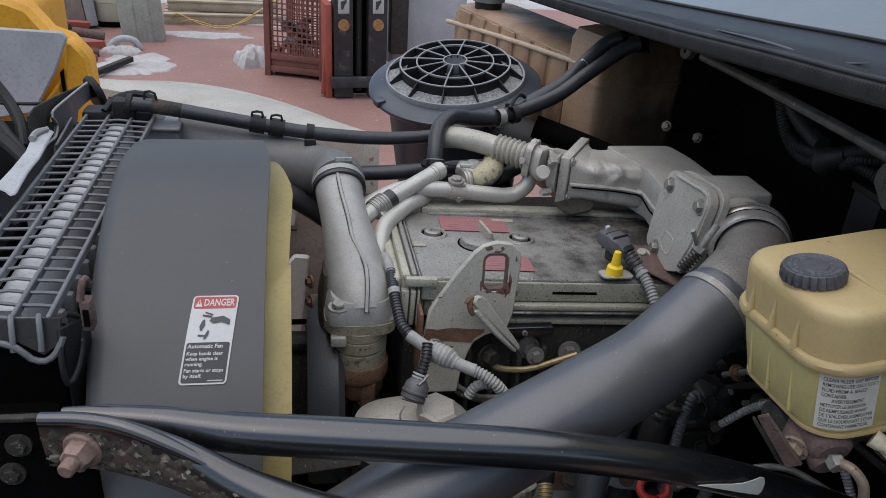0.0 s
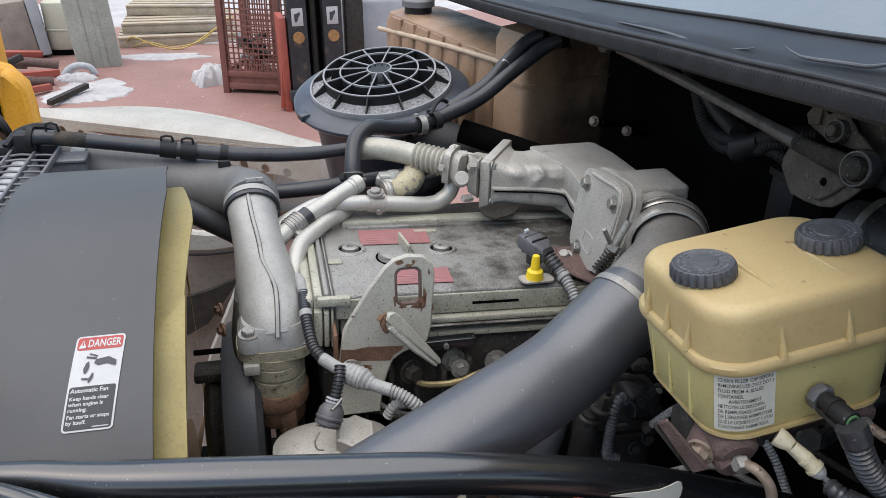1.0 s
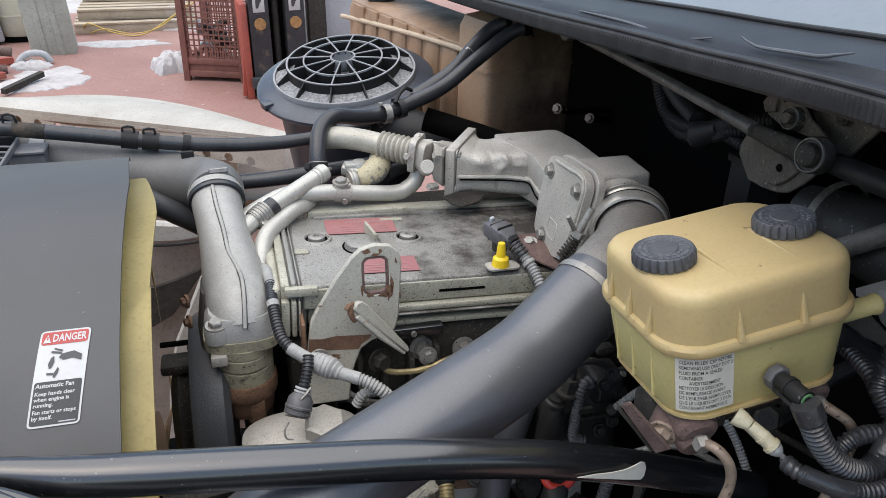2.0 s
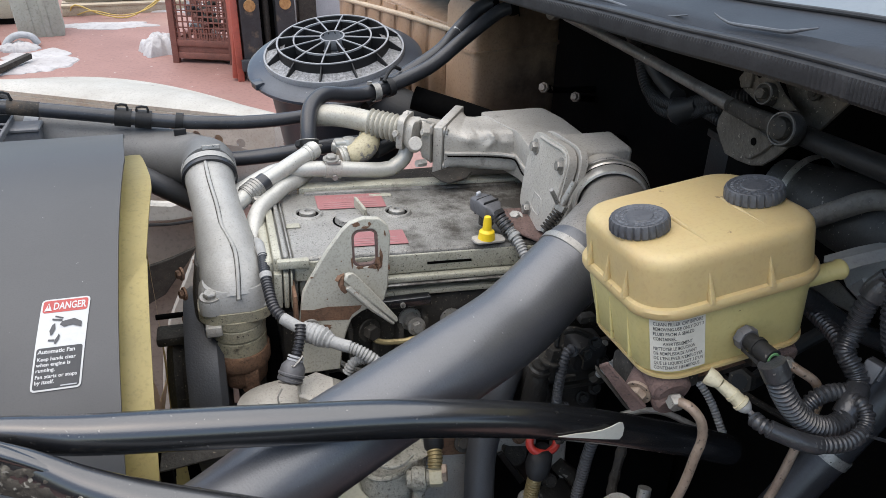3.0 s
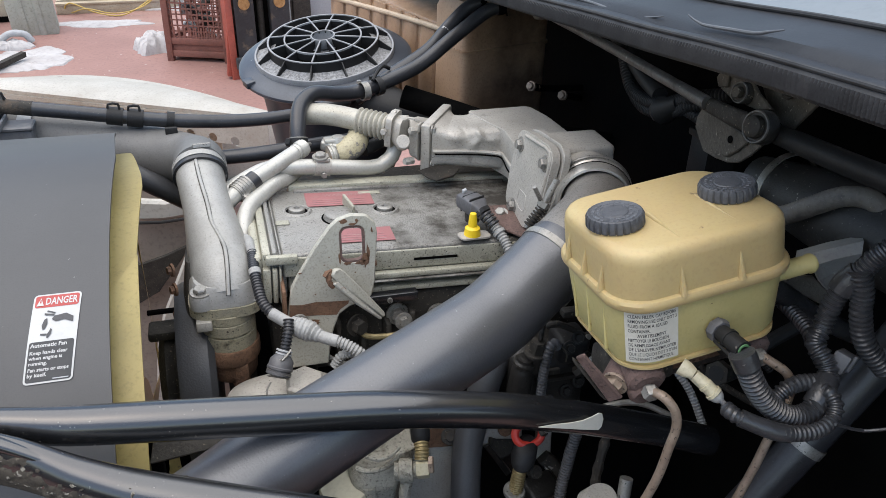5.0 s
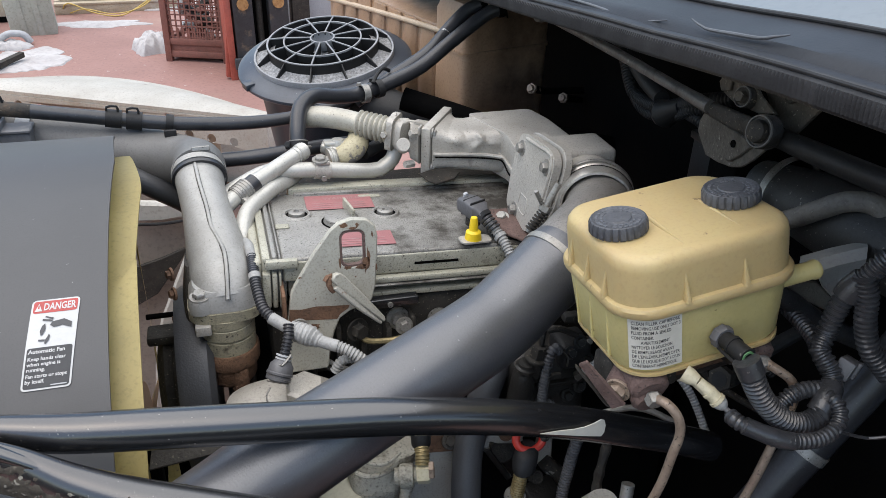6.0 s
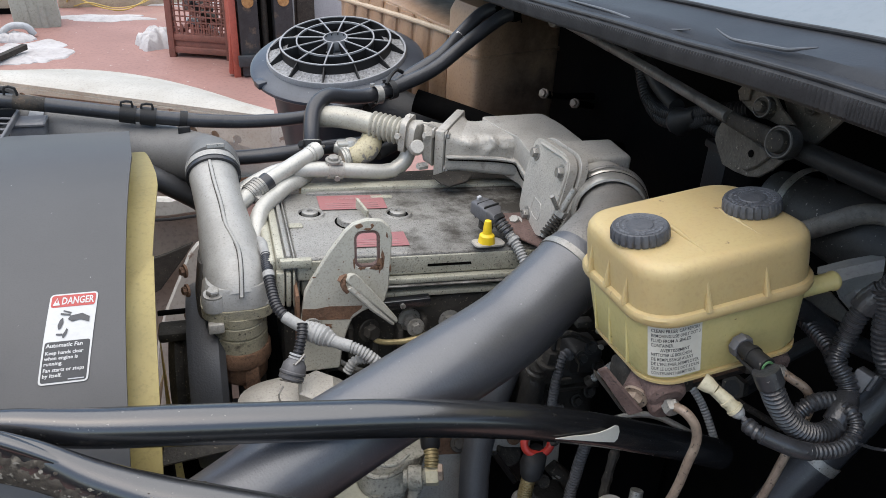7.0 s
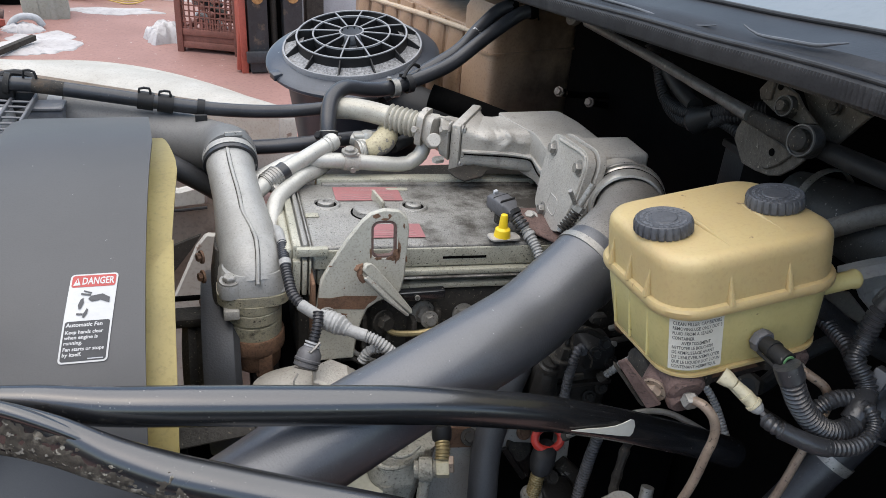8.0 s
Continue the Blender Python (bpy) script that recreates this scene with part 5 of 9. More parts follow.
def fan_and_shroud():
    s = thing("fan_shroud", (-0.14, 0.954, 1.286), "smooth grey plastic fan shroud with a danger sticker", "fan shroud")
    R, yc, zc = 0.485, 0.954, 1.286

    def on(x, a, r):
        return Vector((x, yc - r * math.sin(a), zc + r * math.cos(a)))
    bm = bmesh.new()
    prof = [(-0.245, -0.06), (-0.243, -0.03), (-0.239, -0.012), (-0.231, -0.003), (-0.22, 0.0), (-0.13, 0.0), (-0.043, 0.0), (-0.043, -0.004), (-0.13, -0.004), (-0.22, -0.004)]
    rows = []
    for i in range(49):
        a = radians(-24 + (128 * i / 48))
        lean = 0.045 * max(0.0, math.sin(a)) + 0.010 * max(0.0, 1 - abs(math.degrees(a)) / 25)
        cut = 0.0009 * max(0.0, -math.degrees(a))
        rise = 0.009 * min(1.0, max(0.0, (24 - math.degrees(a)) / 24))
        rows.append([bm.verts.new(on(x + (lean if x < -0.2 else -cut if x > -0.1 else 0.0), a, R + rise + dr)) for x, dr in prof])
    for p, q in zip(rows, rows[1:]):
        for k in range(len(prof) - 1):
            bm.faces.new((p[k], p[k + 1], q[k + 1], q[k]))
    shell = part("shell", bm, M_SHROUD, s)
    inv = s.matrix_basis.inverted()

    def spot(x, y, z=0.0):
        """x across the sticker, y up it, from its lower left corner."""
        a = radians(38.5) - y / R
        return inv @ on(-0.124 + x + 0.10 * y, a, R + 0.0006 + z)
    st = part("sticker", patch(0, 0, 0.0455, 0.097, spot, 0.0004, 0.004, 16), M_WHITE, s, "white danger sticker with red heading", local=True)
    part("heading", patch(0.0018, 0.0815, 0.0437, 0.0952, lambda x, y, z=0: spot(x, y, z + 0.0005), 0.0002, 0.0025, 3), M_RED, st, "red heading", local=True)
    part("text_panel", patch(0.0018, 0.0018, 0.0437, 0.0435, lambda x, y, z=0: spot(x, y, z + 0.0005), 0.0002, 0.0025, 8), M_PANEL, st, "grey text panel", local=True)
    lettering("DANGER", 0.0115, lambda x, y: spot(x + 0.0115, y + 0.0845, 0.0009), 0.0305, material=M_WHITE, parent=st)
    for body, y, w, sz in (("Automatic Fan", 0.0375, 0.034, 0.0058), ("Keep hands clear", 0.0300, 0.035, 0.0052), ("when engine is", 0.0245, 0.031, 0.0052), ("running.", 0.0190, 0.017, 0.0052),
                           ("Fan starts or stops", 0.0125, 0.0375, 0.0052), ("by itself.", 0.0070, 0.0175, 0.0052)):
        lettering(body, sz, lambda x, y2, y=y: spot(x + 0.0032, y2 + y, 0.0009), w, material=M_WHITE, parent=st)
    part("code_bar", patch(0.027, 0.0032, 0.0415, 0.0043, lambda x, y, z=0: spot(x, y, z + 0.0007), 0.0002, 0, 1), M_PALE, st, local=True)
    def shape(pts, mat_, parent):
        bm = bmesh.new()
        bm.faces.new([bm.verts.new(spot(x, y, 0.0012)) for x, y in pts])
        return part("pictogram", bm, mat_, parent, local=True)
    shape([(0.0035, 0.0835), (0.0105, 0.0835), (0.007, 0.0925)], M_WHITE, st)
    shape([(0.0062, 0.0865), (0.0078, 0.0865), (0.0075, 0.0905), (0.0065, 0.0905)], M_RED, st)
    shape([(0.022, 0.0705), (0.033, 0.0725), (0.0405, 0.068), (0.0405, 0.062), (0.032, 0.0655), (0.024, 0.064), (0.02, 0.067)], M_INK, st)
    shape([(0.0125, 0.0745), (0.022, 0.0725), (0.022, 0.0705), (0.0125, 0.0725)], M_INK, st)
    shape([(0.0150, 0.0775), (0.023, 0.0745), (0.022, 0.073), (0.0145, 0.0762)], M_INK, st)
    shape([(0.0125, 0.056), (0.0145, 0.057), (0.0165, 0.063), (0.0155, 0.069), (0.013, 0.067), (0.0112, 0.061)], M_INK, st)
    shape([(0.017, 0.047), (0.0185, 0.0465), (0.021, 0.051), (0.0215, 0.0555), (0.02, 0.057), (0.019, 0.054), (0.0172, 0.051)], M_INK, st)
    shape([(0.011, 0.05), (0.017, 0.0495), (0.017, 0.0515), (0.011, 0.052)], M_INK, st)

    f = thing("cooling_fan", (-0.03, 0.954, 1.286), "yellowed nylon cooling fan with broad blade tips", "fan")
    axm = pose(-0.108, yc, zc, 0, 0, 0.8) @ Matrix(((0, 0, 1, 0), (1, 0, 0, 0), (0, 1, 0, 0), (0, 0, 0, 1)))
    for k in range(8):
        bm = bmesh.new()
        rows = []
        for i in range(15):
            row = []
            for j in range(9):
                t, q = i / 14, j / 8
                a = radians(36 + 45 * k - 16 * q + 53 * t)
                x = -0.094 + (0.077 - 0.006 * t + 0.004 * math.sin(3 * t)) * q * (1 - max(0.0, -math.sin(a)))
                row.append(bm.verts.new(on(x, a, 0.462 - 0.011 * t + 0.002 * q)))
            rows.append(row)
        for p, q in zip(rows, rows[1:]):
            for j in range(8):
                bm.faces.new((p[j], p[j + 1], q[j + 1], q[j]))
        got = bmesh.ops.extrude_face_region(bm, geom=bm.faces[:])
        for g in got["geom"]:
            if isinstance(g, bmesh.types.BMVert):
                out = Vector((0, g.co.y - yc, g.co.z - zc)).normalized()
                g.co -= out * 0.0035
        part("blade_tip", bm, M_FAN, f, "broad yellowed blade tip")
    part("hub", lathe([(0, -0.03), (0.12, -0.03), (0.13, 0.0), (0.12, 0.04), (0, 0.04)], axm, 40), M_FAN, f)
    for k in range(9):
        m = axm @ pose(0, 0, 0, 0, 0, 40 * k + 8)
        bm = loft([((0.11, 0, 0), (0, 0.05, 0.03), (0, -0.0015, 0.003), 2.5), ((0.28, 0, 0), (0, 0.075, 0.026), (0, -0.001, 0.003), 2.5), ((0.452, 0, 0), (0, 0.09, 0.02), (0, -0.001, 0.003), 2.5)], 16)
        bm.transform(m)
        part("blade", bm, M_FAN, f)


fan_and_shroud()


def radiator_guard():
    r = thing("radiator", (-0.29, 0.95, 0.9), "radiator with a pale top tank below a plastic slatted guard", "radiator")
    part("core", box((-0.345, 0.62, 0.8), (-0.235, 1.36, 1.645), 0.004), M_DARK, r)
    part("top_tank", loft([((-0.286, y, 1.68), (0.0195, 0, 0), (0, 0, 0.046), 5) for y in (0.70, 0.71, 0.75, 1.0, 1.25, 1.255, 1.26)], 28), M_PALE, r, "dusty pale top tank")
    for k in range(16):
        part("tank_tab", box((-0.258, 0.70 + 0.036 * k, 1.66), (-0.244, 0.712 + 0.036 * k, 1.70), 0.004), M_GUARD, r)
    part("front_box", box((-0.40, 0.662, 1.40), (-0.228, 0.70, 1.712), 0.004), M_DARK, r, "black end cover")
    g = thing("guard_grid", (-0.29, 0.95, 1.7), "grey plastic slatted guard over the radiator top", "guard")
    for x in (-0.337, -0.303, -0.268, -0.236):
        part("rail", box((x - 0.0022, 0.668, 1.728), (x + 0.0022, 1.275, 1.738), 0.001, 1), M_GUARD, g)
    for k in range(26):
        y = 0.672 + 0.0240 * k
        part("slat", sweep([(-0.337, y, 1.733), (-0.320, y, 1.7335), (-0.303, y, 1.734), (-0.2855, y + 0.002, 1.7355), (-0.268, y, 1.734), (-0.252, y, 1.7335), (-0.236, y, 1.732)], 0.0020, 6, 0.012), M_GUARD, g)
    part("apron", slab([(-0.338, 0.668, 1.737), (-0.224, 0.668, 1.737), (-0.224, 0.656, 1.716), (-0.240, 0.654, 1.704), (-0.262, 0.656, 1.718), (-0.338, 0.656, 1.722)], 0.003, 0.001), M_DARKPL, g)
    for x in (-0.303, -0.268, -0.244):
        part("apron_rail", sweep([(x, 0.670, 1.738), (x + 0.002, 0.662, 1.736), (x + 0.004, 0.653, 1.722), (x + 0.004, 0.650, 1.712)], 0.0028, 8), M_GUARD, g)
    part("near_lip", sweep([(-0.338, 0.653, 1.722), (-0.285, 0.652, 1.722), (-0.262, 0.651, 1.716), (-0.25, 0.650, 1.704), (-0.238, 0.650, 1.701), (-0.228, 0.652, 1.709), (-0.222, 0.658, 1.722)], 0.0032, 8), M_GUARD, g)
    part("hoop", sweep([(-0.222, 0.672, 1.738), (-0.215, 0.690, 1.722), (-0.213, 0.682, 1.70), (-0.216, 0.660, 1.680), (-0.221, 0.645, 1.678), (-0.224, 0.648, 1.70), (-0.225, 0.662, 1.728)], 0.0028, 8), M_DARKPL, g)
    part("side_wall", slab([(-0.226, 0.66, 1.73), (-0.226, 0.66, 1.45), (-0.212, 0.70, 1.45), (-0.212, 0.70, 1.72)], 0.003, 0.001), M_DARKPL, g)
    part("clip", sweep([(-0.196, 0.637, 1.772), (-0.194, 0.640, 1.785), (-0.192, 0.646, 1.79), (-0.190, 0.652, 1.78)], 0.0032, 8), M_RUSTPINK, g, "rusty clip")
    part("clip_body", box((-0.197, 0.634, 1.742), (-0.187, 0.648, 1.773), 0.002, 2), M_RUSTPINK, g)
    part("clip_slot", box((-0.1945, 0.632, 1.748), (-0.1895, 0.636, 1.765), 0.0008, 1), M_DARK, g)


radiator_guard()


def struts():
    s = thing("support_strut", (0.1, 0.53, 1.65), "glossy black enamelled support strut with flattened ends", "strut", "radiator struts")
    rows = [(-0.203, 0.566, 1.705, 0.005, 0.006), (-0.185, 0.565, 1.702, 0.008, 0.010), (-0.162, 0.563, 1.699, 0.011, 0.0135), (-0.120, 0.557, 1.696, 0.0135, 0.0165), (-0.063, 0.548, 1.692, 0.0165, 0.0175)]
    rows += [(x, y, z, 0.0178, 0.0178) for x, y, z in ((0.002, 0.540, 1.690), (0.112, 0.532, 1.682), (0.217, 0.531, 1.668), (0.337, 0.540, 1.635), (0.407, 0.550, 1.606), (0.452, 0.556, 1.586), (0.508, 0.562, 1.560), (0.559, 0.568, 1.535), (0.623, 0.574, 1.502))]
    part("tube", strut_body(rows), M_BAR, s)
    part("paper_tag", slab([(0.370, 0.524, 1.6195), (0.390, 0.527, 1.6165), (0.410, 0.529, 1.6130), (0.424, 0.531, 1.6115), (0.435, 0.533, 1.6125), (0.443, 0.534, 1.6150), (0.447, 0.534, 1.6135), (0.4495, 0.534, 1.606), (0.4490, 0.534, 1.596), (0.446, 0.534, 1.5915), (0.436, 0.533, 1.5945), (0.420, 0.530, 1.6010), (0.400, 0.527, 1.6090)], 0.001, 0), M_PAPER, s, "scrap of peeling white tape")
    q = thing("support_strut", (-0.1, 0.51, 1.65), "muddy black enamelled strut with a flattened bolted end", "strut", "radiator struts")
    rows = [(-0.215, 0.552, 1.690, 0.004, 0.026), (-0.18, 0.546, 1.692, 0.005, 0.028), (-0.145, 0.535, 1.692, 0.008, 0.028), (-0.103, 0.522, 1.683, 0.012, 0.025), (-0.059, 0.505, 1.670, 0.016, 0.021), (-0.014, 0.490, 1.659, 0.0185, 0.019),
            (0.031, 0.477, 1.650, 0.019, 0.019), (0.076, 0.465, 1.641, 0.019, 0.019), (0.123, 0.452, 1.633, 0.019, 0.019), (0.22, 0.425, 1.615, 0.019, 0.019), (0.32, 0.395, 1.595, 0.019, 0.019)]
    part("tube", strut_body(rows), M_BAR, q)
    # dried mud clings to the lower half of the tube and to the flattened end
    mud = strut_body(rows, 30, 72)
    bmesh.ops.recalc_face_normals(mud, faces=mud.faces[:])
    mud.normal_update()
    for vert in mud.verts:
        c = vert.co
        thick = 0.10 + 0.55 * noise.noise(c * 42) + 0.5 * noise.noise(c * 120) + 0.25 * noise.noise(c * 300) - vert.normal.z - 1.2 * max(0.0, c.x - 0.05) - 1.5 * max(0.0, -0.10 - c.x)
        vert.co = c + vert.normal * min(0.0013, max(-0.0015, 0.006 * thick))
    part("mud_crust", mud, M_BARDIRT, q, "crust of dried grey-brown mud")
    part("top_lip", sweep([(-0.214, 0.550, 1.713), (-0.18, 0.543, 1.716), (-0.145, 0.531, 1.716), (-0.103, 0.517, 1.703), (-0.062, 0.503, 1.684), (-0.035, 0.496, 1.668), (-0.02, 0.492, 1.660)], [0.0062, 0.0066, 0.0066, 0.0062, 0.005, 0.004, 0.003], 12), M_BAR, q, "glossy black rolled lip")
    nut = ax((-0.182, 0.541, 1.688), (-0.32, -1, -0.02))
    bolt = part("bolt", lathe([(0, 0.004), (0.0155, 0.004), (0.0172, 0.0022), (0.0172, -0.002), (0, -0.002)], nut, 32), M_BOLT, q, "large pinkish rusty flange bolt")
    part("hex_nut", lathe([(0, 0.017), (0.0105, 0.017), (0.0130, 0.0135), (0.0135, 0.004), (0, 0.004)], nut, 6), M_BOLT, bolt)
    part("stud", lathe([(0, 0.028), (0.0055, 0.028), (0.0068, 0.0265), (0.0068, 0.014), (0, 0.014)], nut, 20), M_BOLT, bolt)
    b = thing("strut_mount", (-0.25, 0.57, 1.5), "black steel mount plate with rusty bolts", "bracket")
    part("plate", box((-0.40, 0.572, 1.40), (-0.185, 0.584, 1.696), 0.003), M_DARK, b)
    part("edge_strip", box((-0.40, 0.568, 1.696), (-0.208, 0.575, 1.7005), 0.001), M_GRIME, b)
    for p in ((-0.243, 0.571, 1.670), (-0.253, 0.571, 1.639)):
        part("bolt", hexhead(p, (0, -1, 0.1), 0.0075, 0.007), M_GRIME, b)


struts()


# ---- air filter, hoses and tank ----
def air_filter():
    a = thing("air_filter", (0.303, 1.59, 1.45), "round blue-black air filter with a spoked plastic lid", "air filter")
    m = pose(0.305, 1.59, 1.757, 10, -6.5, 0)
    part("rim", lathe([(0.138, -0.030), (0.148, -0.034), (0.168, -0.040), (0.175, -0.042), (0.180, -0.046), (0.1805, -0.051), (0.176, -0.056), (0.158, -0.060), (0.142, -0.09), (0.13, -0.30), (0, -0.30)], m, 80), M_BLUEPL, a)
    part("foam", lathe([(0.100, -0.012), (0.118, -0.020), (0.1395, -0.027), (0.139, -0.040), (0.10, -0.040)], m, 64), M_FOAM, a, "grey pleated foam under the lid")
    part("core", lathe([(0, -0.03), (0.098, -0.032), (0.10, -0.05), (0, -0.05)], m, 48), M_DARK, a)
    lid = part("lid", lathe([(0.1105, 0.000), (0.1125, 0.0015), (0.1145, 0.0), (0.1145, -0.022), (0.1115, -0.022), (0.1105, 0.000)], m, 80), M_DARKPL, a, "black domed grille lid with twelve spokes")
    part("top_ring", lathe([(0.1108, 0.0022), (0.1142, 0.0022), (0.1142, -0.001), (0.1108, -0.001), (0.1108, 0.0022)], m, 80), M_SPOKE, lid)
    part("foot_ring", lathe([(0.1400, -0.022), (0.1435, -0.022), (0.1445, -0.026), (0.1440, -0.034), (0.1395, -0.034), (0.1400, -0.022)], m, 80), M_SPOKE, lid)
    part("ring", lathe([(0.0772, 0.0052), (0.0800, 0.0052), (0.0800, 0.0015), (0.0772, 0.0015), (0.0772, 0.0052)], m, 60), M_SPOKE, lid)
    part("ring_skirt", lathe([(0.0774, 0.0015), (0.0798, 0.0015), (0.0798, -0.012), (0.0774, -0.012), (0.0774, 0.0015)], m, 60), M_DARKPL, lid)
    part("hub", lathe([(0.0225, 0.007), (0.0252, 0.007), (0.0262, -0.004), (0.023, -0.014), (0, -0.014), (0, -0.018), (0.027, -0.018)], m, 32), M_SPOKE, lid)
    for k in range(12):
        mm = m @ pose(0, 0, 0, 0, 0, 30 * k + 9)
        part("spoke", sweep([mm @ Vector((r, 0, h)) for r, h in ((0.024, 0.0055), (0.078, 0.0040), (0.112, 0.0008))], 0.0017, 6), M_SPOKE, lid)
        part("fin", plate([(0.024, 0.004), (0.078, 0.002), (0.113, -0.001), (0.1425, -0.023), (0.1425, -0.032), (0.1, -0.022), (0.03, -0.012)], 0.0024, mm @ pose(0, 0.0012, 0, 90, 0, 0), b=0), M_DARKPL, lid)
    part("latch", box((0.165, -0.012, -0.05), (0.185, 0.012, -0.036), 0.003, 2, m @ pose(0, 0, 0, 0, 0, 200)), M_BLUEPL, a)
    part("intake_duct", sweep([(0.30, 1.54, 1.685), (0.36, 1.5, 1.66), (0.46, 1.42, 1.63), (0.56, 1.36, 1.60)], 0.045, 24), M_DARKPL, a)


air_filter()


def hoses():
    h = thing("coolant_hose", (0.0, 1.26, 1.70), "long black rubber coolant hose with clips", "hose")
    part("hose", sweep([(-0.272, 1.26, 1.759), (-0.24, 1.26, 1.7565), (-0.197, 1.26, 1.7495), (-0.14, 1.26, 1.740), (-0.065, 1.26, 1.727), (0.018, 1.262, 1.714), (0.117, 1.270, 1.7045), (0.214, 1.288, 1.703), (0.309, 1.322, 1.711)], 0.0112, 18), M_HOSE, h)
    part("rust_stain", sweep([(-0.236, 1.26, 1.7559), (-0.215, 1.26, 1.7525), (-0.192, 1.26, 1.7487)], 0.0115, 18, wobble=0.02), M_GRIME, h, "dull brown stained length")
    for x, y, z in ((-0.075, 1.26, 1.729), (-0.045, 1.26, 1.7237)):
        cl = part("clip", lathe([(0.0128, -0.012), (0.0145, -0.012), (0.0145, 0.012), (0.0128, 0.012)], ax((x, y, z), (0.97, 0, -0.17)), 24), M_DARKPL, h, "black plastic clip")
        part("loop", sweep([(x - 0.008, y - 0.004, z + 0.010), (x - 0.0075, y - 0.004, z + 0.021), (x + 0.0075, y - 0.004, z + 0.021), (x + 0.008, y - 0.004, z + 0.009)], 0.002, 6), M_DARKPL, cl)
    part("tie", lathe([(0.0128, -0.006), (0.014, -0.006), (0.014, 0.006), (0.0128, 0.006)], ax((0.008, 1.262, 1.7155), (0.97, 0, -0.17)), 24), M_DARKPL, h)
    part("holder", box((-0.001, 1.232, 1.683), (0.018, 1.240, 1.713), 0.002), M_DARKPL, h, "black ladder clip")
    part("end_band", lathe([(0.0128, -0.004), (0.016, -0.004), (0.016, 0.004), (0.0128, 0.004)], ax((-0.27, 1.26, 1.7588), (0.97, 0, -0.17)), 24), M_DARKPL, h)
    h2 = thing("heater_hose", (0.3, 1.27, 1.66), "black heater hose arching over to the firewall", "hose", "heater hoses")
    part("hose", sweep([(0.204, 1.165, 1.688), (0.205, 1.18, 1.715), (0.214, 1.21, 1.744), (0.240, 1.24, 1.754), (0.282, 1.27, 1.741), (0.327, 1.30, 1.734), (0.396, 1.330, 1.745), (0.453, 1.355, 1.761), (0.514, 1.38, 1.796), (0.573, 1.397, 1.832), (0.598, 1.397, 1.847), (0.613, 1.397, 1.850)], 0.0130, 20), M_HOSE, h2)
    clamp((0.2045, 1.170, 1.697), (0.05, 0.45, 0.9), 0.0134, 0.011, parent=h2, material=M_DARKPL)
    part("clamp_lines", lathe([(0.0150, -0.0008), (0.0156, 0.0), (0.0150, 0.0008)], ax((0.2048, 1.173, 1.703), (0.05, 0.45, 0.9)), 24), M_STEEL, h2, "bright wire of the clamp")
    for p, d in (((0.335, 1.293, 1.736), (0.97, 0.3, 0)), ((0.362, 1.305, 1.74), (0.9, 0.35, 0.12))):
        clamp(p, d, 0.0147, 0.012, parent=h2, material=M_STEEL if p[0] < 0.35 else M_DARKPL)
    part("spring_clamp", sweep([(0.195, 1.155, 1.69), (0.20, 1.15, 1.70), (0.215, 1.152, 1.70), (0.222, 1.165, 1.695)], 0.003, 6), M_STEEL, h2)
    h3 = thing("heater_hose", (0.45, 1.38, 1.70), "second black heater hose beside the first", "hose", "heater hoses")
    part("hose", sweep([(0.33, 1.36, 1.70), (0.39, 1.358, 1.738), (0.471, 1.382, 1.777), (0.519, 1.415, 1.810), (0.555, 1.43, 1.838), (0.572, 1.43, 1.849), (0.588, 1.43, 1.853)], 0.013, 18), M_HOSE, h3)
    part("torn_end", lathe([(0.009, 0.0), (0.0135, 0.0), (0.0142, 0.006), (0.0128, 0.013), (0.010, 0.010), (0.009, 0.0)], ax((0.585, 1.43, 1.852), (0.95, 0, 0.2)), 9), M_DARK, h3, "ragged cut end")
    part("torn_end", lathe([(0.010, 0.0), (0.015, 0.0), (0.0158, 0.007), (0.014, 0.015), (0.011, 0.011), (0.010, 0.0)], ax((0.610, 1.397, 1.8495), (0.97, 0, 0.15)), 9), M_DARK, h2, "ragged cut end")
    part("hanging_thread", sweep([(0.62, 1.395, 1.855), (0.627, 1.392, 1.845), (0.629, 1.39, 1.835)], 0.0012, 6), M_DARK, h2)
    part("strap_bridge", sweep([(0.352, 1.30, 1.752), (0.362, 1.315, 1.762), (0.378, 1.338, 1.766), (0.392, 1.352, 1.757)], 0.0035, 8), M_DARKPL, h2, "plastic clip joining both hoses")
    part("white_mark", lathe([(0.0132, -0.011), (0.0137, -0.011), (0.0137, 0.011), (0.0132, 0.011)], ax((0.506, 1.408, 1.800), (0.72, 0.4, 0.55), 100), 6, arc=75.0), M_WHITE, h3, "white paint mark")
    h4 = thing("breather_hose", (0.55, 1.3, 1.6), "fat black breather hose running to the firewall", "hose")
    part("hose", sweep([(0.42, 1.36, 1.70), (0.50, 1.32, 1.68), (0.58, 1.28, 1.66), (0.70, 1.25, 1.64), (0.80, 1.24, 1.62)], 0.022, 20), M_DARK, h4)
    h5 = thing("return_hose", (0.1, 1.25, 1.6), "black return hose behind the coolant tubes", "hose")
    part("hose", sweep([(0.02, 1.24, 1.655), (0.09, 1.235, 1.655), (0.16, 1.23, 1.66), (0.26, 1.24, 1.665), (0.33, 1.26, 1.66)], 0.0125, 16), M_HOSE, h5)
    h6 = thing("lower_radiator_hose", (-0.05, 1.15, 1.6), "dark lower hose passing behind the fan", "hose")
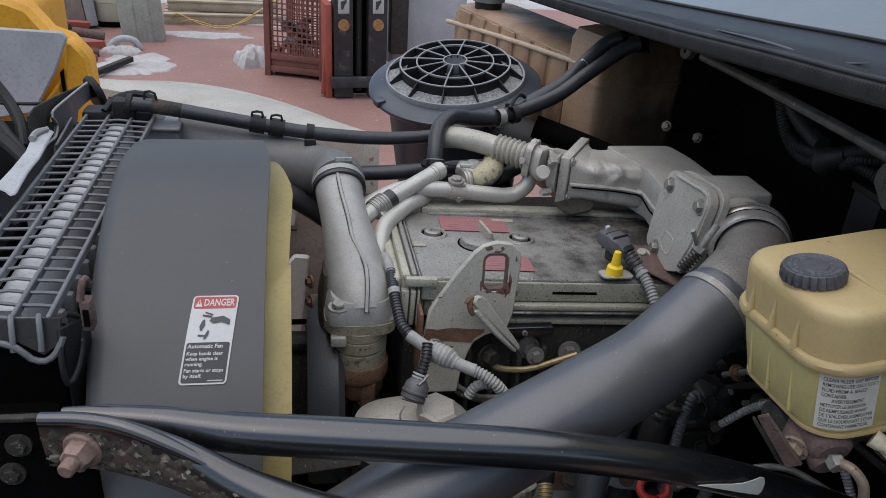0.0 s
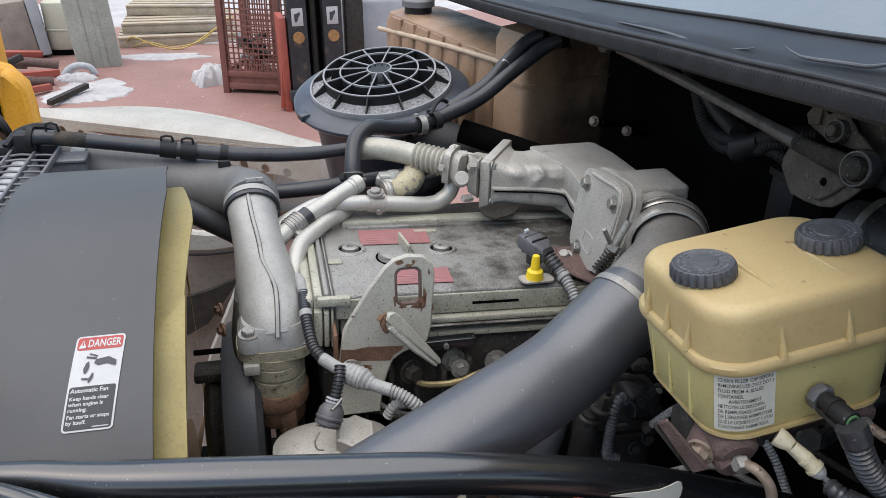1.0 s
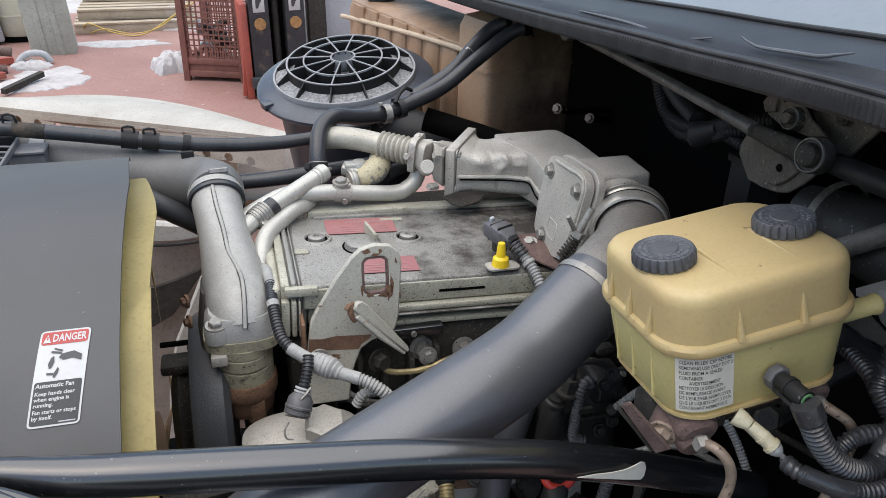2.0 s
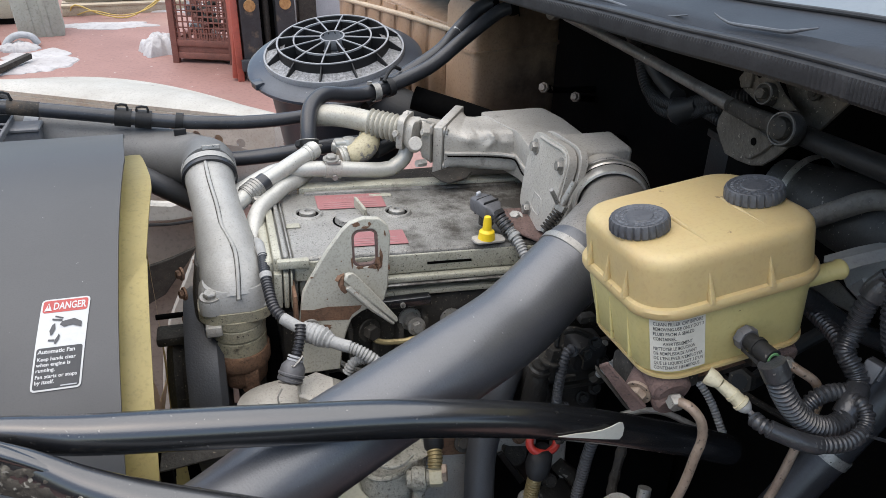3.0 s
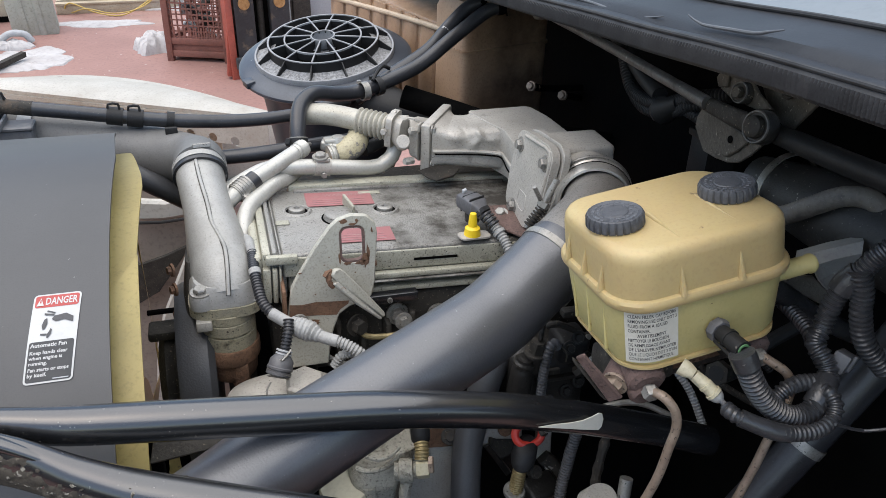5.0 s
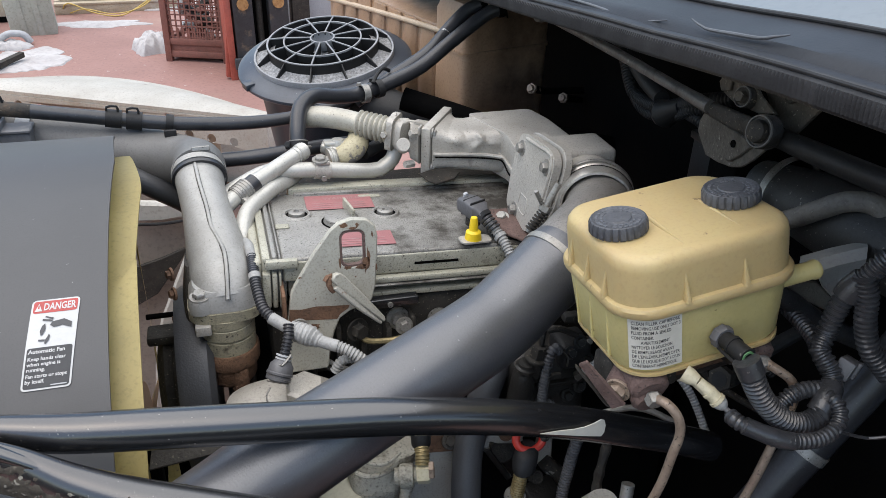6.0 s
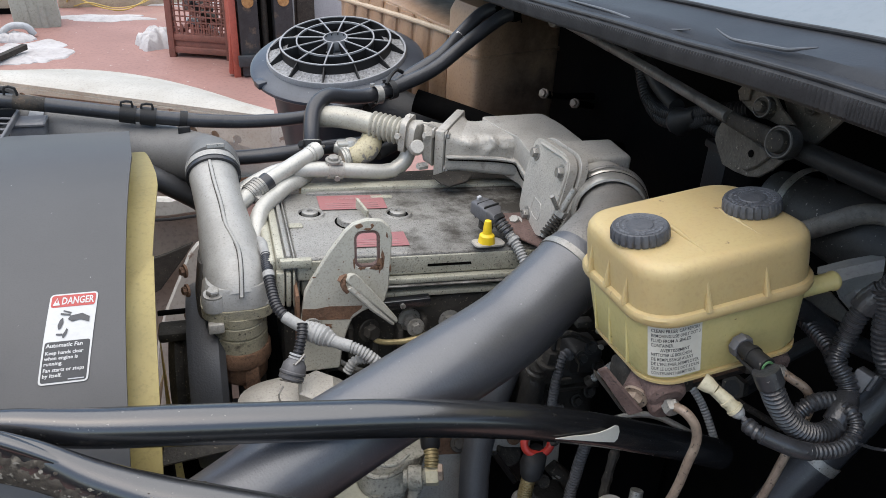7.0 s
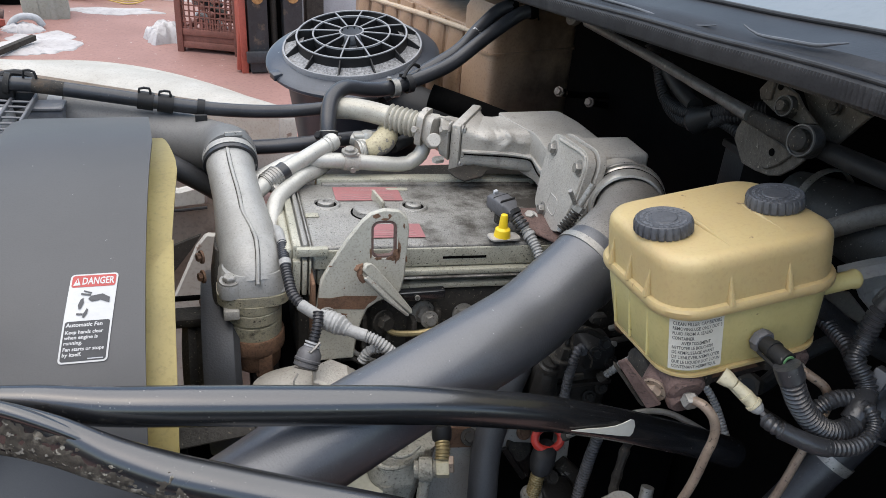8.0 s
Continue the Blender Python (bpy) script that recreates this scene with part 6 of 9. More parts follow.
    part("hose", sweep([(-0.13, 1.215, 1.690), (-0.085, 1.205, 1.668), (-0.038, 1.20, 1.639), (0.025, 1.20, 1.596), (0.07, 1.19, 1.56)], 0.0175, 20, wobble=0.03), M_PIPEDARK, h6)


hoses()


def coolant_tubes():
    t = thing("coolant_tubes", (0.2, 1.12, 1.63), "bundle of silver painted coolant tubes above the valve cover", "coolant tubes")
    part("upper_tube", sweep([(0.07, 1.04, 1.65), (0.109, 1.075, 1.668), (0.16, 1.112, 1.683), (0.212, 1.15, 1.697)], 0.0125, 18), M_TUBE, t)
    part("long_tube", sweep([(0.07, 1.085, 1.652), (0.141, 1.119, 1.674), (0.18, 1.124, 1.674), (0.221, 1.127, 1.671), (0.315, 1.14, 1.656), (0.338, 1.144, 1.660), (0.353, 1.148, 1.670), (0.360, 1.154, 1.685), (0.364, 1.165, 1.70)], 0.0125, 18), M_TUBE, t)
    part("lower_tube", sweep([(0.10, 0.985, 1.628), (0.104, 1.005, 1.642), (0.115, 1.04, 1.652), (0.138, 1.076, 1.656), (0.155, 1.096, 1.660), (0.178, 1.125, 1.657), (0.20, 1.16, 1.655)], 0.0125, 18), M_TUBE, t)
    part("collar", lathe([(0.0128, -0.013), (0.0155, -0.013), (0.0155, 0.013), (0.0128, 0.013)], ax((0.108, 1.074, 1.667), (0.75, 0.55, 0.33)), 20), M_STEEL, t, "steel screw clamp")
    part("black_sleeve", lathe([(0.0127, -0.01), (0.0142, -0.01), (0.0142, 0.01), (0.0127, 0.01)], ax((0.122, 1.085, 1.671), (0.75, 0.55, 0.33)), 20), M_HOSE, t)
    for k in range(5):
        part("band_ridge", lathe([(0.0155, -0.0011), (0.0166, -0.0006), (0.0166, 0.0006), (0.0155, 0.0011)], ax((0.108, 1.074, 1.667), (0.75, 0.55, 0.33)) @ pose(0, 0, -0.010 + 0.005 * k), 20), M_STEEL, t)
    part("pipe_bolt", hexhead((0.155, 1.10, 1.678), (0.3, -0.6, 1), 0.004, 0.004, False), M_GRIME, t)
    part("pipe_bolt", hexhead((0.150, 1.085, 1.664), (0.3, -0.8, 0.6), 0.0045, 0.004, False), M_GRIME, t)
    for k in range(3):
        part("bead", lathe([(0.0126, -0.0014), (0.0137, -0.0008), (0.0137, 0.0008), (0.0126, 0.0014)], ax((0.196 + 0.005 * k, 1.138 + 0.0037 * k, 1.6925 + 0.0013 * k), (0.75, 0.55, 0.2)), 20), M_TUBE, t)
    part("screw", box((-0.014, -0.006, -0.006), (0.014, 0.006, 0.006), 0.002, 1, pose(0.110, 1.060, 1.661, 0, 20, -40)), M_STEEL, t)
    part("bead", lathe([(0.0127, -0.005), (0.0142, -0.005), (0.0142, 0.005), (0.0127, 0.005)], ax((0.205, 1.145, 1.695), (0.75, 0.55, 0.2)), 20), M_TUBE, t)
    part("saddle", lathe([(0.0128, -0.013), (0.0148, -0.013), (0.0148, 0.013), (0.0128, 0.013)], ax((0.234, 1.129, 1.669), (0.985, 0.12, -0.16)), 24), M_CAST, t)
    part("saddle_tab", box((0.222, 1.118, 1.680), (0.247, 1.145, 1.686), 0.002), M_CAST, t)
    part("saddle_bolt", hexhead((0.233, 1.128, 1.686), (0, -0.1, 1), 0.009, 0.007), M_STEEL, t)
    part("small_bolt", hexhead((0.236, 1.115, 1.6605), (0, -1, 0), 0.005, 0.004, False), M_STEEL, t)
    v = thing("coolant_valve", (0.28, 1.17, 1.66), "peeling cream coolant valve with hose clamp", "valve")
    part("body", sweep([(0.267, 1.165, 1.675), (0.278, 1.165, 1.678), (0.291, 1.168, 1.684), (0.301, 1.175, 1.693), (0.303, 1.190, 1.697)], [0.0165, 0.0195, 0.0205, 0.0185, 0.016], 24, 0.004), M_PEEL, v, "peeling cream paint over grey metal")
    part("band_ridges", sweep([(0.250, 1.158, 1.674), (0.260, 1.160, 1.675)], 0.0165, 20, ribs=(0.0012, 0.0046)), M_TUBE, v, "ridged clamp band")
    part("grey_block", box((-0.016, -0.010, -0.009), (0.016, 0.010, 0.009), 0.004, 3, pose(*(0.2570, 1.1750, 1.6860), 15, 10, -25)), M_TUBE, v)
    part("stem", lathe([(0, 0), (0.011, 0), (0.012, 0.02), (0.009, 0.026), (0, 0.026)], pose(0.268, 1.175, 1.675), 16), M_TUBE, v)
    part("lever", box((0.245, 1.165, 1.692), (0.285, 1.185, 1.699), 0.003), M_TUBE, v)
    part("outlet", sweep([(0.31, 1.17, 1.675), (0.34, 1.19, 1.68), (0.37, 1.22, 1.68)], 0.011, 14), M_DARKPL, v)
    clamp((0.262, 1.165, 1.672), (0.98, 0.05, 0.05), 0.014, 0.01, parent=v)
    e = thing("bellows_pipe", (0.3, 1.18, 1.69), "cream exhaust return pipe with a bellows joint", "pipe")
    part("pipe", sweep([(0.2215, 1.222, 1.7255), (0.236, 1.214, 1.7275), (0.252, 1.206, 1.729), (0.278, 1.195, 1.727), (0.306, 1.180, 1.723)], 0.0176, 24, 0.005), M_CREAM, e)
    a, z = Vector((0.303, 1.182, 1.723)), Vector((0.351, 1.152, 1.718))
    d = (z - a).normalized()
    part("bellows", lathe([(0.016, 0.0)] + [q for k in range(7) for q in ((0.0185, (k + 0.05) / 7), (0.0215, (k + 0.22) / 7), (0.0228, (k + 0.45) / 7), (0.0215, (k + 0.68) / 7), (0.0185, (k + 0.86) / 7))] + [(0.016, 1.0)], ax(a, d) @ Matrix.Diagonal((1, 1, (z - a).length, 1)), 36), M_CREAM, e, "ribbed bellows joint")
    side = d.cross(Vector((0, 0, 1))).normalized()
    top = side.cross(d)
    part("small_flange", loft([(z + d * q, side * 0.026, top * 0.0275, 5) for q in (0.0, 0.002, 0.008, 0.010)], 32), M_CAST, e)
    q1, q2 = Vector((0.3700, 1.1350, 1.7150)), Vector((0.4060, 1.1400, 1.6980))
    part("adapter", smooth_loft([(z + d * 0.009, side * 0.020, top * 0.021, 3), (q1, side * 0.024, top * 0.025, 4), ((q1 + q2) / 2, Vector((0.5, 0.86, 0)) * 0.030, Vector((0, 0, 0.028)), 4), (q2, Vector((0.55, 0.835, 0)) * 0.036, Vector((0, 0, 0.029)), 5)], 4, 32), M_CAST, e)
    part("adapter_rib", sweep([q1 + top * 0.022 - d * 0.01, (q1 + q2) / 2 + top * 0.027, q2 + top * 0.024], 0.004, 8), M_CAST, e)
    part("boss", lathe([(0, 0.014), (0.0098, 0.014), (0.0112, 0.012), (0.0112, -0.014), (0, -0.014)], ax((0.3590, 1.0950, 1.7130), (-0.15, -0.85, 0.45)), 24), M_CAST, e)
    part("bolt", hexhead((0.3840, 1.1090, 1.7260), (-0.9, -0.3, 0.2), 0.006, 0.013, False), M_CAST, e)
    part("bolt", hexhead((0.3780, 1.1020, 1.6790), (-0.9, -0.4, 0.1), 0.0062, 0.018, False), M_CAST, e)
    part("flange_screw", hexhead((0.3360, 1.1280, 1.7210), (-0.4, -0.8, 0.2), 0.0055, 0.008, False), M_CAST, e)
    part("flange_screw", hexhead((0.3580, 1.1500, 1.7410), (-0.4, -0.3, 0.8), 0.0055, 0.006, False), M_CAST, e)
    part("shelf", slab([(0.386, 1.100, 1.662), (0.417, 1.110, 1.665), (0.456, 1.100, 1.659), (0.442, 1.085, 1.655), (0.409, 1.070, 1.655), (0.396, 1.080, 1.658)], 0.004, 0.001), M_GRIME, e, "grimy casting shelf")


coolant_tubes()


def surge_tank():
    t = thing("surge_tank", (0.57, 1.47, 1.45), "browned translucent plastic surge tank with ribbed side", "coolant tank", turn=(0, 0, 16))

    def block(x0, x1, y0, y1, z0, z1, q=9):
        c, u, v = ((x0 + x1) / 2, (y0 + y1) / 2), (x1 - x0) / 2, (y1 - y0) / 2
        return loft([((*c, z), (u - e, 0, 0), (0, v - e, 0), q) for z, e in ((z0, 0.02), (z0 + 0.02, 0), (z1 - 0.03, 0.0), (z1 - 0.008, 0.008), (z1, 0.03))], 56)
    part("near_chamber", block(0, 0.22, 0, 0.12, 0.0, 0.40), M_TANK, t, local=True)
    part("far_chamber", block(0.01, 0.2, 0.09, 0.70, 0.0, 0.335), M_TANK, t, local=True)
    for k in range(7):
        y = 0.155 + 0.075 * k
        part("rib", loft([((0.01, y, z), (w, 0, 0), (0, 0.03, 0), 2.2) for z, w in ((0.02, 0.004), (0.05, 0.014), (0.26, 0.014), (0.325, 0.004))], 16), M_TANK, t, local=True)
    part("weld_seam", loft([((0.11, 0.06, z), (0.113, 0, 0), (0, 0.063, 0), 9) for z in (0.292, 0.298)], 56), M_TANK, t, local=True)
    part("weld_seam", sweep([(0.004, 0.075, 0.325), (0.004, 0.3, 0.312), (0.004, 0.5, 0.298), (0.004, 0.70, 0.282)], 0.006, 10, 0.03), M_TANKSEAM, t, "pale weld seam", local=True)
    n = part("neck", lathe([(0, 0), (0.035, 0), (0.035, 0.03), (0, 0.03)], pose(0.07, 0.60, 0.325), 24), M_DARKPL, t, local=True)
    part("cap", lathe([(0, 0.02), (0.035, 0.02), (0.042, 0.014), (0.042, 0.0), (0, 0)], pose(0.07, 0.60, 0.352), 28), M_GUARD, n, "grey filler cap", local=True)


surge_tank()


# ---- brake reservoir and the parts below it ----
RES_POSE = pose(0.505, 0.5318, 1.7325, -4.5, -8.4, 1.2)


def rounded_body(rows, n=12):
    """A body through level rounded rectangles: height, half width, half depth, corner radius."""
    bm = bmesh.new()
    rings = [[bm.verts.new((x, y, z)) for x, y in rounded(-w, -d, w, d, r, n)] for z, w, d, r in rows]
    for a, b in zip(rings, rings[1:]):
        for k in range(len(a)):
            j = (k + 1) % len(a)
            bm.faces.new((a[k], a[j], b[j], b[k]))
    bm.faces.new(rings[0][::-1])
    bm.faces.new(rings[-1])
    return bm


def cap_body(m, seg=120):
    bm = bmesh.new()
    rows = []
    for rad, h, g in ((0.0255, 0.0, 0.3), (0.0270, 0.0015, 1), (0.0268, 0.0090, 1), (0.0253, 0.0121, 0.6), (0.0240, 0.0127, 0), (0.0225, 0.0118, 0), (0.0125, 0.0118, 0), (0.0115, 0.0127, 0), (0.004, 0.0129, 0)):
        row = []
        for k in range(seg):
            cut = g * (0.0013 if k % 5 == 0 else 0.0)
            a = 2 * math.pi * k / seg
            row.append(bm.verts.new(m @ Vector(((rad - cut) * math.cos(a), (rad - cut) * math.sin(a), h))))
        rows.append(row)
    for p, q in zip(rows, rows[1:]):
        for k in range(seg):
            bm.faces.new((p[k], p[(k + 1) % seg], q[(k + 1) % seg], q[k]))
    bm.faces.new(rows[-1])
    bm.faces.new(rows[0][::-1])
    return bm


def reservoir():
    r = thing("brake_fluid_reservoir", (0, 0, 0), "yellowed plastic brake fluid reservoir with two black caps", "fluid reservoir")
    r.matrix_world = RES_POSE
    part("lower_shell", rounded_body([(-0.004, 0.074, 0.058, 0.028), (-0.001, 0.081, 0.065, 0.032), (0.004, 0.084, 0.0675, 0.033), (0.064, 0.0875, 0.0735, 0.034)]), M_RESLOW, r, "greenish lower half holding fluid", local=True)
    part("upper_shell", rounded_body([(0.072, 0.0875, 0.0745, 0.034), (0.106, 0.0870, 0.0740, 0.034), (0.1125, 0.0860, 0.0730, 0.0335), (0.1165, 0.0835, 0.0705, 0.032), (0.1187, 0.0795, 0.0665, 0.03), (0.1192, 0.0745, 0.0615, 0.028)]), M_RES, r, local=True)
    part("weld_rim", rounded_body([(0.062, 0.0885, 0.0745, 0.035), (0.0635, 0.0915, 0.0785, 0.038), (0.066, 0.0925, 0.0795, 0.0385), (0.0705, 0.0925, 0.0795, 0.0385), (0.073, 0.0912, 0.078, 0.038), (0.074, 0.088, 0.075, 0.035)]), M_RES, r, local=True)
    part("base_flange", rounded_body([(-0.004, 0.080, 0.066, 0.03), (-0.004, 0.083, 0.0695, 0.033), (-0.001, 0.083, 0.0695, 0.033), (-0.001, 0.080, 0.066, 0.03)]), M_RES, r, local=True)
    for x, y, a in ((-0.032, -0.0735, 0), (0.026, -0.0735, 0), (-0.0865, -0.034, -90), (-0.0865, 0.001, -90), (-0.0865, 0.036, -90), (0.0865, 0.0, 90), (0.03, 0.0735, 180), (-0.03, 0.0735, 180)):
        m = pose(x, y, 0, 0, 0, a)
        part("gusset", loft([(m @ Vector((0, -dy / 2 + 0.001, zz)), m.to_3x3() @ Vector((wx, 0, 0)), m.to_3x3() @ Vector((0, dy / 2, 0)), 3) for zz, wx, dy in ((0.0725, 0.0034, 0.0085), (0.076, 0.0030, 0.0075), (0.101, 0.0006, 0.0014))], 12), M_RES, r, local=True)
    for y in (-0.03, 0.005, 0.035):
        part("side_rib", box((-0.0872, y - 0.0012, 0.004), (-0.0835, y + 0.0012, 0.062), 0.0008, 1), M_RESLOW, r, local=True)
    for x, h, w in ((-0.0245, 0.0030, 0.0034), (0.034, 0.0014, 0.003)):
        part("top_ridge", loft([((x, y, 0.1178), (w * k, 0, 0), (0, 0, 0.0014 + h * k), 2) for y, k in ((0.012, 0.5), (0.0, 0.9), (-0.02, 0.8), (-0.04, 0.4), (-0.058, 0.08))], 14), M_RES, r, local=True)
    for x, y, turn in ((-0.0590, -0.0056, 20), (0.0585, -0.0035, 75)):
        cm = pose(x, y, 0.1175, 0, 0, turn)
        part("neck", lathe([(0.020, 0.0), (0.0255, 0.0), (0.0255, 0.003), (0.02, 0.003)], cm, 40), M_RES, r, local=True)
        cm = pose(x, y, 0.1195, 0, 0, turn)
        cap = part("cap", cap_body(cm), M_CAP, r, "black knurled screw cap with faint raised print", local=True)
        for k in range(26):
            if k % 9 == 8:
                continue
            part("raised_mark", box((-0.0019, 0.0182, 0.0115), (0.0019, 0.0212, 0.0123), 0.0003, 1, cm @ pose(0, 0, 0, 0, 0, 13.85 * k + (k % 3))), M_CAPMARK, cap, local=True)
        for k in range(18):
            if k % 6 == 5:
                continue
            part("raised_mark", box((-0.0018, 0.0140, 0.0115), (0.0018, 0.0163, 0.0123), 0.0003, 1, cm @ pose(0, 0, 0, 0, 0, 20 * k + 4)), M_CAPMARK, cap, local=True)
        part("raised_crest", loft([((px, 0.0015 * math.sin(px * 300), 0.0127), (0, 0.0028 * k, 0), (0, 0, 0.0011 * k), 2) for px, k in ((-0.009, 0.2), (-0.006, 0.8), (0.0, 1.0), (0.006, 0.7), (0.009, 0.15))], 10), M_CAPMARK, cap, local=True)

    def spot(x, y, z=0.0):
        f = y / 0.064
        w, d, rad = 0.084 + 0.0035 * f, 0.0675 + 0.006 * f, 0.033 + 0.001 * f
        arc, first = 0.0258, radians(217)
        lift = 0.0007 + z
        if x < arc:
            a = first + x / rad
            return Vector((-w + rad + (rad + lift) * math.cos(a), -d + rad + (rad + lift) * math.sin(a), 0.004 + y))
        return Vector((-w + rad + rad * math.cos(first + arc / rad) + x - arc, -d - lift, 0.004 + y))
    lab = part("label", patch(0, 0, 0.049, 0.062, spot, 0.0004, 0.001, 8), M_PAPER, r, "worn white paper label with printed warning", local=True)
    lines = [("WARNING", 0.0565, 0.020, 0.012), ("CLEAN FILLER CAP BEFORE", 0.0512, 0.0435, 0.003), ("REMOVING.USE ONLY DOT 3", 0.0458, 0.044, 0.003), ("FLUID FROM A SEALED", 0.0404, 0.035, 0.003), ("CONTAINER.", 0.0350, 0.019, 0.003),
             ("AVERTISSEMENT", 0.0296, 0.026, 0.011), ("NETTOYER LE BOUCHON", 0.0242, 0.036, 0.003), ("DE REMPLISSAGE AVANT", 0.0188, 0.038, 0.003), ("DE L'ENLEVER.N'EMPLOYER", 0.0134, 0.0435, 0.003), ("QUE LE LIQUIDE DOT 3 D'UN", 0.0080, 0.044, 0.003), ("CONTENANT HERMETIQUE.", 0.0026, 0.041, 0.003)]
    for body, y, w, x0 in lines:
        lettering(body, 0.0052, lambda x, y2, y=y, x0=x0: spot(x + x0, y2 + y, 0.0006), w, material=M_INK, parent=lab, bold=0.010)
    part("side_port", lathe([(0.0075, 0.0), (0.0085, 0.0), (0.0098, -0.002), (0.0098, -0.005), (0.0088, -0.007), (0.0092, -0.045), (0.003, -0.045), (0.003, -0.002), (0.0075, 0.0)], ax((0.122, -0.05, 0.049), (1, 0, -0.02)), 24), M_RESLOW, r, "yellowed hose port", local=True)


reservoir()


def level_sensor():
    def at(*p):
        return RES_POSE @ (Vector(p) + Vector((0.0045, 0, 0.0)))
    s = thing("level_sensor", at(0, -0.08, 0.0245), "grey plug sensor with a green seal on the reservoir side", "sensor")
    a, z = at(-0.001, -0.068, 0.0250), at(0.001, -0.111, 0.0235)
    d = (z - a).normalized()
    part("flange", lathe([(0, 0.006), (0.0102, 0.006), (0.0115, 0.004), (0.0115, -0.002), (0, -0.002)], ax(at(-0.001, -0.075, 0.025), d), 8), M_PLUG, s)
    part("body", sweep([at(-0.001, -0.078, 0.025), at(0, -0.1, 0.024), z], [0.0078, 0.0084, 0.0084], 16), M_DARKPL, s)
    part("latch", sweep([at(-0.002, -0.083, 0.0162), at(-0.002, -0.104, 0.0155), at(-0.004, -0.107, 0.0155), at(-0.008, -0.107, 0.0175), at(-0.0092, -0.104, 0.0185), at(-0.0092, -0.083, 0.0195)], 0.0016, 7, 0.003), M_DARKPL, s)
    part("grip_rib", lathe([(0.0078, -0.002), (0.0092, -0.002), (0.0092, 0.002), (0.0078, 0.002)], ax(at(0, -0.092, 0.0245), d), 18), M_DARKPL, s)
    part("green_seal", lathe([(0.0042, 0.0), (0.0062, 0.0), (0.0060, 0.0012), (0.0042, 0.0012), (0.0042, 0.0)], ax(z, d), 20), mat("green_seal", (0.10, 0.24, 0.10), None, 0.5, bump=0), s, "green rubber seal")
    for k in range(3):
        part("lead", sweep([z - d * 0.003 + Vector((0.002 * (k - 1), 0, 0)), z + d * 0.006 + Vector((0.003 * (k - 1), 0, -0.004)), Vector((0.503 + 0.003 * (k - 1), 0.413, 1.757))], 0.0014, 7, 0.003), M_HOSE, s)


level_sensor()


def master_cylinder():
    m = thing("brake_master_cylinder", (0, 0, 0), "rust-coated brake master cylinder under the reservoir", "master cylinder")
    m.matrix_world = RES_POSE @ pose(0, 0, -0.036)
    part("body", loft([((x, 0.005, -0.006), (0, w, 0), (0, 0, w), 2.2) for x, w in ((-0.078, 0.018), (-0.074, 0.024), (-0.05, 0.027), (0.07, 0.027), (0.095, 0.026), (0.10, 0.02))], 28), M_GRIME, m, local=True)
    for p, rad in (((0.4500, 0.4665, 1.7035), 0.019), ((0.572, 0.476, 1.7155), 0.0145)):
        face = Vector((-0.05, -0.93, -0.3))
        boss = part("port_boss", lathe([(0, 0.0), (rad * 0.7, 0.0), (rad * 0.96, -0.004), (rad * 1.05, -0.02), (rad * 0.9, -0.06)], ax(p, face), 24), M_RUSTPINK, m)
        part("flare_nut", hexhead(Vector(p) + Vector((0.0005, -0.001, -0.003)), face, 0.0085, 0.010, False), M_STEEL, boss)
    part("boss_lobe", lathe([(0, 0.0), (0.010, 0.0), (0.0135, -0.004), (0.014, -0.03)], ax((0.449, 0.468, 1.688), (-0.05, -0.93, -0.3)), 20), M_RUSTPINK, m)
    for x in (-0.045, 0.05):
        part("saddle", box((x - 0.02, -0.05, 0.0), (x + 0.02, 0.035, 0.0325), 0.005), M_GRIME, m, local=True)
    part("cast_web", box((-0.03, -0.03, -0.01), (0.05, -0.012, 0.03), 0.006), M_RUST, m, local=True)
    part("side_plug", hexhead((-0.083, -0.040, 0.006), (-0.75, -0.65, -0.1), 0.0085, 0.009), M_LINE, m, local=True)
    part("side_boss", lathe([(0, 0.0), (0.012, 0.0), (0.0145, -0.003), (0.016, -0.05)], ax((-0.083, -0.040, 0.006), (-0.75, -0.65, -0.1)), 20), M_RUSTPINK, m, local=True)
    b = thing("master_cylinder_bracket", (0.40, 0.5, 1.69), "rusty flat steel stay below the reservoir", "bracket")
    part("stay", slab([(0.383, 0.49, 1.729), (0.387, 0.482, 1.738), (0.429, 0.472, 1.687), (0.418, 0.478, 1.679)], 0.004), M_RUSTPINK, b)
    part("stay_web", slab([(0.381, 0.496, 1.727), (0.383, 0.49, 1.722), (0.418, 0.482, 1.677), (0.414, 0.490, 1.680)], 0.003), M_GRIME, b)
    w = thing("pressure_switch", (0.49, 0.445, 1.71), "ivory plastic pressure switch plugged under the reservoir", "switch")
    p0, p1, p2, p3, p4 = (Vector(q) for q in [(0.477, 0.462, 1.725), (0.486, 0.452, 1.721), (0.494, 0.445, 1.714), (0.502, 0.437, 1.706), (0.506, 0.433, 1.7015)])
    d = (p3 - p1).normalized()
    part("nose", sweep([p0, (p0 + p1) / 2, p1], [0.0086, 0.0078, 0.0054], 16, 0.004), M_IVORY, w)
    part("body", sweep([p1, (p1 + p2) / 2, p2, p3], [0.0052, 0.0058, 0.0064, 0.0068], 16, 0.004), M_IVORY, w)
    for k, r in ((0.55, 0.0070), (0.92, 0.0080)):
        part("collar", lathe([(0.005, -0.0020), (r, -0.0015), (r, 0.0015), (0.005, 0.0020)], ax(p1.lerp(p3, k), d), 20), M_IVORY, w)
    part("tip", sweep([p3, (p3 + p4) / 2, p4], [0.0072, 0.0064, 0.0040], 14), M_TAPE, w, "grey crimped tip")
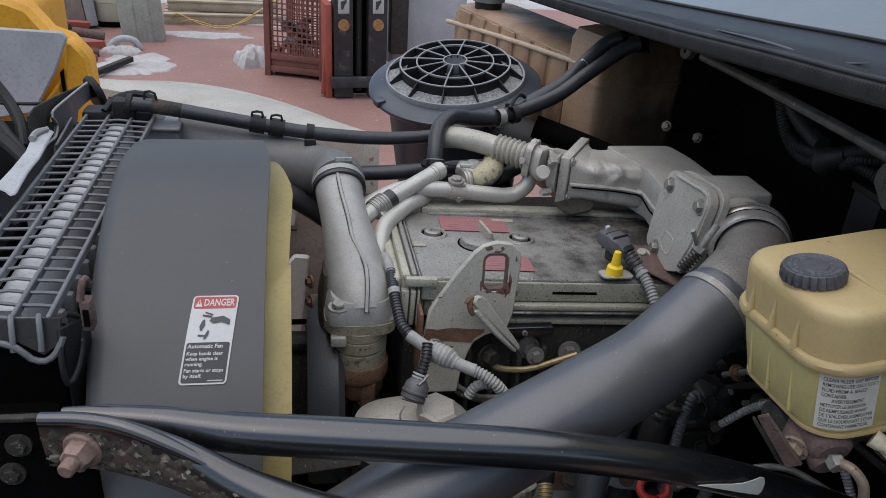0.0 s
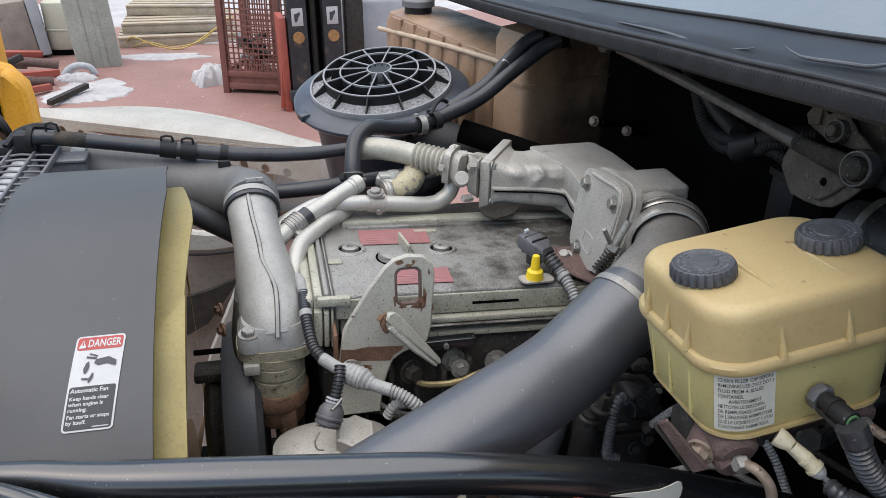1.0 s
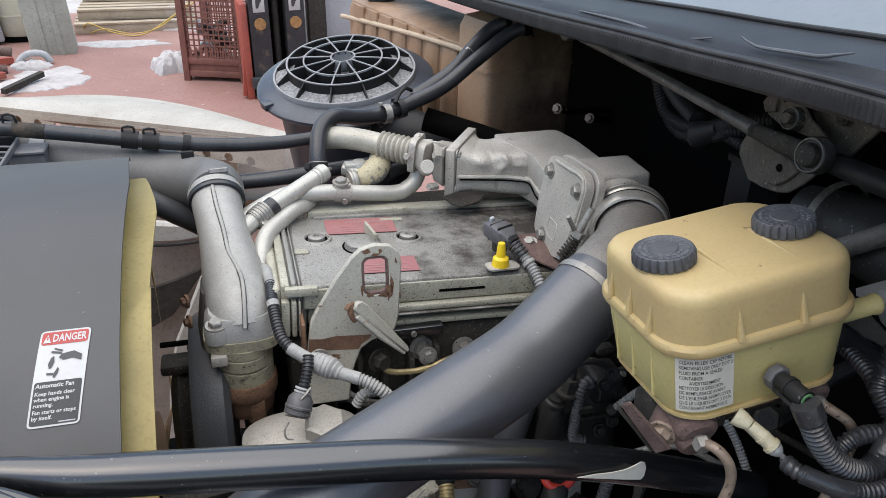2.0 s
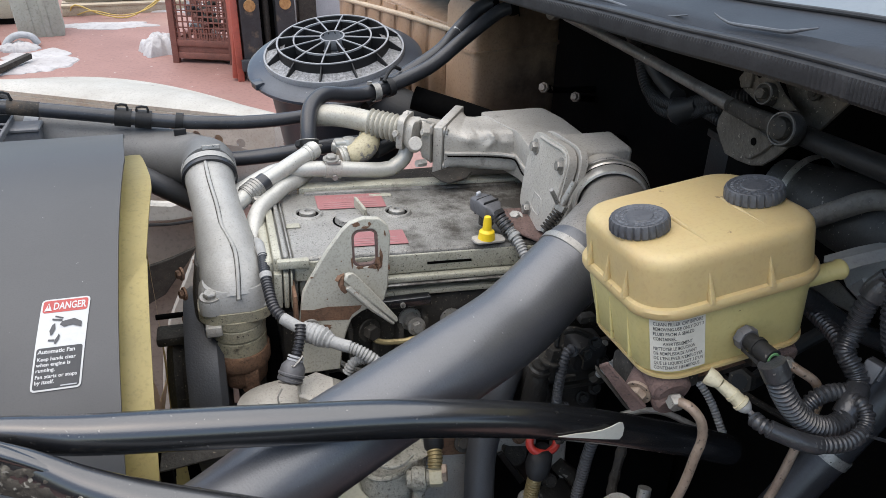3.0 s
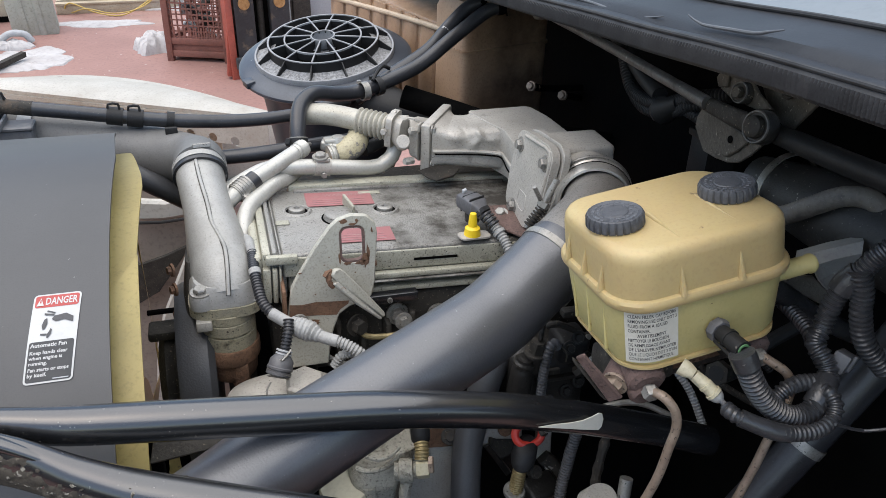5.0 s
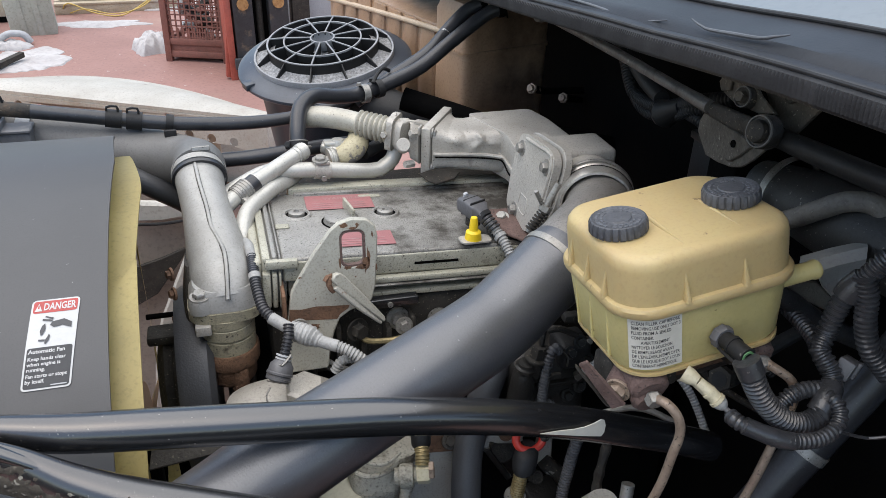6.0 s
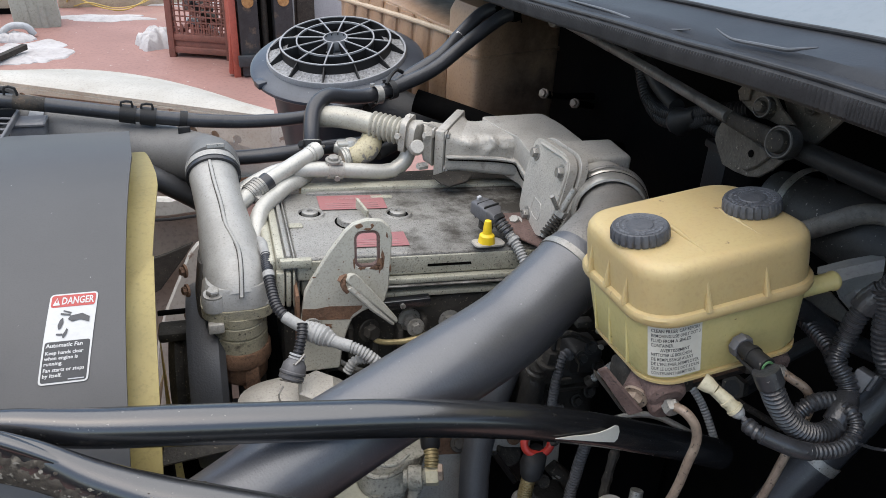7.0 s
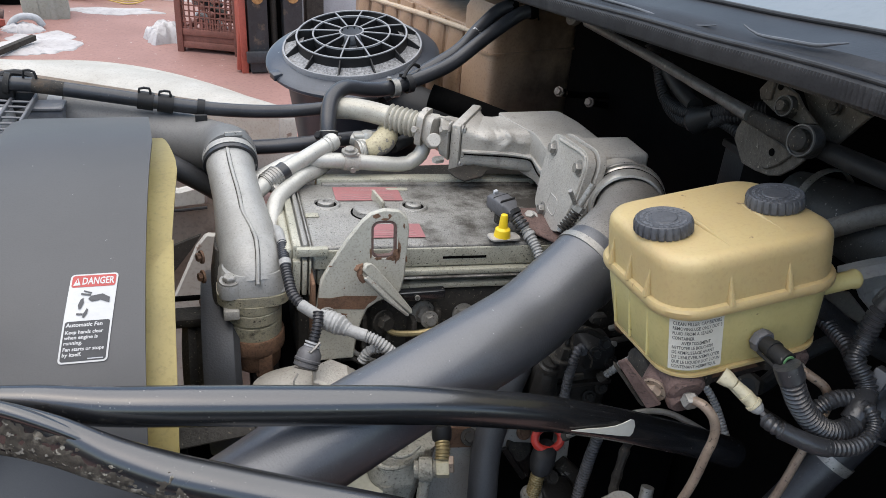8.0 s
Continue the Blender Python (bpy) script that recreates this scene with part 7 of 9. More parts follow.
    part("latch", box((-0.0024, 0.0090, -0.026), (0.0024, 0.0116, 0.0), 0.0008, 1, ax(p3, d, 215)), M_IVORY, w)
    part("lead", sweep([p4 - d * 0.002, p4.lerp(Vector((0.512, 0.409, 1.699)), 0.5), Vector((0.514, 0.407, 1.698))], 0.0026, 8), M_PLUG, w, "grey wire")
    for pts in ([(0.4505, 0.463, 1.700), (0.455, 0.448, 1.704), (0.463, 0.441, 1.695), (0.469, 0.44, 1.680), (0.470, 0.44, 1.665), (0.468, 0.441, 1.648), (0.465, 0.446, 1.60), (0.455, 0.46, 1.52), (0.43, 0.47, 1.38)],
                [(0.572, 0.474, 1.714), (0.577, 0.462, 1.7125), (0.594, 0.455, 1.700), (0.604, 0.455, 1.679), (0.603, 0.455, 1.657), (0.593, 0.455, 1.607), (0.583, 0.455, 1.561), (0.55, 0.46, 1.42)]):
        l = thing("brake_line", pts[0], "bent steel brake line with light rust", "brake line", "brake lines")
        part("tube", sweep(pts, 0.0046, 12, 0.004), M_LINE, l)
        part("flare_collar", lathe([(0.004, -0.004), (0.0062, -0.004), (0.0062, 0.003), (0.004, 0.003)], ax(pts[0], Vector(pts[1]) - Vector(pts[0])), 14), M_STEEL, l)


master_cylinder()


# ---- wiring, linkage and clutter by the firewall ----
def harness(name, pts, r, label, parent=None, plain=False, pitch=0.0052):
    h = thing(name, pts[0], label, "wiring") if parent is None else parent
    if plain:
        part("sleeve", sweep(pts, r, 14, 0.005, wobble=0.05), M_LOOM, h)
    else:
        part("conduit", sweep(pts, r, 14, ribs=(r * 0.11, pitch)), M_LOOM, h)
    return h


def right_harness():
    a = harness("wire_harness", [(0.503, 0.418, 1.765), (0.508, 0.413, 1.753), (0.521, 0.412, 1.731), (0.540, 0.412, 1.708), (0.561, 0.412, 1.691), (0.582, 0.413, 1.684), (0.598, 0.416, 1.687), (0.610, 0.424, 1.693), (0.614, 0.430, 1.698)], 0.0098, "black corrugated wiring loom hanging in loops by the reservoir")
    part("taped_end", sweep([(0.5030, 0.4185, 1.766), (0.5055, 0.4160, 1.760), (0.5085, 0.4130, 1.753)], 0.0120, 14, wobble=0.05), M_LOOM, a, "taped sleeve end")
    b = harness("wire_harness", [(0.507, 0.424, 1.699), (0.509, 0.412, 1.700), (0.523, 0.402, 1.696), (0.542, 0.394, 1.690), (0.563, 0.392, 1.685), (0.585, 0.393, 1.683), (0.603, 0.398, 1.687), (0.611, 0.405, 1.696), (0.611, 0.415, 1.703), (0.610, 0.424, 1.702)], 0.0068, "thin black corrugated wiring loom looping below the reservoir")
    part("taped_length", sweep([(0.511, 0.409, 1.700), (0.523, 0.402, 1.696), (0.540, 0.395, 1.690), (0.554, 0.393, 1.686)], 0.0082, 14, wobble=0.08), M_LOOM, b, "black taped length")
    part("lead", sweep([(0.507, 0.431, 1.697), (0.512, 0.427, 1.695), (0.507, 0.424, 1.699)], 0.0022, 8), M_PLUG, b)
    c = harness("wire_harness", [(0.612, 0.428, 1.699), (0.625, 0.436, 1.704), (0.627, 0.444, 1.712), (0.624, 0.452, 1.721), (0.622, 0.460, 1.728), (0.630, 0.466, 1.740), (0.634, 0.468, 1.754), (0.637, 0.467, 1.774), (0.642, 0.464, 1.791), (0.648, 0.458, 1.807), (0.658, 0.450, 1.830), (0.682, 0.440, 1.850)], 0.0092, "black corrugated wiring loom rising to the firewall")
    part("taped_joint", sweep([(0.601, 0.420, 1.687), (0.610, 0.424, 1.697), (0.622, 0.434, 1.703)], 0.0118, 14, wobble=0.12), M_LOOM, c, "taped joint")
    part("taped_joint", sweep([(0.638, 0.465, 1.782), (0.642, 0.463, 1.794), (0.647, 0.459, 1.804)], 0.0122, 14, wobble=0.12), M_LOOM, c)
    harness("wire_harness", [(0.633, 0.560, 1.735), (0.651, 0.548, 1.718), (0.649, 0.520, 1.717), (0.641, 0.490, 1.719), (0.634, 0.468, 1.714), (0.629, 0.450, 1.711)], 0.0078, "black corrugated wiring loom behind the reservoir")
    harness("wire_harness", [(0.642, 0.455, 1.810), (0.648, 0.450, 1.789), (0.650, 0.446, 1.766), (0.660, 0.440, 1.736), (0.685, 0.430, 1.706)], 0.0095, "black corrugated wiring loom dropping by the firewall")
    harness("wire_harness", [(0.567, 0.435, 1.688), (0.580, 0.436, 1.699), (0.595, 0.437, 1.702), (0.612, 0.436, 1.701)], 0.0075, "short black corrugated wiring loom")
    k = thing("wiring_connector", (0.645, 0.445, 1.71), "dark grey plastic wiring connector", "connector")
    part("shell", box((-0.012, -0.008, -0.010), (0.012, 0.008, 0.010), 0.002, 2, pose(0.645, 0.445, 1.713, 10, 20, 30)), M_PLUG, k)
    part("latch", box((-0.004, -0.011, -0.006), (0.004, -0.007, 0.012), 0.001, 1, pose(0.645, 0.445, 1.713, 10, 20, 30)), M_PLUG, k)
    w = thing("thin_wire", (0.615, 0.404, 1.669), "single thin black wire", "wire")
    part("wire", sweep([(0.60, 0.39, 1.69), (0.615, 0.392, 1.682), (0.635, 0.389, 1.676), (0.66, 0.376, 1.685), (0.80, 0.34, 1.70)], 0.0016, 6), M_LOOM, w)
    g = thing("lower_coolant_pipe", (0.65, 0.47, 1.55), "thick black rubber pipe passing below the wiring", "pipe")
    part("pipe", sweep([(0.83, 0.50, 1.77), (0.794, 0.50, 1.710), (0.761, 0.50, 1.655), (0.705, 0.50, 1.569), (0.645, 0.50, 1.477), (0.603, 0.50, 1.415), (0.56, 0.50, 1.35)], 0.0225, 28), M_HOSE, g)
    part("clamp_band", lathe([(0.0227, -0.006), (0.0245, -0.006), (0.0245, 0.006), (0.0227, 0.006)], ax((0.692, 0.50, 1.550), (-0.54, 0, -0.84)), 28), M_STEEL, g)
    for k in range(6):
        part("print_bar", box((0.0223, -0.0030, -0.0030), (0.0229, 0.0030, 0.0020), 0.0001, 1, ax((0.742 - 0.0055 * k, 0.50, 1.626 - 0.0086 * k), (-0.54, 0, -0.84), 200)), M_TAPE, g, "faint printed mark")
    t = thing("heater_return_hose", (0.62, 0.30, 1.45), "stacked black rubber hoses in the dark corner", "hose")
    for n in range(3):
        part("hose", sweep([(0.80, 0.33 + 0.03 * n, 1.60 - 0.04 * n), (0.70, 0.33 + 0.02 * n, 1.58 - 0.045 * n), (0.62, 0.36, 1.52 - 0.05 * n), (0.56, 0.42, 1.42 - 0.05 * n)], 0.02, 18), M_PLUG, t)


right_harness()


def wiper_linkage():
    l = thing("wiper_linkage", (0.64, 0.75, 1.85), "rust-speckled steel wiper linkage with pivot plate and rod", "wiper linkage")
    part("rod", sweep([(0.640, 1.203, 1.875), (0.640, 1.079, 1.877), (0.640, 0.968, 1.879), (0.640, 0.866, 1.879), (0.640, 0.788, 1.879), (0.640, 0.731, 1.879)], [0.0075, 0.0068, 0.0068, 0.007, 0.0072, 0.008], 16, wobble=0.05), M_ROD, l, "dusty steel rod with worn highlights")
    flat = [(0.645, 0.782, 1.876), (0.645, 0.738, 1.876), (0.645, 0.698, 1.877), (0.645, 0.661, 1.880), (0.645, 0.639, 1.882)]
    part("rod_flat", strut_body([(*p, w, h) for p, w, h in zip(flat, (0.008, 0.007, 0.0055, 0.005, 0.0045), (0.0075, 0.009, 0.0105, 0.011, 0.011))]), M_GRIME, l)
    part("rod_eye", lathe([(0.003, -0.008), (0.012, -0.008), (0.013, -0.004), (0.013, 0.006), (0.010, 0.008), (0.003, 0.008)], ax((0.64, 1.258, 1.87), (-0.9, -0.3, 0.2)), 20), M_PLATE, l)
    part("pivot_plate", slab([(0.658, 0.757, 1.869), (0.658, 0.767, 1.849), (0.658, 0.767, 1.836), (0.658, 0.742, 1.814), (0.658, 0.716, 1.815), (0.658, 0.691, 1.819), (0.658, 0.673, 1.826), (0.658, 0.655, 1.842), (0.658, 0.638, 1.862), (0.658, 0.645, 1.886), (0.658, 0.70, 1.880)], 0.004, 0.0008), M_PLATE, l, "rust-speckled pivot plate with a hole")
    part("plate_fold", slab([(0.6535, 0.747, 1.866), (0.6535, 0.736, 1.850), (0.6535, 0.720, 1.836), (0.6535, 0.711, 1.827), (0.6535, 0.700, 1.825), (0.6535, 0.690, 1.827), (0.6535, 0.676, 1.838), (0.6535, 0.659, 1.856), (0.6535, 0.668, 1.862), (0.6535, 0.70, 1.864)], 0.003, 0.0022), M_PLATE, l, "raised pressing of the plate")
    part("plate_hole", lathe([(0, 0.001), (0.0042, 0.001), (0.0046, 0.0), (0, 0)], ax((0.6500, 0.689, 1.849), (-1, 0, 0.1)), 14), M_DARK, l)
    part("upper_bracket", slab([(0.668, 0.743, 1.911), (0.668, 0.728, 1.918), (0.668, 0.698, 1.915), (0.668, 0.682, 1.905), (0.668, 0.654, 1.895), (0.668, 0.680, 1.886), (0.668, 0.729, 1.884), (0.668, 0.752, 1.889)], 0.004, 0.001), M_PLATE, l)
    part("upper_tab", slab([(0.664, 0.751, 1.891), (0.664, 0.758, 1.901), (0.664, 0.747, 1.916), (0.664, 0.735, 1.918), (0.664, 0.734, 1.896)], 0.004, 0.001), M_PLATE, l)
    part("tab_hole", lathe([(0, 0.001), (0.004, 0.001), (0.0045, 0.0), (0, 0)], ax((0.666, 0.724, 1.915), (-1, 0, 0.1)), 12), M_DARK, l)
    hub = Vector((-1, -0.15, 0.2))
    for p, r, mw, mn in (((0.66, 0.7, 1.9), 0.0125, M_GRIME, M_PLATE), ((0.64, 0.635, 1.884), 0.0185, M_OILY, M_BOOSTER)):
        part("pivot_washer", lathe([(0, 0.003), (r * 0.95, 0.003), (r, 0.001), (r, -0.012), (0, -0.012)], ax(p, hub), 26), mw, l)
        part("pivot_rim", lathe([(r * 0.84, 0.003), (r * 0.86, 0.0048), (r * 0.94, 0.0048), (r * 0.97, 0.003)], ax(p, hub), 26), M_ROD, l, "worn bright rim")
    part("pivot_nut", lathe([(0, 0.010), (0.0062, 0.010), (0.0072, 0.008), (0.0072, 0.002), (0, 0.002)], ax((0.66, 0.7, 1.9), hub, 17), 6), M_PLATE, l, "worn hex nut")
    part("pivot_cap", lathe([(0, 0.013), (0.008, 0.0125), (0.0115, 0.010), (0.0125, 0.006), (0.0125, 0.002), (0, 0.002)], ax((0.64, 0.635, 1.884), hub), 24), M_GRIME, l, "round black pivot cap")
    part("arm", sweep([(0.665, 0.654, 1.873), (0.665, 0.609, 1.877), (0.665, 0.558, 1.881), (0.665, 0.512, 1.885), (0.665, 0.465, 1.890), (0.665, 0.405, 1.896)], [0.010, 0.0115, 0.012, 0.012, 0.012, 0.012], 18), M_DARKPL, l, "thick black linkage arm")
    g = thing("cowl_gusset", (0.70, 0.58, 1.92), "grimy triangular steel gusset under the cowl", "bracket")
    part("web", slab([(0.690, 0.714, 1.911), (0.690, 0.668, 1.920), (0.690, 0.609, 1.919), (0.690, 0.644, 1.872), (0.690, 0.680, 1.878)], 0.005, 0.001), M_PLATE, g, "dusty steel web")
    part("bolt", hexhead((0.686, 0.656, 1.914), (-1, 0, 0.2), 0.006, 0.005), M_GRIME, g)
    part("top_flange", slab([(0.700, 0.737, 1.914), (0.700, 0.610, 1.925), (0.700, 0.619, 1.914), (0.700, 0.726, 1.907)], 0.004, 0.001), M_GRIME, g)
    b = thing("brake_booster", (0.77, 0.62, 1.79), "black brake booster canister with a bright band", "brake booster")
    part("canister", sweep([(0.738, 0.735, 1.772), (0.742, 0.71, 1.773), (0.755, 0.62, 1.778), (0.765, 0.52, 1.782), (0.79, 0.30, 1.79)], [0.030, 0.046, 0.05, 0.05, 0.05], 32), M_BOOSTER, b)
    part("band", lathe([(0.0472, -0.005), (0.0485, -0.005), (0.0485, 0.005), (0.0472, 0.005)], ax((0.745, 0.69, 1.774), (0.13, -0.98, 0.06)), 36), M_STEEL, b)
    part("mount", box((0.70, 0.74, 1.74), (0.80, 0.80, 1.80), 0.008), M_DARK, b)
    v = thing("vacuum_hose", (0.70, 0.6, 1.80), "dusty black vacuum hose curving to the booster", "hose")
    part("hose", sweep([(0.60, 0.64, 1.765), (0.66, 0.635, 1.768), (0.696, 0.623, 1.78), (0.705, 0.598, 1.802), (0.72, 0.575, 1.822), (0.736, 0.552, 1.826), (0.747, 0.541, 1.805), (0.76, 0.53, 1.76)], 0.0115, 16, wobble=0.06), M_DUSTRUB, v)
    s = thing("splash_guard", (0.66, 0.54, 1.77), "smoky plastic splash guard on a grey stay", "guard")
    rows = [[(0.652, 0.545, 1.781), (0.689, 0.545, 1.787), (0.728, 0.545, 1.790)], [(0.629, 0.520, 1.790), (0.668, 0.520, 1.795), (0.706, 0.520, 1.799)],
            [(0.637, 0.505, 1.787), (0.666, 0.510, 1.788), (0.698, 0.510, 1.791)], [(0.645, 0.500, 1.772), (0.680, 0.520, 1.765), (0.712, 0.520, 1.765)], [(0.659, 0.490, 1.757), (0.690, 0.515, 1.745), (0.716, 0.515, 1.745)]]
    bm = bmesh.new()
    grid = [[bm.verts.new(p) for p in r] for r in rows]
    for a, z in zip(grid, grid[1:]):
        for k in range(2):
            bm.faces.new((a[k], a[k + 1], z[k + 1], z[k]))
    got = bmesh.ops.extrude_face_region(bm, geom=bm.faces[:])
    bmesh.ops.translate(bm, verts=[q for q in got["geom"] if isinstance(q, bmesh.types.BMVert)], vec=(0.001, 0.003, -0.002))
    part("sheet", bm, M_SMOKE, s, "curved smoky sheet with a folded lip")
    part("stay", slab([(0.655, 0.56, 1.732), (0.673, 0.56, 1.739), (0.696, 0.56, 1.735), (0.729, 0.56, 1.705), (0.727, 0.56, 1.69), (0.7, 0.56, 1.705)], 0.004), M_DUSTRUB, s, "dusty brown stay")
    n = thing("clutch_hose", (0.65, 0.54, 1.73), "grimy black rubber hose behind the reservoir", "hose")
    part("hose", sweep([(0.59, 0.545, 1.765), (0.621, 0.54, 1.749), (0.635, 0.54, 1.739), (0.671, 0.54, 1.713), (0.698, 0.54, 1.694), (0.78, 0.54, 1.65)], 0.011, 16, wobble=0.08), M_LOOM, n)
    w = thing("firewall_harness", (0.72, 0.95, 1.80), "black corrugated wiring loom hung below the cowl", "wiring")
    part("conduit", sweep([(0.69, 1.07, 1.875), (0.70, 1.049, 1.842), (0.70, 1.035, 1.824), (0.70, 1.011, 1.805), (0.70, 0.968, 1.802), (0.70, 0.916, 1.814), (0.70, 0.88, 1.830), (0.70, 0.841, 1.847), (0.72, 0.80, 1.862)], 0.0092, 12, ribs=(0.0009, 0.005)), M_DARKPL, w)
    part("conduit", sweep([(0.702, 1.02, 1.806), (0.70, 0.994, 1.795), (0.70, 0.964, 1.790), (0.70, 0.932, 1.796), (0.70, 0.888, 1.812), (0.70, 0.854, 1.831), (0.72, 0.82, 1.842)], 0.0082, 12, ribs=(0.0008, 0.0046)), M_DARKPL, w)
    part("conduit", sweep([(0.71, 0.89, 1.817), (0.705, 0.844, 1.820), (0.71, 0.81, 1.815)], 0.0078, 12, ribs=(0.0008, 0.0046)), M_DARKPL, w)
    part("loom_back", sweep([(0.71, 1.06, 1.850), (0.71, 1.004, 1.829), (0.71, 0.97, 1.820), (0.705, 0.94, 1.818)], 0.012, 12), M_DARKPL, w)
    part("tape", sweep([(0.698, 0.925, 1.802), (0.697, 0.912, 1.806), (0.697, 0.895, 1.816), (0.698, 0.875, 1.828)], [0.0165, 0.018, 0.0155, 0.011], 12, wobble=0.3), M_DARKPL, w)
    rb = thing("relay_box", (0.77, 0.84, 1.72), "dark grey box on the firewall", "box")
    part("case", box((0.74, 0.792, 1.70), (0.80, 0.897, 1.782), 0.004, 2), M_DARKPL, rb)
    part("lid", box((0.736, 0.788, 1.772), (0.80, 0.901, 1.784), 0.003, 2), M_DARKPL, rb)
    for p in ((0.665, 1.33, 1.715), (0.736, 1.338, 1.69)):
        f = thing("pipe_stub", p, "small pale plastic fitting by the firewall", "fitting")
        part("body", lathe([(0, 0.010), (0.006, 0.010), (0.0075, 0.004), (0.010, 0.003), (0.010, -0.004), (0.006, -0.005), (0.006, -0.03), (0, -0.03)], ax(p, (-0.7, -0.6, 0.3)), 7), M_LINE, f)
        part("stem", sweep([p, (p[0] + 0.05, p[1] + 0.04, p[2] - 0.02), (0.81, p[1] + 0.06, p[2] - 0.03)], 0.007, 8), M_DARK, f)


wiper_linkage()


def cover_sensor():
    s = thing("pressure_sensor", (0.43, 0.92, 1.65), "black pressure sensor plug with ribbed lead on the valve cover", "sensor")
    part("tip", box((-0.004, -0.003, 0.0), (0.004, 0.003, 0.009), 0.001, 1, pose(0.414, 0.952, 1.694, 10, -10, 20)), M_PALE, s, "white plastic tab")
    part("body", loft([((0.410, 0.960, 1.682), (0.010, 0.006, 0), (0, 0, 0.010), 6), ((0.413, 0.954, 1.683), (0.014, 0.008, 0), (0, 0, 0.0125), 6), ((0.420, 0.938, 1.684), (0.0165, 0.009, 0), (0, 0, 0.014), 6), ((0.429, 0.918, 1.681), (0.0165, 0.009, 0), (0, 0, 0.0135), 6), ((0.432, 0.911, 1.679), (0.011, 0.006, 0), (0, 0, 0.011), 4), ((0.436, 0.902, 1.674), (0.010, 0.005, 0), (0, 0, 0.010), 3)], 20), M_PLUG, s)
    part("hex_collar", lathe([(0.006, -0.004), (0.0145, -0.004), (0.0145, 0.004), (0.006, 0.004)], ax((0.4335, 0.908, 1.677), (0.4, -0.75, -0.5)), 6), M_DARKPL, s)
    for k in range(2):
        part("body_rib", box((-0.0165, -0.0015, -0.0145), (0.0165, 0.0015, 0.0150), 0.001, 1, pose(0.4185 + 0.0075 * k, 0.941 - 0.016 * k, 1.6835, 8, 0, 25)), M_DARKPL, s)
    part("base", lathe([(0, 0.03), (0.011, 0.03), (0.013, 0.02), (0.013, 0.0), (0, 0)], pose(0.424, 0.935, 1.65), 16), M_GRIME, s)
    part("lead", sweep([(0.435, 0.903, 1.675), (0.443, 0.893, 1.665), (0.451, 0.882, 1.656), (0.459, 0.862, 1.643), (0.465, 0.84, 1.625), (0.47, 0.82, 1.60)], 0.0085, 12, ribs=(0.0009, 0.0052)), M_TAPE, s, "ribbed grey lead")
    for k in range(4):
        part("boot_ring", lathe([(0.008, -0.0022), (0.0118, -0.0016), (0.0118, 0.0016), (0.008, 0.0022)], ax((0.4365 + 0.0032 * k, 0.9015 - 0.0046 * k, 1.674 - 0.0038 * k), (0.45, -0.7, -0.55)), 18), M_HOSE, s, "black ribbed boot")
    part("lead_tie", lathe([(0.0085, -0.003), (0.0112, -0.003), (0.0112, 0.003), (0.0085, 0.003)], ax((0.4535, 0.876, 1.652), (0.4, -0.75, -0.5)), 14), M_TAPE, s)
    s.scale = (0.84, 0.84, 0.84)
    y = thing("yellow_plug", (0.411, 0.887, 1.648), "bright yellow rubber plug on a small grey tab", "plug")
    part("cone", lathe([(0, 0.034), (0.0045, 0.033), (0.0055, 0.028), (0.0065, 0.014), (0.0105, 0.011), (0.012, 0.0), (0, 0)], pose(0.411, 0.887, 1.651, 0, 0, 0), 20), M_YELLOW, y)
    part("tab", plate(rounded(-0.02, -0.012, 0.026, 0.012, 0.008), 0.003, pose(0.411, 0.887, 1.648, -2, 3, 5), b=0.0008), M_CAST, y)
    r = thing("rusty_stay", (0.475, 0.915, 1.64), "rust-red steel stay below the intake plate", "bracket")
    part("sheet", plate([(-0.032, 0.034), (0.012, 0.036), (0.058, -0.05), (0.02, -0.056), (-0.03, -0.01)], 0.004, pose(0.475, 0.915, 1.652, 10, 4, 0), b=0.001), M_RUSTPINK, r)
    part("bolt", hexhead((0.468, 0.932, 1.655), (-0.3, -0.3, 1), 0.008, 0.008), M_STEEL, r)


cover_sensor()


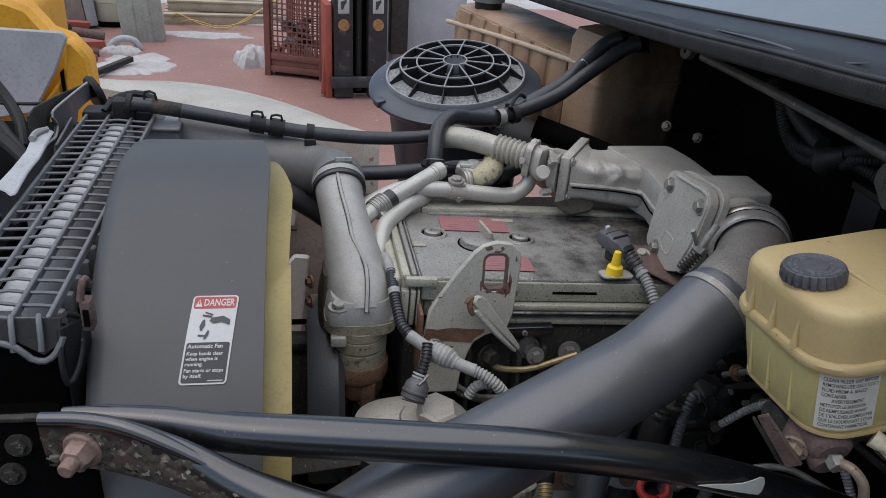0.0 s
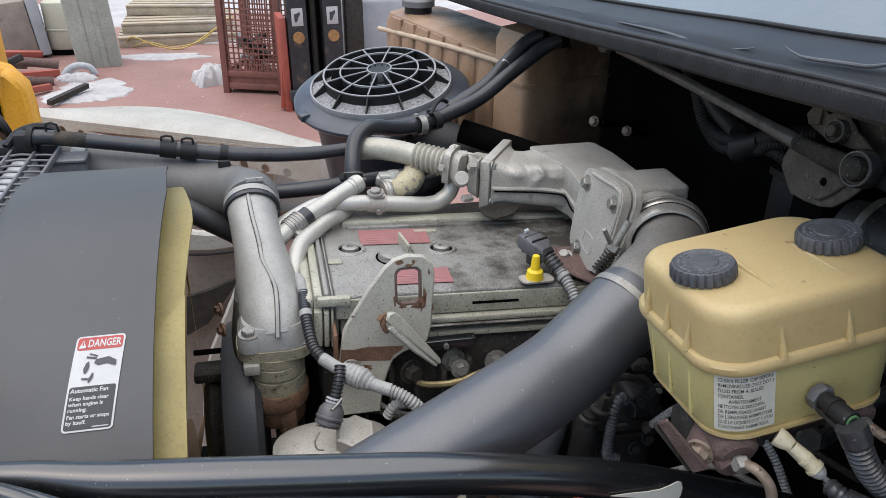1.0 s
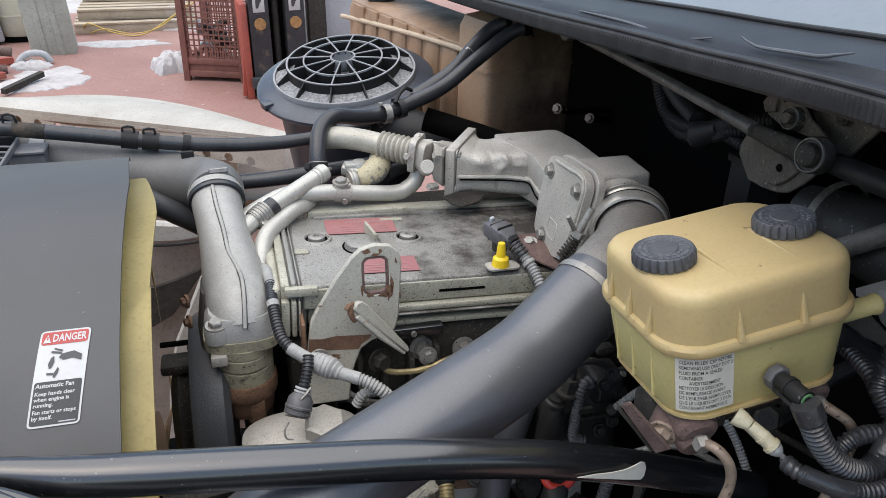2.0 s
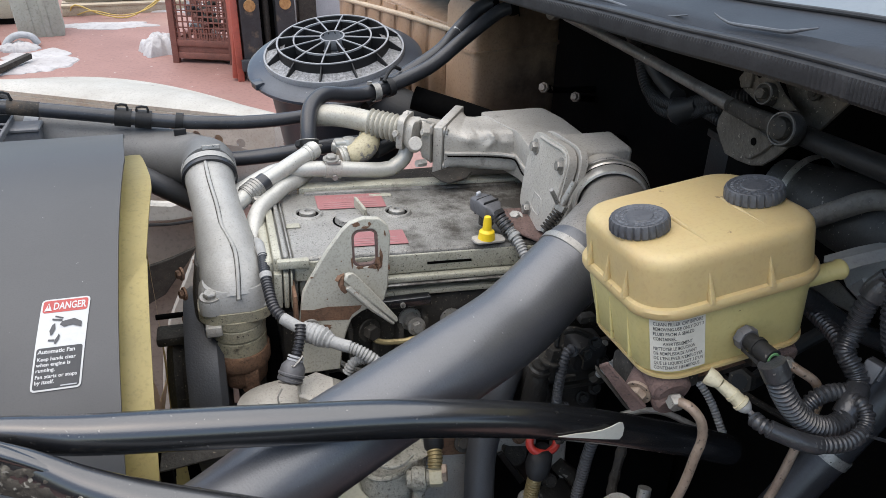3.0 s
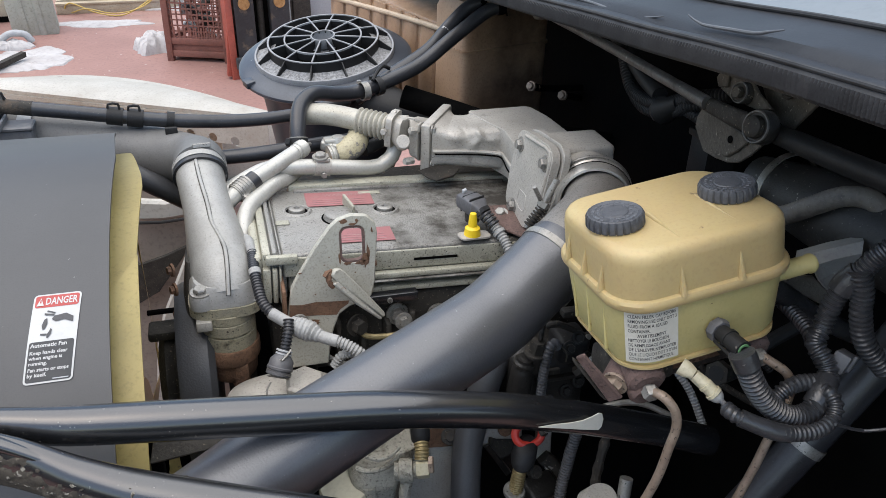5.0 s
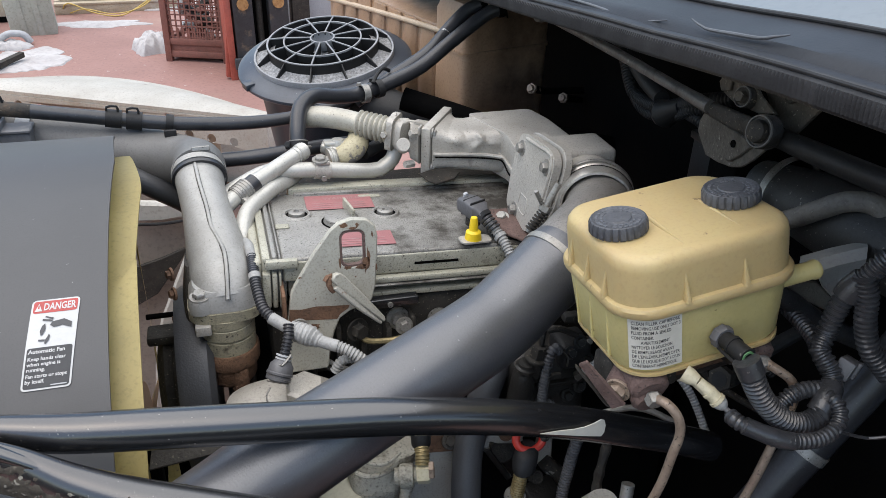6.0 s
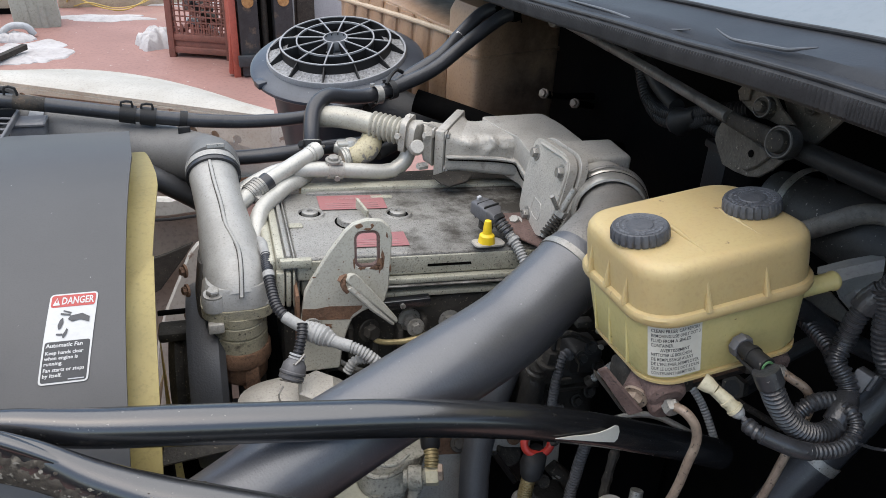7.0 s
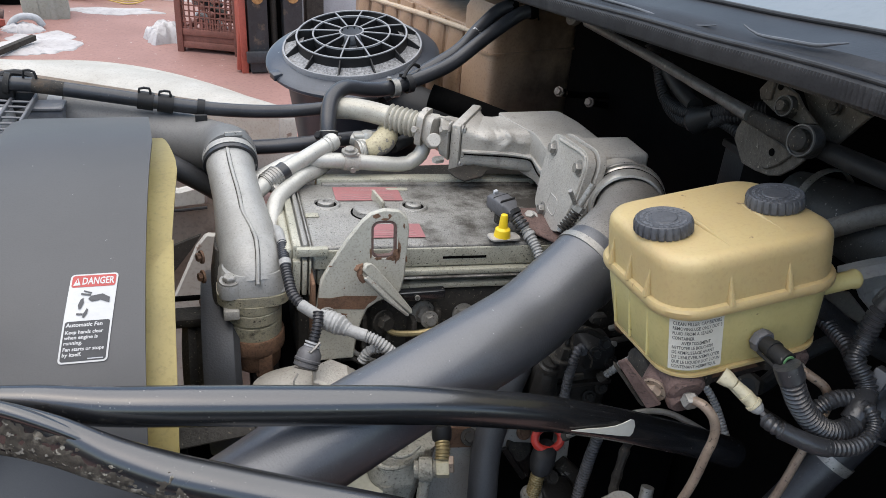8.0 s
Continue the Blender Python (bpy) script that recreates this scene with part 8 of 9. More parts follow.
def front_harness():
    h = thing("sensor_harness", (0.14, 0.8, 1.58), "wiring harness with grey taped joint and round sensor plug", "wiring")
    part("upper_sleeve", sweep([(0.104, 0.965, 1.640), (0.108, 0.944, 1.646), (0.110, 0.905, 1.646)], 0.0065, 12), M_TAPE, h, "grey sleeve")
    part("conduit", sweep([(0.110, 0.91, 1.646), (0.110, 0.871, 1.641), (0.112, 0.845, 1.631), (0.116, 0.824, 1.619), (0.126, 0.81, 1.610)], 0.0068, 12, ribs=(0.0006, 0.0042)), M_HOSE, h)
    part("band", lathe([(0.0068, -0.004), (0.008, -0.004), (0.008, 0.004), (0.0068, 0.004)], ax((0.1105, 0.868, 1.640), (0.05, -0.8, -0.4)), 16), M_TAPE, h, "pale marking band")
    part("grey_sleeve", sweep([(0.124, 0.812, 1.611), (0.14, 0.80, 1.604), (0.152, 0.792, 1.60)], 0.0078, 14), M_TAPE, h, "grey sleeve")
    part("taped_joint", sweep([(0.146, 0.797, 1.602), (0.156, 0.79, 1.599), (0.168, 0.783, 1.596), (0.18, 0.774, 1.592)], [0.009, 0.0135, 0.0135, 0.009], 18, ribs=(0.0005, 0.0052), wobble=0.12), M_TAPE, h, "grey taped joint")
    part("grey_sleeve", sweep([(0.178, 0.775, 1.593), (0.192, 0.766, 1.591), (0.20, 0.762, 1.590)], 0.0078, 14), M_TAPE, h)
    part("conduit", sweep([(0.198, 0.763, 1.590), (0.212, 0.756, 1.585), (0.225, 0.75, 1.576), (0.238, 0.748, 1.56)], 0.0072, 12, ribs=(0.0007, 0.0042)), M_TAPE, h)
    part("branch", sweep([(0.225, 0.76, 1.57), (0.205, 0.765, 1.565), (0.195, 0.765, 1.55)], 0.006, 12, ribs=(0.0006, 0.0042)), M_TAPE, h)
    part("drop_conduit", sweep([(0.144, 0.79, 1.612), (0.1415, 0.778, 1.602), (0.138, 0.771, 1.592), (0.134, 0.765, 1.582)], 0.0062, 12, ribs=(0.0007, 0.0042)), M_HOSE, h)
    p = part("plug", lathe([(0, 0), (0.0078, 0.0), (0.0084, 0.005), (0.0115, 0.009), (0.0145, 0.013), (0.0152, 0.021), (0.0162, 0.022), (0.0162, 0.0245), (0.0142, 0.025), (0.0142, 0.032), (0, 0.032)], ax((0.135, 0.766, 1.585), (-0.35, -0.45, -0.8)), 28), M_PLUG, h, "round dark sensor plug")
    for k in range(2):
        part("top_ring", lathe([(0.0082, -0.0012), (0.0102, -0.0008), (0.0102, 0.0008), (0.0082, 0.0012)], ax((0.1345 - 0.0014 * k, 0.7655 - 0.0018 * k, 1.584 - 0.0032 * k), (-0.35, -0.45, -0.8)), 18), M_PALE, p, "pale clip ring")
    part("spring_clip", sweep([(0.142, 0.757, 1.590), (0.13, 0.748, 1.583), (0.122, 0.757, 1.58)], 0.0016, 6), M_STEEL, p)
    part("castellation", lathe([(0.011, 0.026), (0.0155, 0.0265), (0.0155, 0.031), (0.009, 0.034), (0, 0.034)], ax((0.135, 0.766, 1.585), (-0.35, -0.45, -0.8)), 24), M_PLUG, p)
    for k in range(3):
        part("lock_wire", lathe([(0.0146 - 0.0008 * k, -0.0009), (0.0160 - 0.0008 * k, 0.0), (0.0146 - 0.0008 * k, 0.0009), (0.0146 - 0.0008 * k, -0.0009)], ax((0.1255 - 0.001 * k, 0.7535 - 0.0015 * k, 1.562 - 0.0028 * k), (-0.35 + 0.12 * (k - 1), -0.45, -0.8 + 0.1 * k)), 24), M_STEEL, p)
    part("lock_wire", sweep([(0.114, 0.744, 1.556), (0.108, 0.738, 1.548), (0.110, 0.734, 1.540), (0.117, 0.734, 1.538)], 0.0011, 6, 0.003), M_STEEL, p)
    o = thing("oil_filler", (0.15, 0.77, 1.50), "dusty grey engine housing with a large hex cap", "filler cap")
    part("housing", loft([((0.13, 0.78, 1.47), (0.075, 0, 0), (0, 0.05, 0), 2.4), ((0.13, 0.78, 1.505), (0.072, 0, 0), (0, 0.048, 0), 2.4), ((0.132, 0.778, 1.517), (0.055, 0, 0), (0, 0.036, 0), 2.2), ((0.134, 0.776, 1.521), (0.035, 0, 0), (0, 0.025, 0), 2)], 32), M_CAST, o)
    part("hex_cap", lathe([(0, 0.017), (0.0225, 0.017), (0.0265, 0.014), (0.0265, -0.008), (0, -0.008)], ax((0.156, 0.762, 1.524), (0.05, -0.15, 1), 8), 6), M_CAST, o)


front_harness()


def belt_drive():
    a = thing("alternator_pulley", (0.0, 0.9, 1.35), "black belt pulley and drive cover behind the fan", "pulley")
    part("cover", lathe([(0.05, 0.0), (0.13, 0.0), (0.135, 0.008), (0.135, 0.04), (0.125, 0.048), (0, 0.048)], ax((0.0, 0.94, 1.44), (1, 0, 0)), 44), M_PIPEDARK, a)
    part("pulley", lathe([(0, -0.03), (0.06, -0.03), (0.075, -0.02), (0.068, -0.01), (0.075, 0.0), (0.02, 0.0)], ax((0.0, 0.94, 1.44), (1, 0, 0)), 36), M_GRIME, a)
    b = thing("alternator_bracket", (-0.01, 0.95, 1.5), "grimy black accessory bracket with bolts", "bracket")
    part("arm", box((-0.04, 0.92, 1.515), (0.045, 0.955, 1.53), 0.004), M_GRIME, b)
    part("lug", box((0.0, 0.918, 1.525), (0.03, 0.948, 1.55), 0.006), M_DARK, b)
    part("rod", sweep([(-0.04, 0.96, 1.54), (0.01, 0.955, 1.543), (0.05, 0.95, 1.545)], 0.004, 8), M_DARK, b)
    part("bolt", hexhead((0.012, 0.922, 1.549), (0, -0.3, 1), 0.008, 0.01), M_GRIME, b)
    r = thing("lower_mount", (0.02, 0.71, 1.5), "rusty flat steel mount below the strut", "bracket")
    part("strap", plate([(-0.04, -0.012), (0.05, -0.004), (0.05, 0.006), (-0.035, 0.014)], 0.005, pose(0.01, 0.70, 1.512, 40, 0, 0), b=0.001), M_GRIME, r)
    part("post", box((-0.035, 0.72, 0.98), (-0.02, 0.735, 1.52), 0.003), M_DARK, r)
    c = thing("column_gasket", (0.02, 0.92, 1.58), "dark rusty cover plate beside the coolant tube", "cover plate")
    part("plate", loft([((0.028, 0.93, 1.50), (0.012, 0, 0), (0, 0.045, 0), 3), ((0.026, 0.94, 1.59), (0.011, 0, 0), (0, 0.045, 0), 3), ((0.030, 0.955, 1.63), (0.008, 0, 0), (0, 0.026, 0), 3)], 24), M_GRIME, c)
    for z in (1.56, 1.60, 1.63):
        part("bolt", hexhead((0.006, 0.915, z), (-1, -0.4, 0.1), 0.006, 0.007), M_RUST, c)


belt_drive()


def lower_engine():
    f = thing("fuel_filter_head", (0.25, 0.75, 1.38), "pale oily fuel filter head with brass fittings", "filter head")
    part("head", smooth_loft([((0.2480, 0.7750, 1.3090), (0.030, 0, 0), (0, 0.03, 0), 2.6), ((0.2480, 0.7750, 1.3330), (0.034, 0, 0), (0, 0.034, 0), 2.6), ((0.2480, 0.7750, 1.3530), (0.040, 0, 0), (0, 0.038, 0), 2.8), ((0.2570, 0.7850, 1.3710), (0.043, 0, 0), (0, 0.04, 0), 3), ((0.2660, 0.7950, 1.3920), (0.043, 0, 0), (0, 0.04, 0), 3)], 3, 28), M_GREASY, f)
    part("head_rim", sweep([(0.2150, 0.7450, 1.3910), (0.2270, 0.7350, 1.3910), (0.2440, 0.7350, 1.3900), (0.2640, 0.7450, 1.3880), (0.2770, 0.7550, 1.3900)], 0.0035, 8, 0.006), M_GREASY, f, "cast ridge")
    part("head_rim", sweep([(0.2280, 0.7450, 1.4080), (0.2420, 0.7380, 1.4060), (0.2600, 0.7420, 1.4040), (0.2770, 0.7550, 1.4050)], 0.0028, 8, 0.006), M_GREASY, f)
    part("nozzle", lathe([(0, 0.0), (0.0118, 0.0), (0.0125, 0.004), (0.0125, 0.03), (0, 0.03)], ax((0.2320, 0.7450, 1.3230), (0, 0.1, 1)), 18), M_GREASY, f)
    part("bowl", lathe([(0, 0), (0.033, 0), (0.036, 0.015), (0.036, 0.105), (0.033, 0.115), (0, 0.118)], pose(*(0.2000, 0.7600, 1.2320)), 32), M_CREAMBOX, f, "cream translucent bowl")
    side = Vector((0.95, -0.25, 0.1))
    part("tee", lathe([(0, -0.006), (0.0125, -0.006), (0.0125, 0.0), (0.0162, 0.001), (0.0168, 0.004), (0.0168, 0.015), (0.0160, 0.019), (0.0120, 0.020), (0.0120, 0.024), (0, 0.024)], ax((0.2720, 0.7350, 1.3810), side), 24), M_GREASY, f, "pale ribbed union")
    part("union_nut", lathe([(0, 0.0), (0.0145, 0.0), (0.0155, 0.002), (0.0155, 0.014), (0.0145, 0.017), (0, 0.017)], ax((0.2930, 0.7220, 1.3950), side), 6), M_IVORY, f, "pale hex union nut")
    part("end_nut", hexhead((0.3070, 0.7160, 1.4020), side, 0.0125, 0.008, False), M_LINE, f, "rusty end nut")
    part("riser", sweep([(0.3000, 0.7220, 1.4070), (0.3020, 0.7300, 1.4160), (0.3030, 0.7380, 1.4220), (0.3040, 0.7450, 1.4240)], 0.0098, 18, ribs=(0.0007, 0.004)), M_BRASS, f, "threaded brass riser")
    part("riser_cap", lathe([(0, 0.0), (0.0125, 0.0), (0.0135, 0.003), (0.0135, 0.016), (0.011, 0.022), (0, 0.022)], ax((0.3040, 0.7450, 1.4210), (0, 0.3, 1)), 20), M_DARKPL, f, "black plastic cap")
    part("drain", sweep([(0.2820, 0.7280, 1.3710), (0.2790, 0.7280, 1.3540), (0.2780, 0.7280, 1.3300), (0.2770, 0.7300, 1.2780)], 0.0085, 14), M_GREASY, f)
    b = thing("engine_side_cover", (0.34, 0.82, 1.3), "dusty grey side cover of the engine", "cover plate")
    part("plate", box((0.30, 0.79, 1.15), (0.39, 0.80, 1.41), 0.004), M_CAST, b)
    part("rim", slab([(0.3240, 0.7850, 1.4040), (0.3610, 0.7850, 1.3960), (0.3630, 0.7850, 1.3600), (0.3240, 0.7850, 1.3650)], 0.006, 0.001), M_RUST, b, "rust-brown greasy flange")
    part("rim_bolt", hexhead((0.3560, 0.7800, 1.3860), (0, -0.8, 0.5), 0.0085, 0.006), M_GRIME, b)
    part("bolt", hexhead((0.345, 0.787, 1.425), (0, -1, 0.2), 0.008, 0.008), M_GRIME, b)
    g = thing("oil_return_hose", (0.39, 0.77, 1.3), "smooth grey rubber hose dropping beside the engine", "hose")
    part("hose", sweep([(0.50, 0.85, 1.53), (0.45, 0.82, 1.52), (0.415, 0.79, 1.485), (0.397, 0.782, 1.431), (0.379, 0.765, 1.375), (0.369, 0.733, 1.299), (0.365, 0.70, 1.20)], 0.0215, 22), M_PIPEDARK, g)
    d = thing("dipstick", (0.45, 0.74, 1.3), "dipstick with a red pull ring, black grip and brass tube", "dipstick")
    ring = Vector((0.4670, 0.7550, 1.3880))
    part("ring", sweep([ring + Vector((0.0205 * math.cos(a * math.pi / 6), 0.010 * math.sin(a * math.pi / 6), 0.0125 * math.sin(a * math.pi / 6))) for a in range(13)], 0.0058, 10, 0.004), M_PULLRED, d, "red pull ring")
    part("grip", smooth_loft([((0.4650, 0.7520, 1.3810), (0.011, 0, 0), (0, 0.011, 0), 2), ((0.4610, 0.7460, 1.3740), (0.0165, 0, 0), (0, 0.0165, 0), 2.2), ((0.4560, 0.7400, 1.3610), (0.0175, 0, 0), (0, 0.0175, 0), 2.4), ((0.4530, 0.7350, 1.3510), (0.0155, 0, 0), (0, 0.0155, 0), 2.2), ((0.4500, 0.7320, 1.3460), (0.009, 0, 0), (0, 0.009, 0), 2)], 4, 24), M_DARKPL, d, "black rubber grip")
    part("tube", sweep([(0.4500, 0.7330, 1.3500), (0.4460, 0.7280, 1.3380), (0.4410, 0.7220, 1.3210), (0.4360, 0.7150, 1.3060), (0.4240, 0.7000, 1.2710)], 0.0098, 16, ribs=(0.0008, 0.0034)), M_BRASS, d, "ribbed brass tube")
    part("collar", lathe([(0, 0.003), (0.0145, 0.004), (0.0160, 0.002), (0.0160, -0.003), (0, -0.003)], ax((0.4380, 0.7200, 1.3170), (0.1, -0.2, 0.95)), 22), M_STEEL, d)
    c = thing("pump_casting", (0.47, 0.82, 1.3), "light alloy pump casting with ribs and bolts", "pump casting")
    part("frame", slab([(0.4100, 0.8000, 1.3810), (0.4760, 0.8000, 1.3670), (0.4790, 0.8000, 1.3350), (0.4370, 0.8000, 1.3440), (0.4250, 0.8000, 1.3510), (0.4240, 0.8000, 1.3380), (0.4670, 0.8000, 1.2680), (0.4570, 0.8000, 1.2660), (0.4140, 0.8000, 1.3380)], 0.012, 0.002), M_CAST, c, "triangular alloy frame")
    part("frame_bolt", hexhead((0.4470, 0.7950, 1.3670), (0, -0.8, 0.5), 0.0075, 0.006), M_RUST, c)
    part("recess", slab([(0.4300, 0.8150, 1.3340), (0.4700, 0.8150, 1.3260), (0.4760, 0.8150, 1.2530), (0.4710, 0.8150, 1.2540)], 0.004, 0.0), M_OILY, c, "oily recess")
    part("recess_cover", lathe([(0, 0.008), (0.018, 0.008), (0.021, 0.005), (0.022, 0.0), (0, 0)], ax((0.4480, 0.8120, 1.3210), (0.1, -0.8, 0.5)), 26), M_GRIME, c)
    part("gasket_strip", slab([(0.4140, 0.7920, 1.3410), (0.4230, 0.7920, 1.3430), (0.4620, 0.7920, 1.2770), (0.4550, 0.7920, 1.2720)], 0.005, 0.001), M_OILY, c)
    part("post", slab([(0.5000, 0.7900, 1.3660), (0.5220, 0.7900, 1.3620), (0.5220, 0.7850, 1.3120), (0.5310, 0.7850, 1.2960), (0.5100, 0.7850, 1.2940), (0.4980, 0.7850, 1.3030)], 0.016, 0.003), M_CAST, c, "alloy post")
    part("lower_arm", sweep([(0.5060, 0.7800, 1.3130), (0.5230, 0.7750, 1.2950), (0.5320, 0.7700, 1.2790), (0.5260, 0.7650, 1.2640)], [0.011, 0.013, 0.014, 0.012], 16), M_GRIME, c)
    part("round_bolt", lathe([(0, 0.012), (0.006, 0.012), (0.0075, 0.010), (0.0095, 0.010), (0.011, 0.007), (0.0115, 0.0), (0, 0)], ax((0.4870, 0.7650, 1.2990), (0.1, -0.7, 0.6)), 22), M_GRIME, c)
    part("round_bolt", hexhead((0.5160, 0.7720, 1.3010), (0.1, -0.7, 0.6), 0.007, 0.007), M_STEEL, c)
    part("dark_housing", box((-0.028, -0.02, -0.03), (0.028, 0.02, 0.02), 0.008, 3, pose(*(0.4910, 0.7500, 1.2760), 20, 0, 15)), M_OILY, c)
    i = thing("injection_pump", (0.52, 0.83, 1.45), "black oily injection pump with unions and a ribbed lead", "fuel pump")
    part("body", loft([((0.494, 0.80, 1.40), (0.058, 0, 0), (0, 0.045, 0), 5), ((0.492, 0.80, 1.495), (0.056, 0, 0), (0, 0.045, 0), 5), ((0.490, 0.805, 1.515), (0.050, 0, 0), (0, 0.038, 0), 4), ((0.490, 0.81, 1.522), (0.042, 0, 0), (0, 0.03, 0), 4)], 32), M_OILY, i)
    part("ledge", box((0.466, 0.748, 1.482), (0.545, 0.77, 1.489), 0.002, 2), M_OILY, i)
    part("name_plate", box((0.486, 0.751, 1.492), (0.503, 0.757, 1.501), 0.001, 1), M_GRIME, i, "small blank alloy plate")
    part("governor", box((0.50, 0.75, 1.505), (0.545, 0.80, 1.545), 0.008, 3), M_DARKPL, i)
    part("barrel", lathe([(0, 0.012), (0.011, 0.012), (0.012, 0.008), (0.0145, 0.006), (0.0145, 0.0), (0.0125, -0.002), (0.0135, -0.006), (0.016, -0.010), (0.017, -0.07), (0, -0.07)], ax((0.449, 0.752, 1.518), (0.05, -0.12, 1)), 28), M_OILY, i)
    part("barrel_ring", lathe([(0.0128, -0.002), (0.0152, -0.002), (0.0152, 0.002), (0.0128, 0.002)], ax((0.449, 0.752, 1.522), (0.05, -0.12, 1)), 28), M_GRIME, i, "worn ring")
    part("delivery_valve", hexhead((0.464, 0.752, 1.535), (0.1, -0.1, 1), 0.011, 0.020), M_GRIME, i)
    part("valve_base", lathe([(0, 0.008), (0.012, 0.008), (0.0135, 0.0), (0.0135, -0.02), (0, -0.02)], ax((0.464, 0.753, 1.527), (0.1, -0.1, 1)), 20), M_OILY, i)
    part("delivery_pipe", sweep([(0.468, 0.75, 1.556), (0.472, 0.755, 1.575), (0.485, 0.765, 1.588), (0.51, 0.775, 1.585)], 0.0036, 10), M_OILY, i)
    for x, z in ((0.523, 1.552), (0.538, 1.520), (0.512, 1.536), (0.532, 1.476), (0.476, 1.462), (0.515, 1.462)):
        part("bolt", hexhead((x, 0.750, z), (0, -0.9, 0.4), 0.0065, 0.007), M_OILY, i)
    part("lead", sweep([(0.494, 0.752, 1.541), (0.487, 0.745, 1.551), (0.480, 0.742, 1.549), (0.476, 0.740, 1.538), (0.4725, 0.738, 1.515), (0.4715, 0.738, 1.490), (0.474, 0.74, 1.466), (0.488, 0.742, 1.458)], 0.0062, 12, ribs=(0.0009, 0.0046)), M_PLUG, i, "grey ribbed lead")
    part("thin_wire", sweep([(0.485, 0.745, 1.553), (0.498, 0.746, 1.543), (0.507, 0.746, 1.530), (0.508, 0.748, 1.515)], 0.0012, 6), M_PLATE, i)
    part("silver_pipe", sweep([(0.474, 0.75, 1.578), (0.49, 0.748, 1.580), (0.517, 0.75, 1.564)], 0.0048, 10), M_GRIME, i)
    part("lever", box((0.49, 0.735, 1.595), (0.512, 0.75, 1.606), 0.003, 2), M_GRIME, i)
    v = thing("drop_conduit", (0.51, 0.69, 1.3), "ribbed black conduit hanging down", "wiring", "")
    part("conduit", sweep([(0.5370, 0.7350, 1.4240), (0.5300, 0.7300, 1.3980), (0.5220, 0.7250, 1.3720), (0.5160, 0.7200, 1.3450), (0.5080, 0.7120, 1.3220), (0.5010, 0.7000, 1.2960), (0.4950, 0.6900, 1.2620)], 0.0078, 16, ribs=(0.0010, 0.0042)), M_PLUG, v, "grey ribbed conduit")
    part("strap", sweep([(0.5620, 0.7000, 1.4220), (0.5590, 0.7000, 1.3970), (0.5500, 0.6900, 1.3770), (0.5420, 0.6800, 1.3500), (0.5330, 0.6600, 1.3180)], [0.009, 0.008, 0.007, 0.006, 0.006], 10, 0.004, wobble=0.7), M_GRIME, v, "frayed grimy strap")
    p = thing("steering_pin", (0.53, 0.6, 1.3), "grey cast steering arm with a steel pin", "steering arm")
    part("arm", loft([((0.51, 0.61, 1.30), (0.03, 0, 0), (0, 0.03, 0), 2.5), ((0.512, 0.612, 1.385), (0.028, 0, 0), (0, 0.028, 0), 2.5), ((0.514, 0.614, 1.40), (0.018, 0, 0), (0, 0.018, 0), 2.2)], 24), M_CAST, p)
    part("pin", sweep([(0.534, 0.60, 1.36), (0.541, 0.606, 1.39), (0.547, 0.615, 1.418)], 0.0085, 14), M_STEEL, p)


lower_engine()


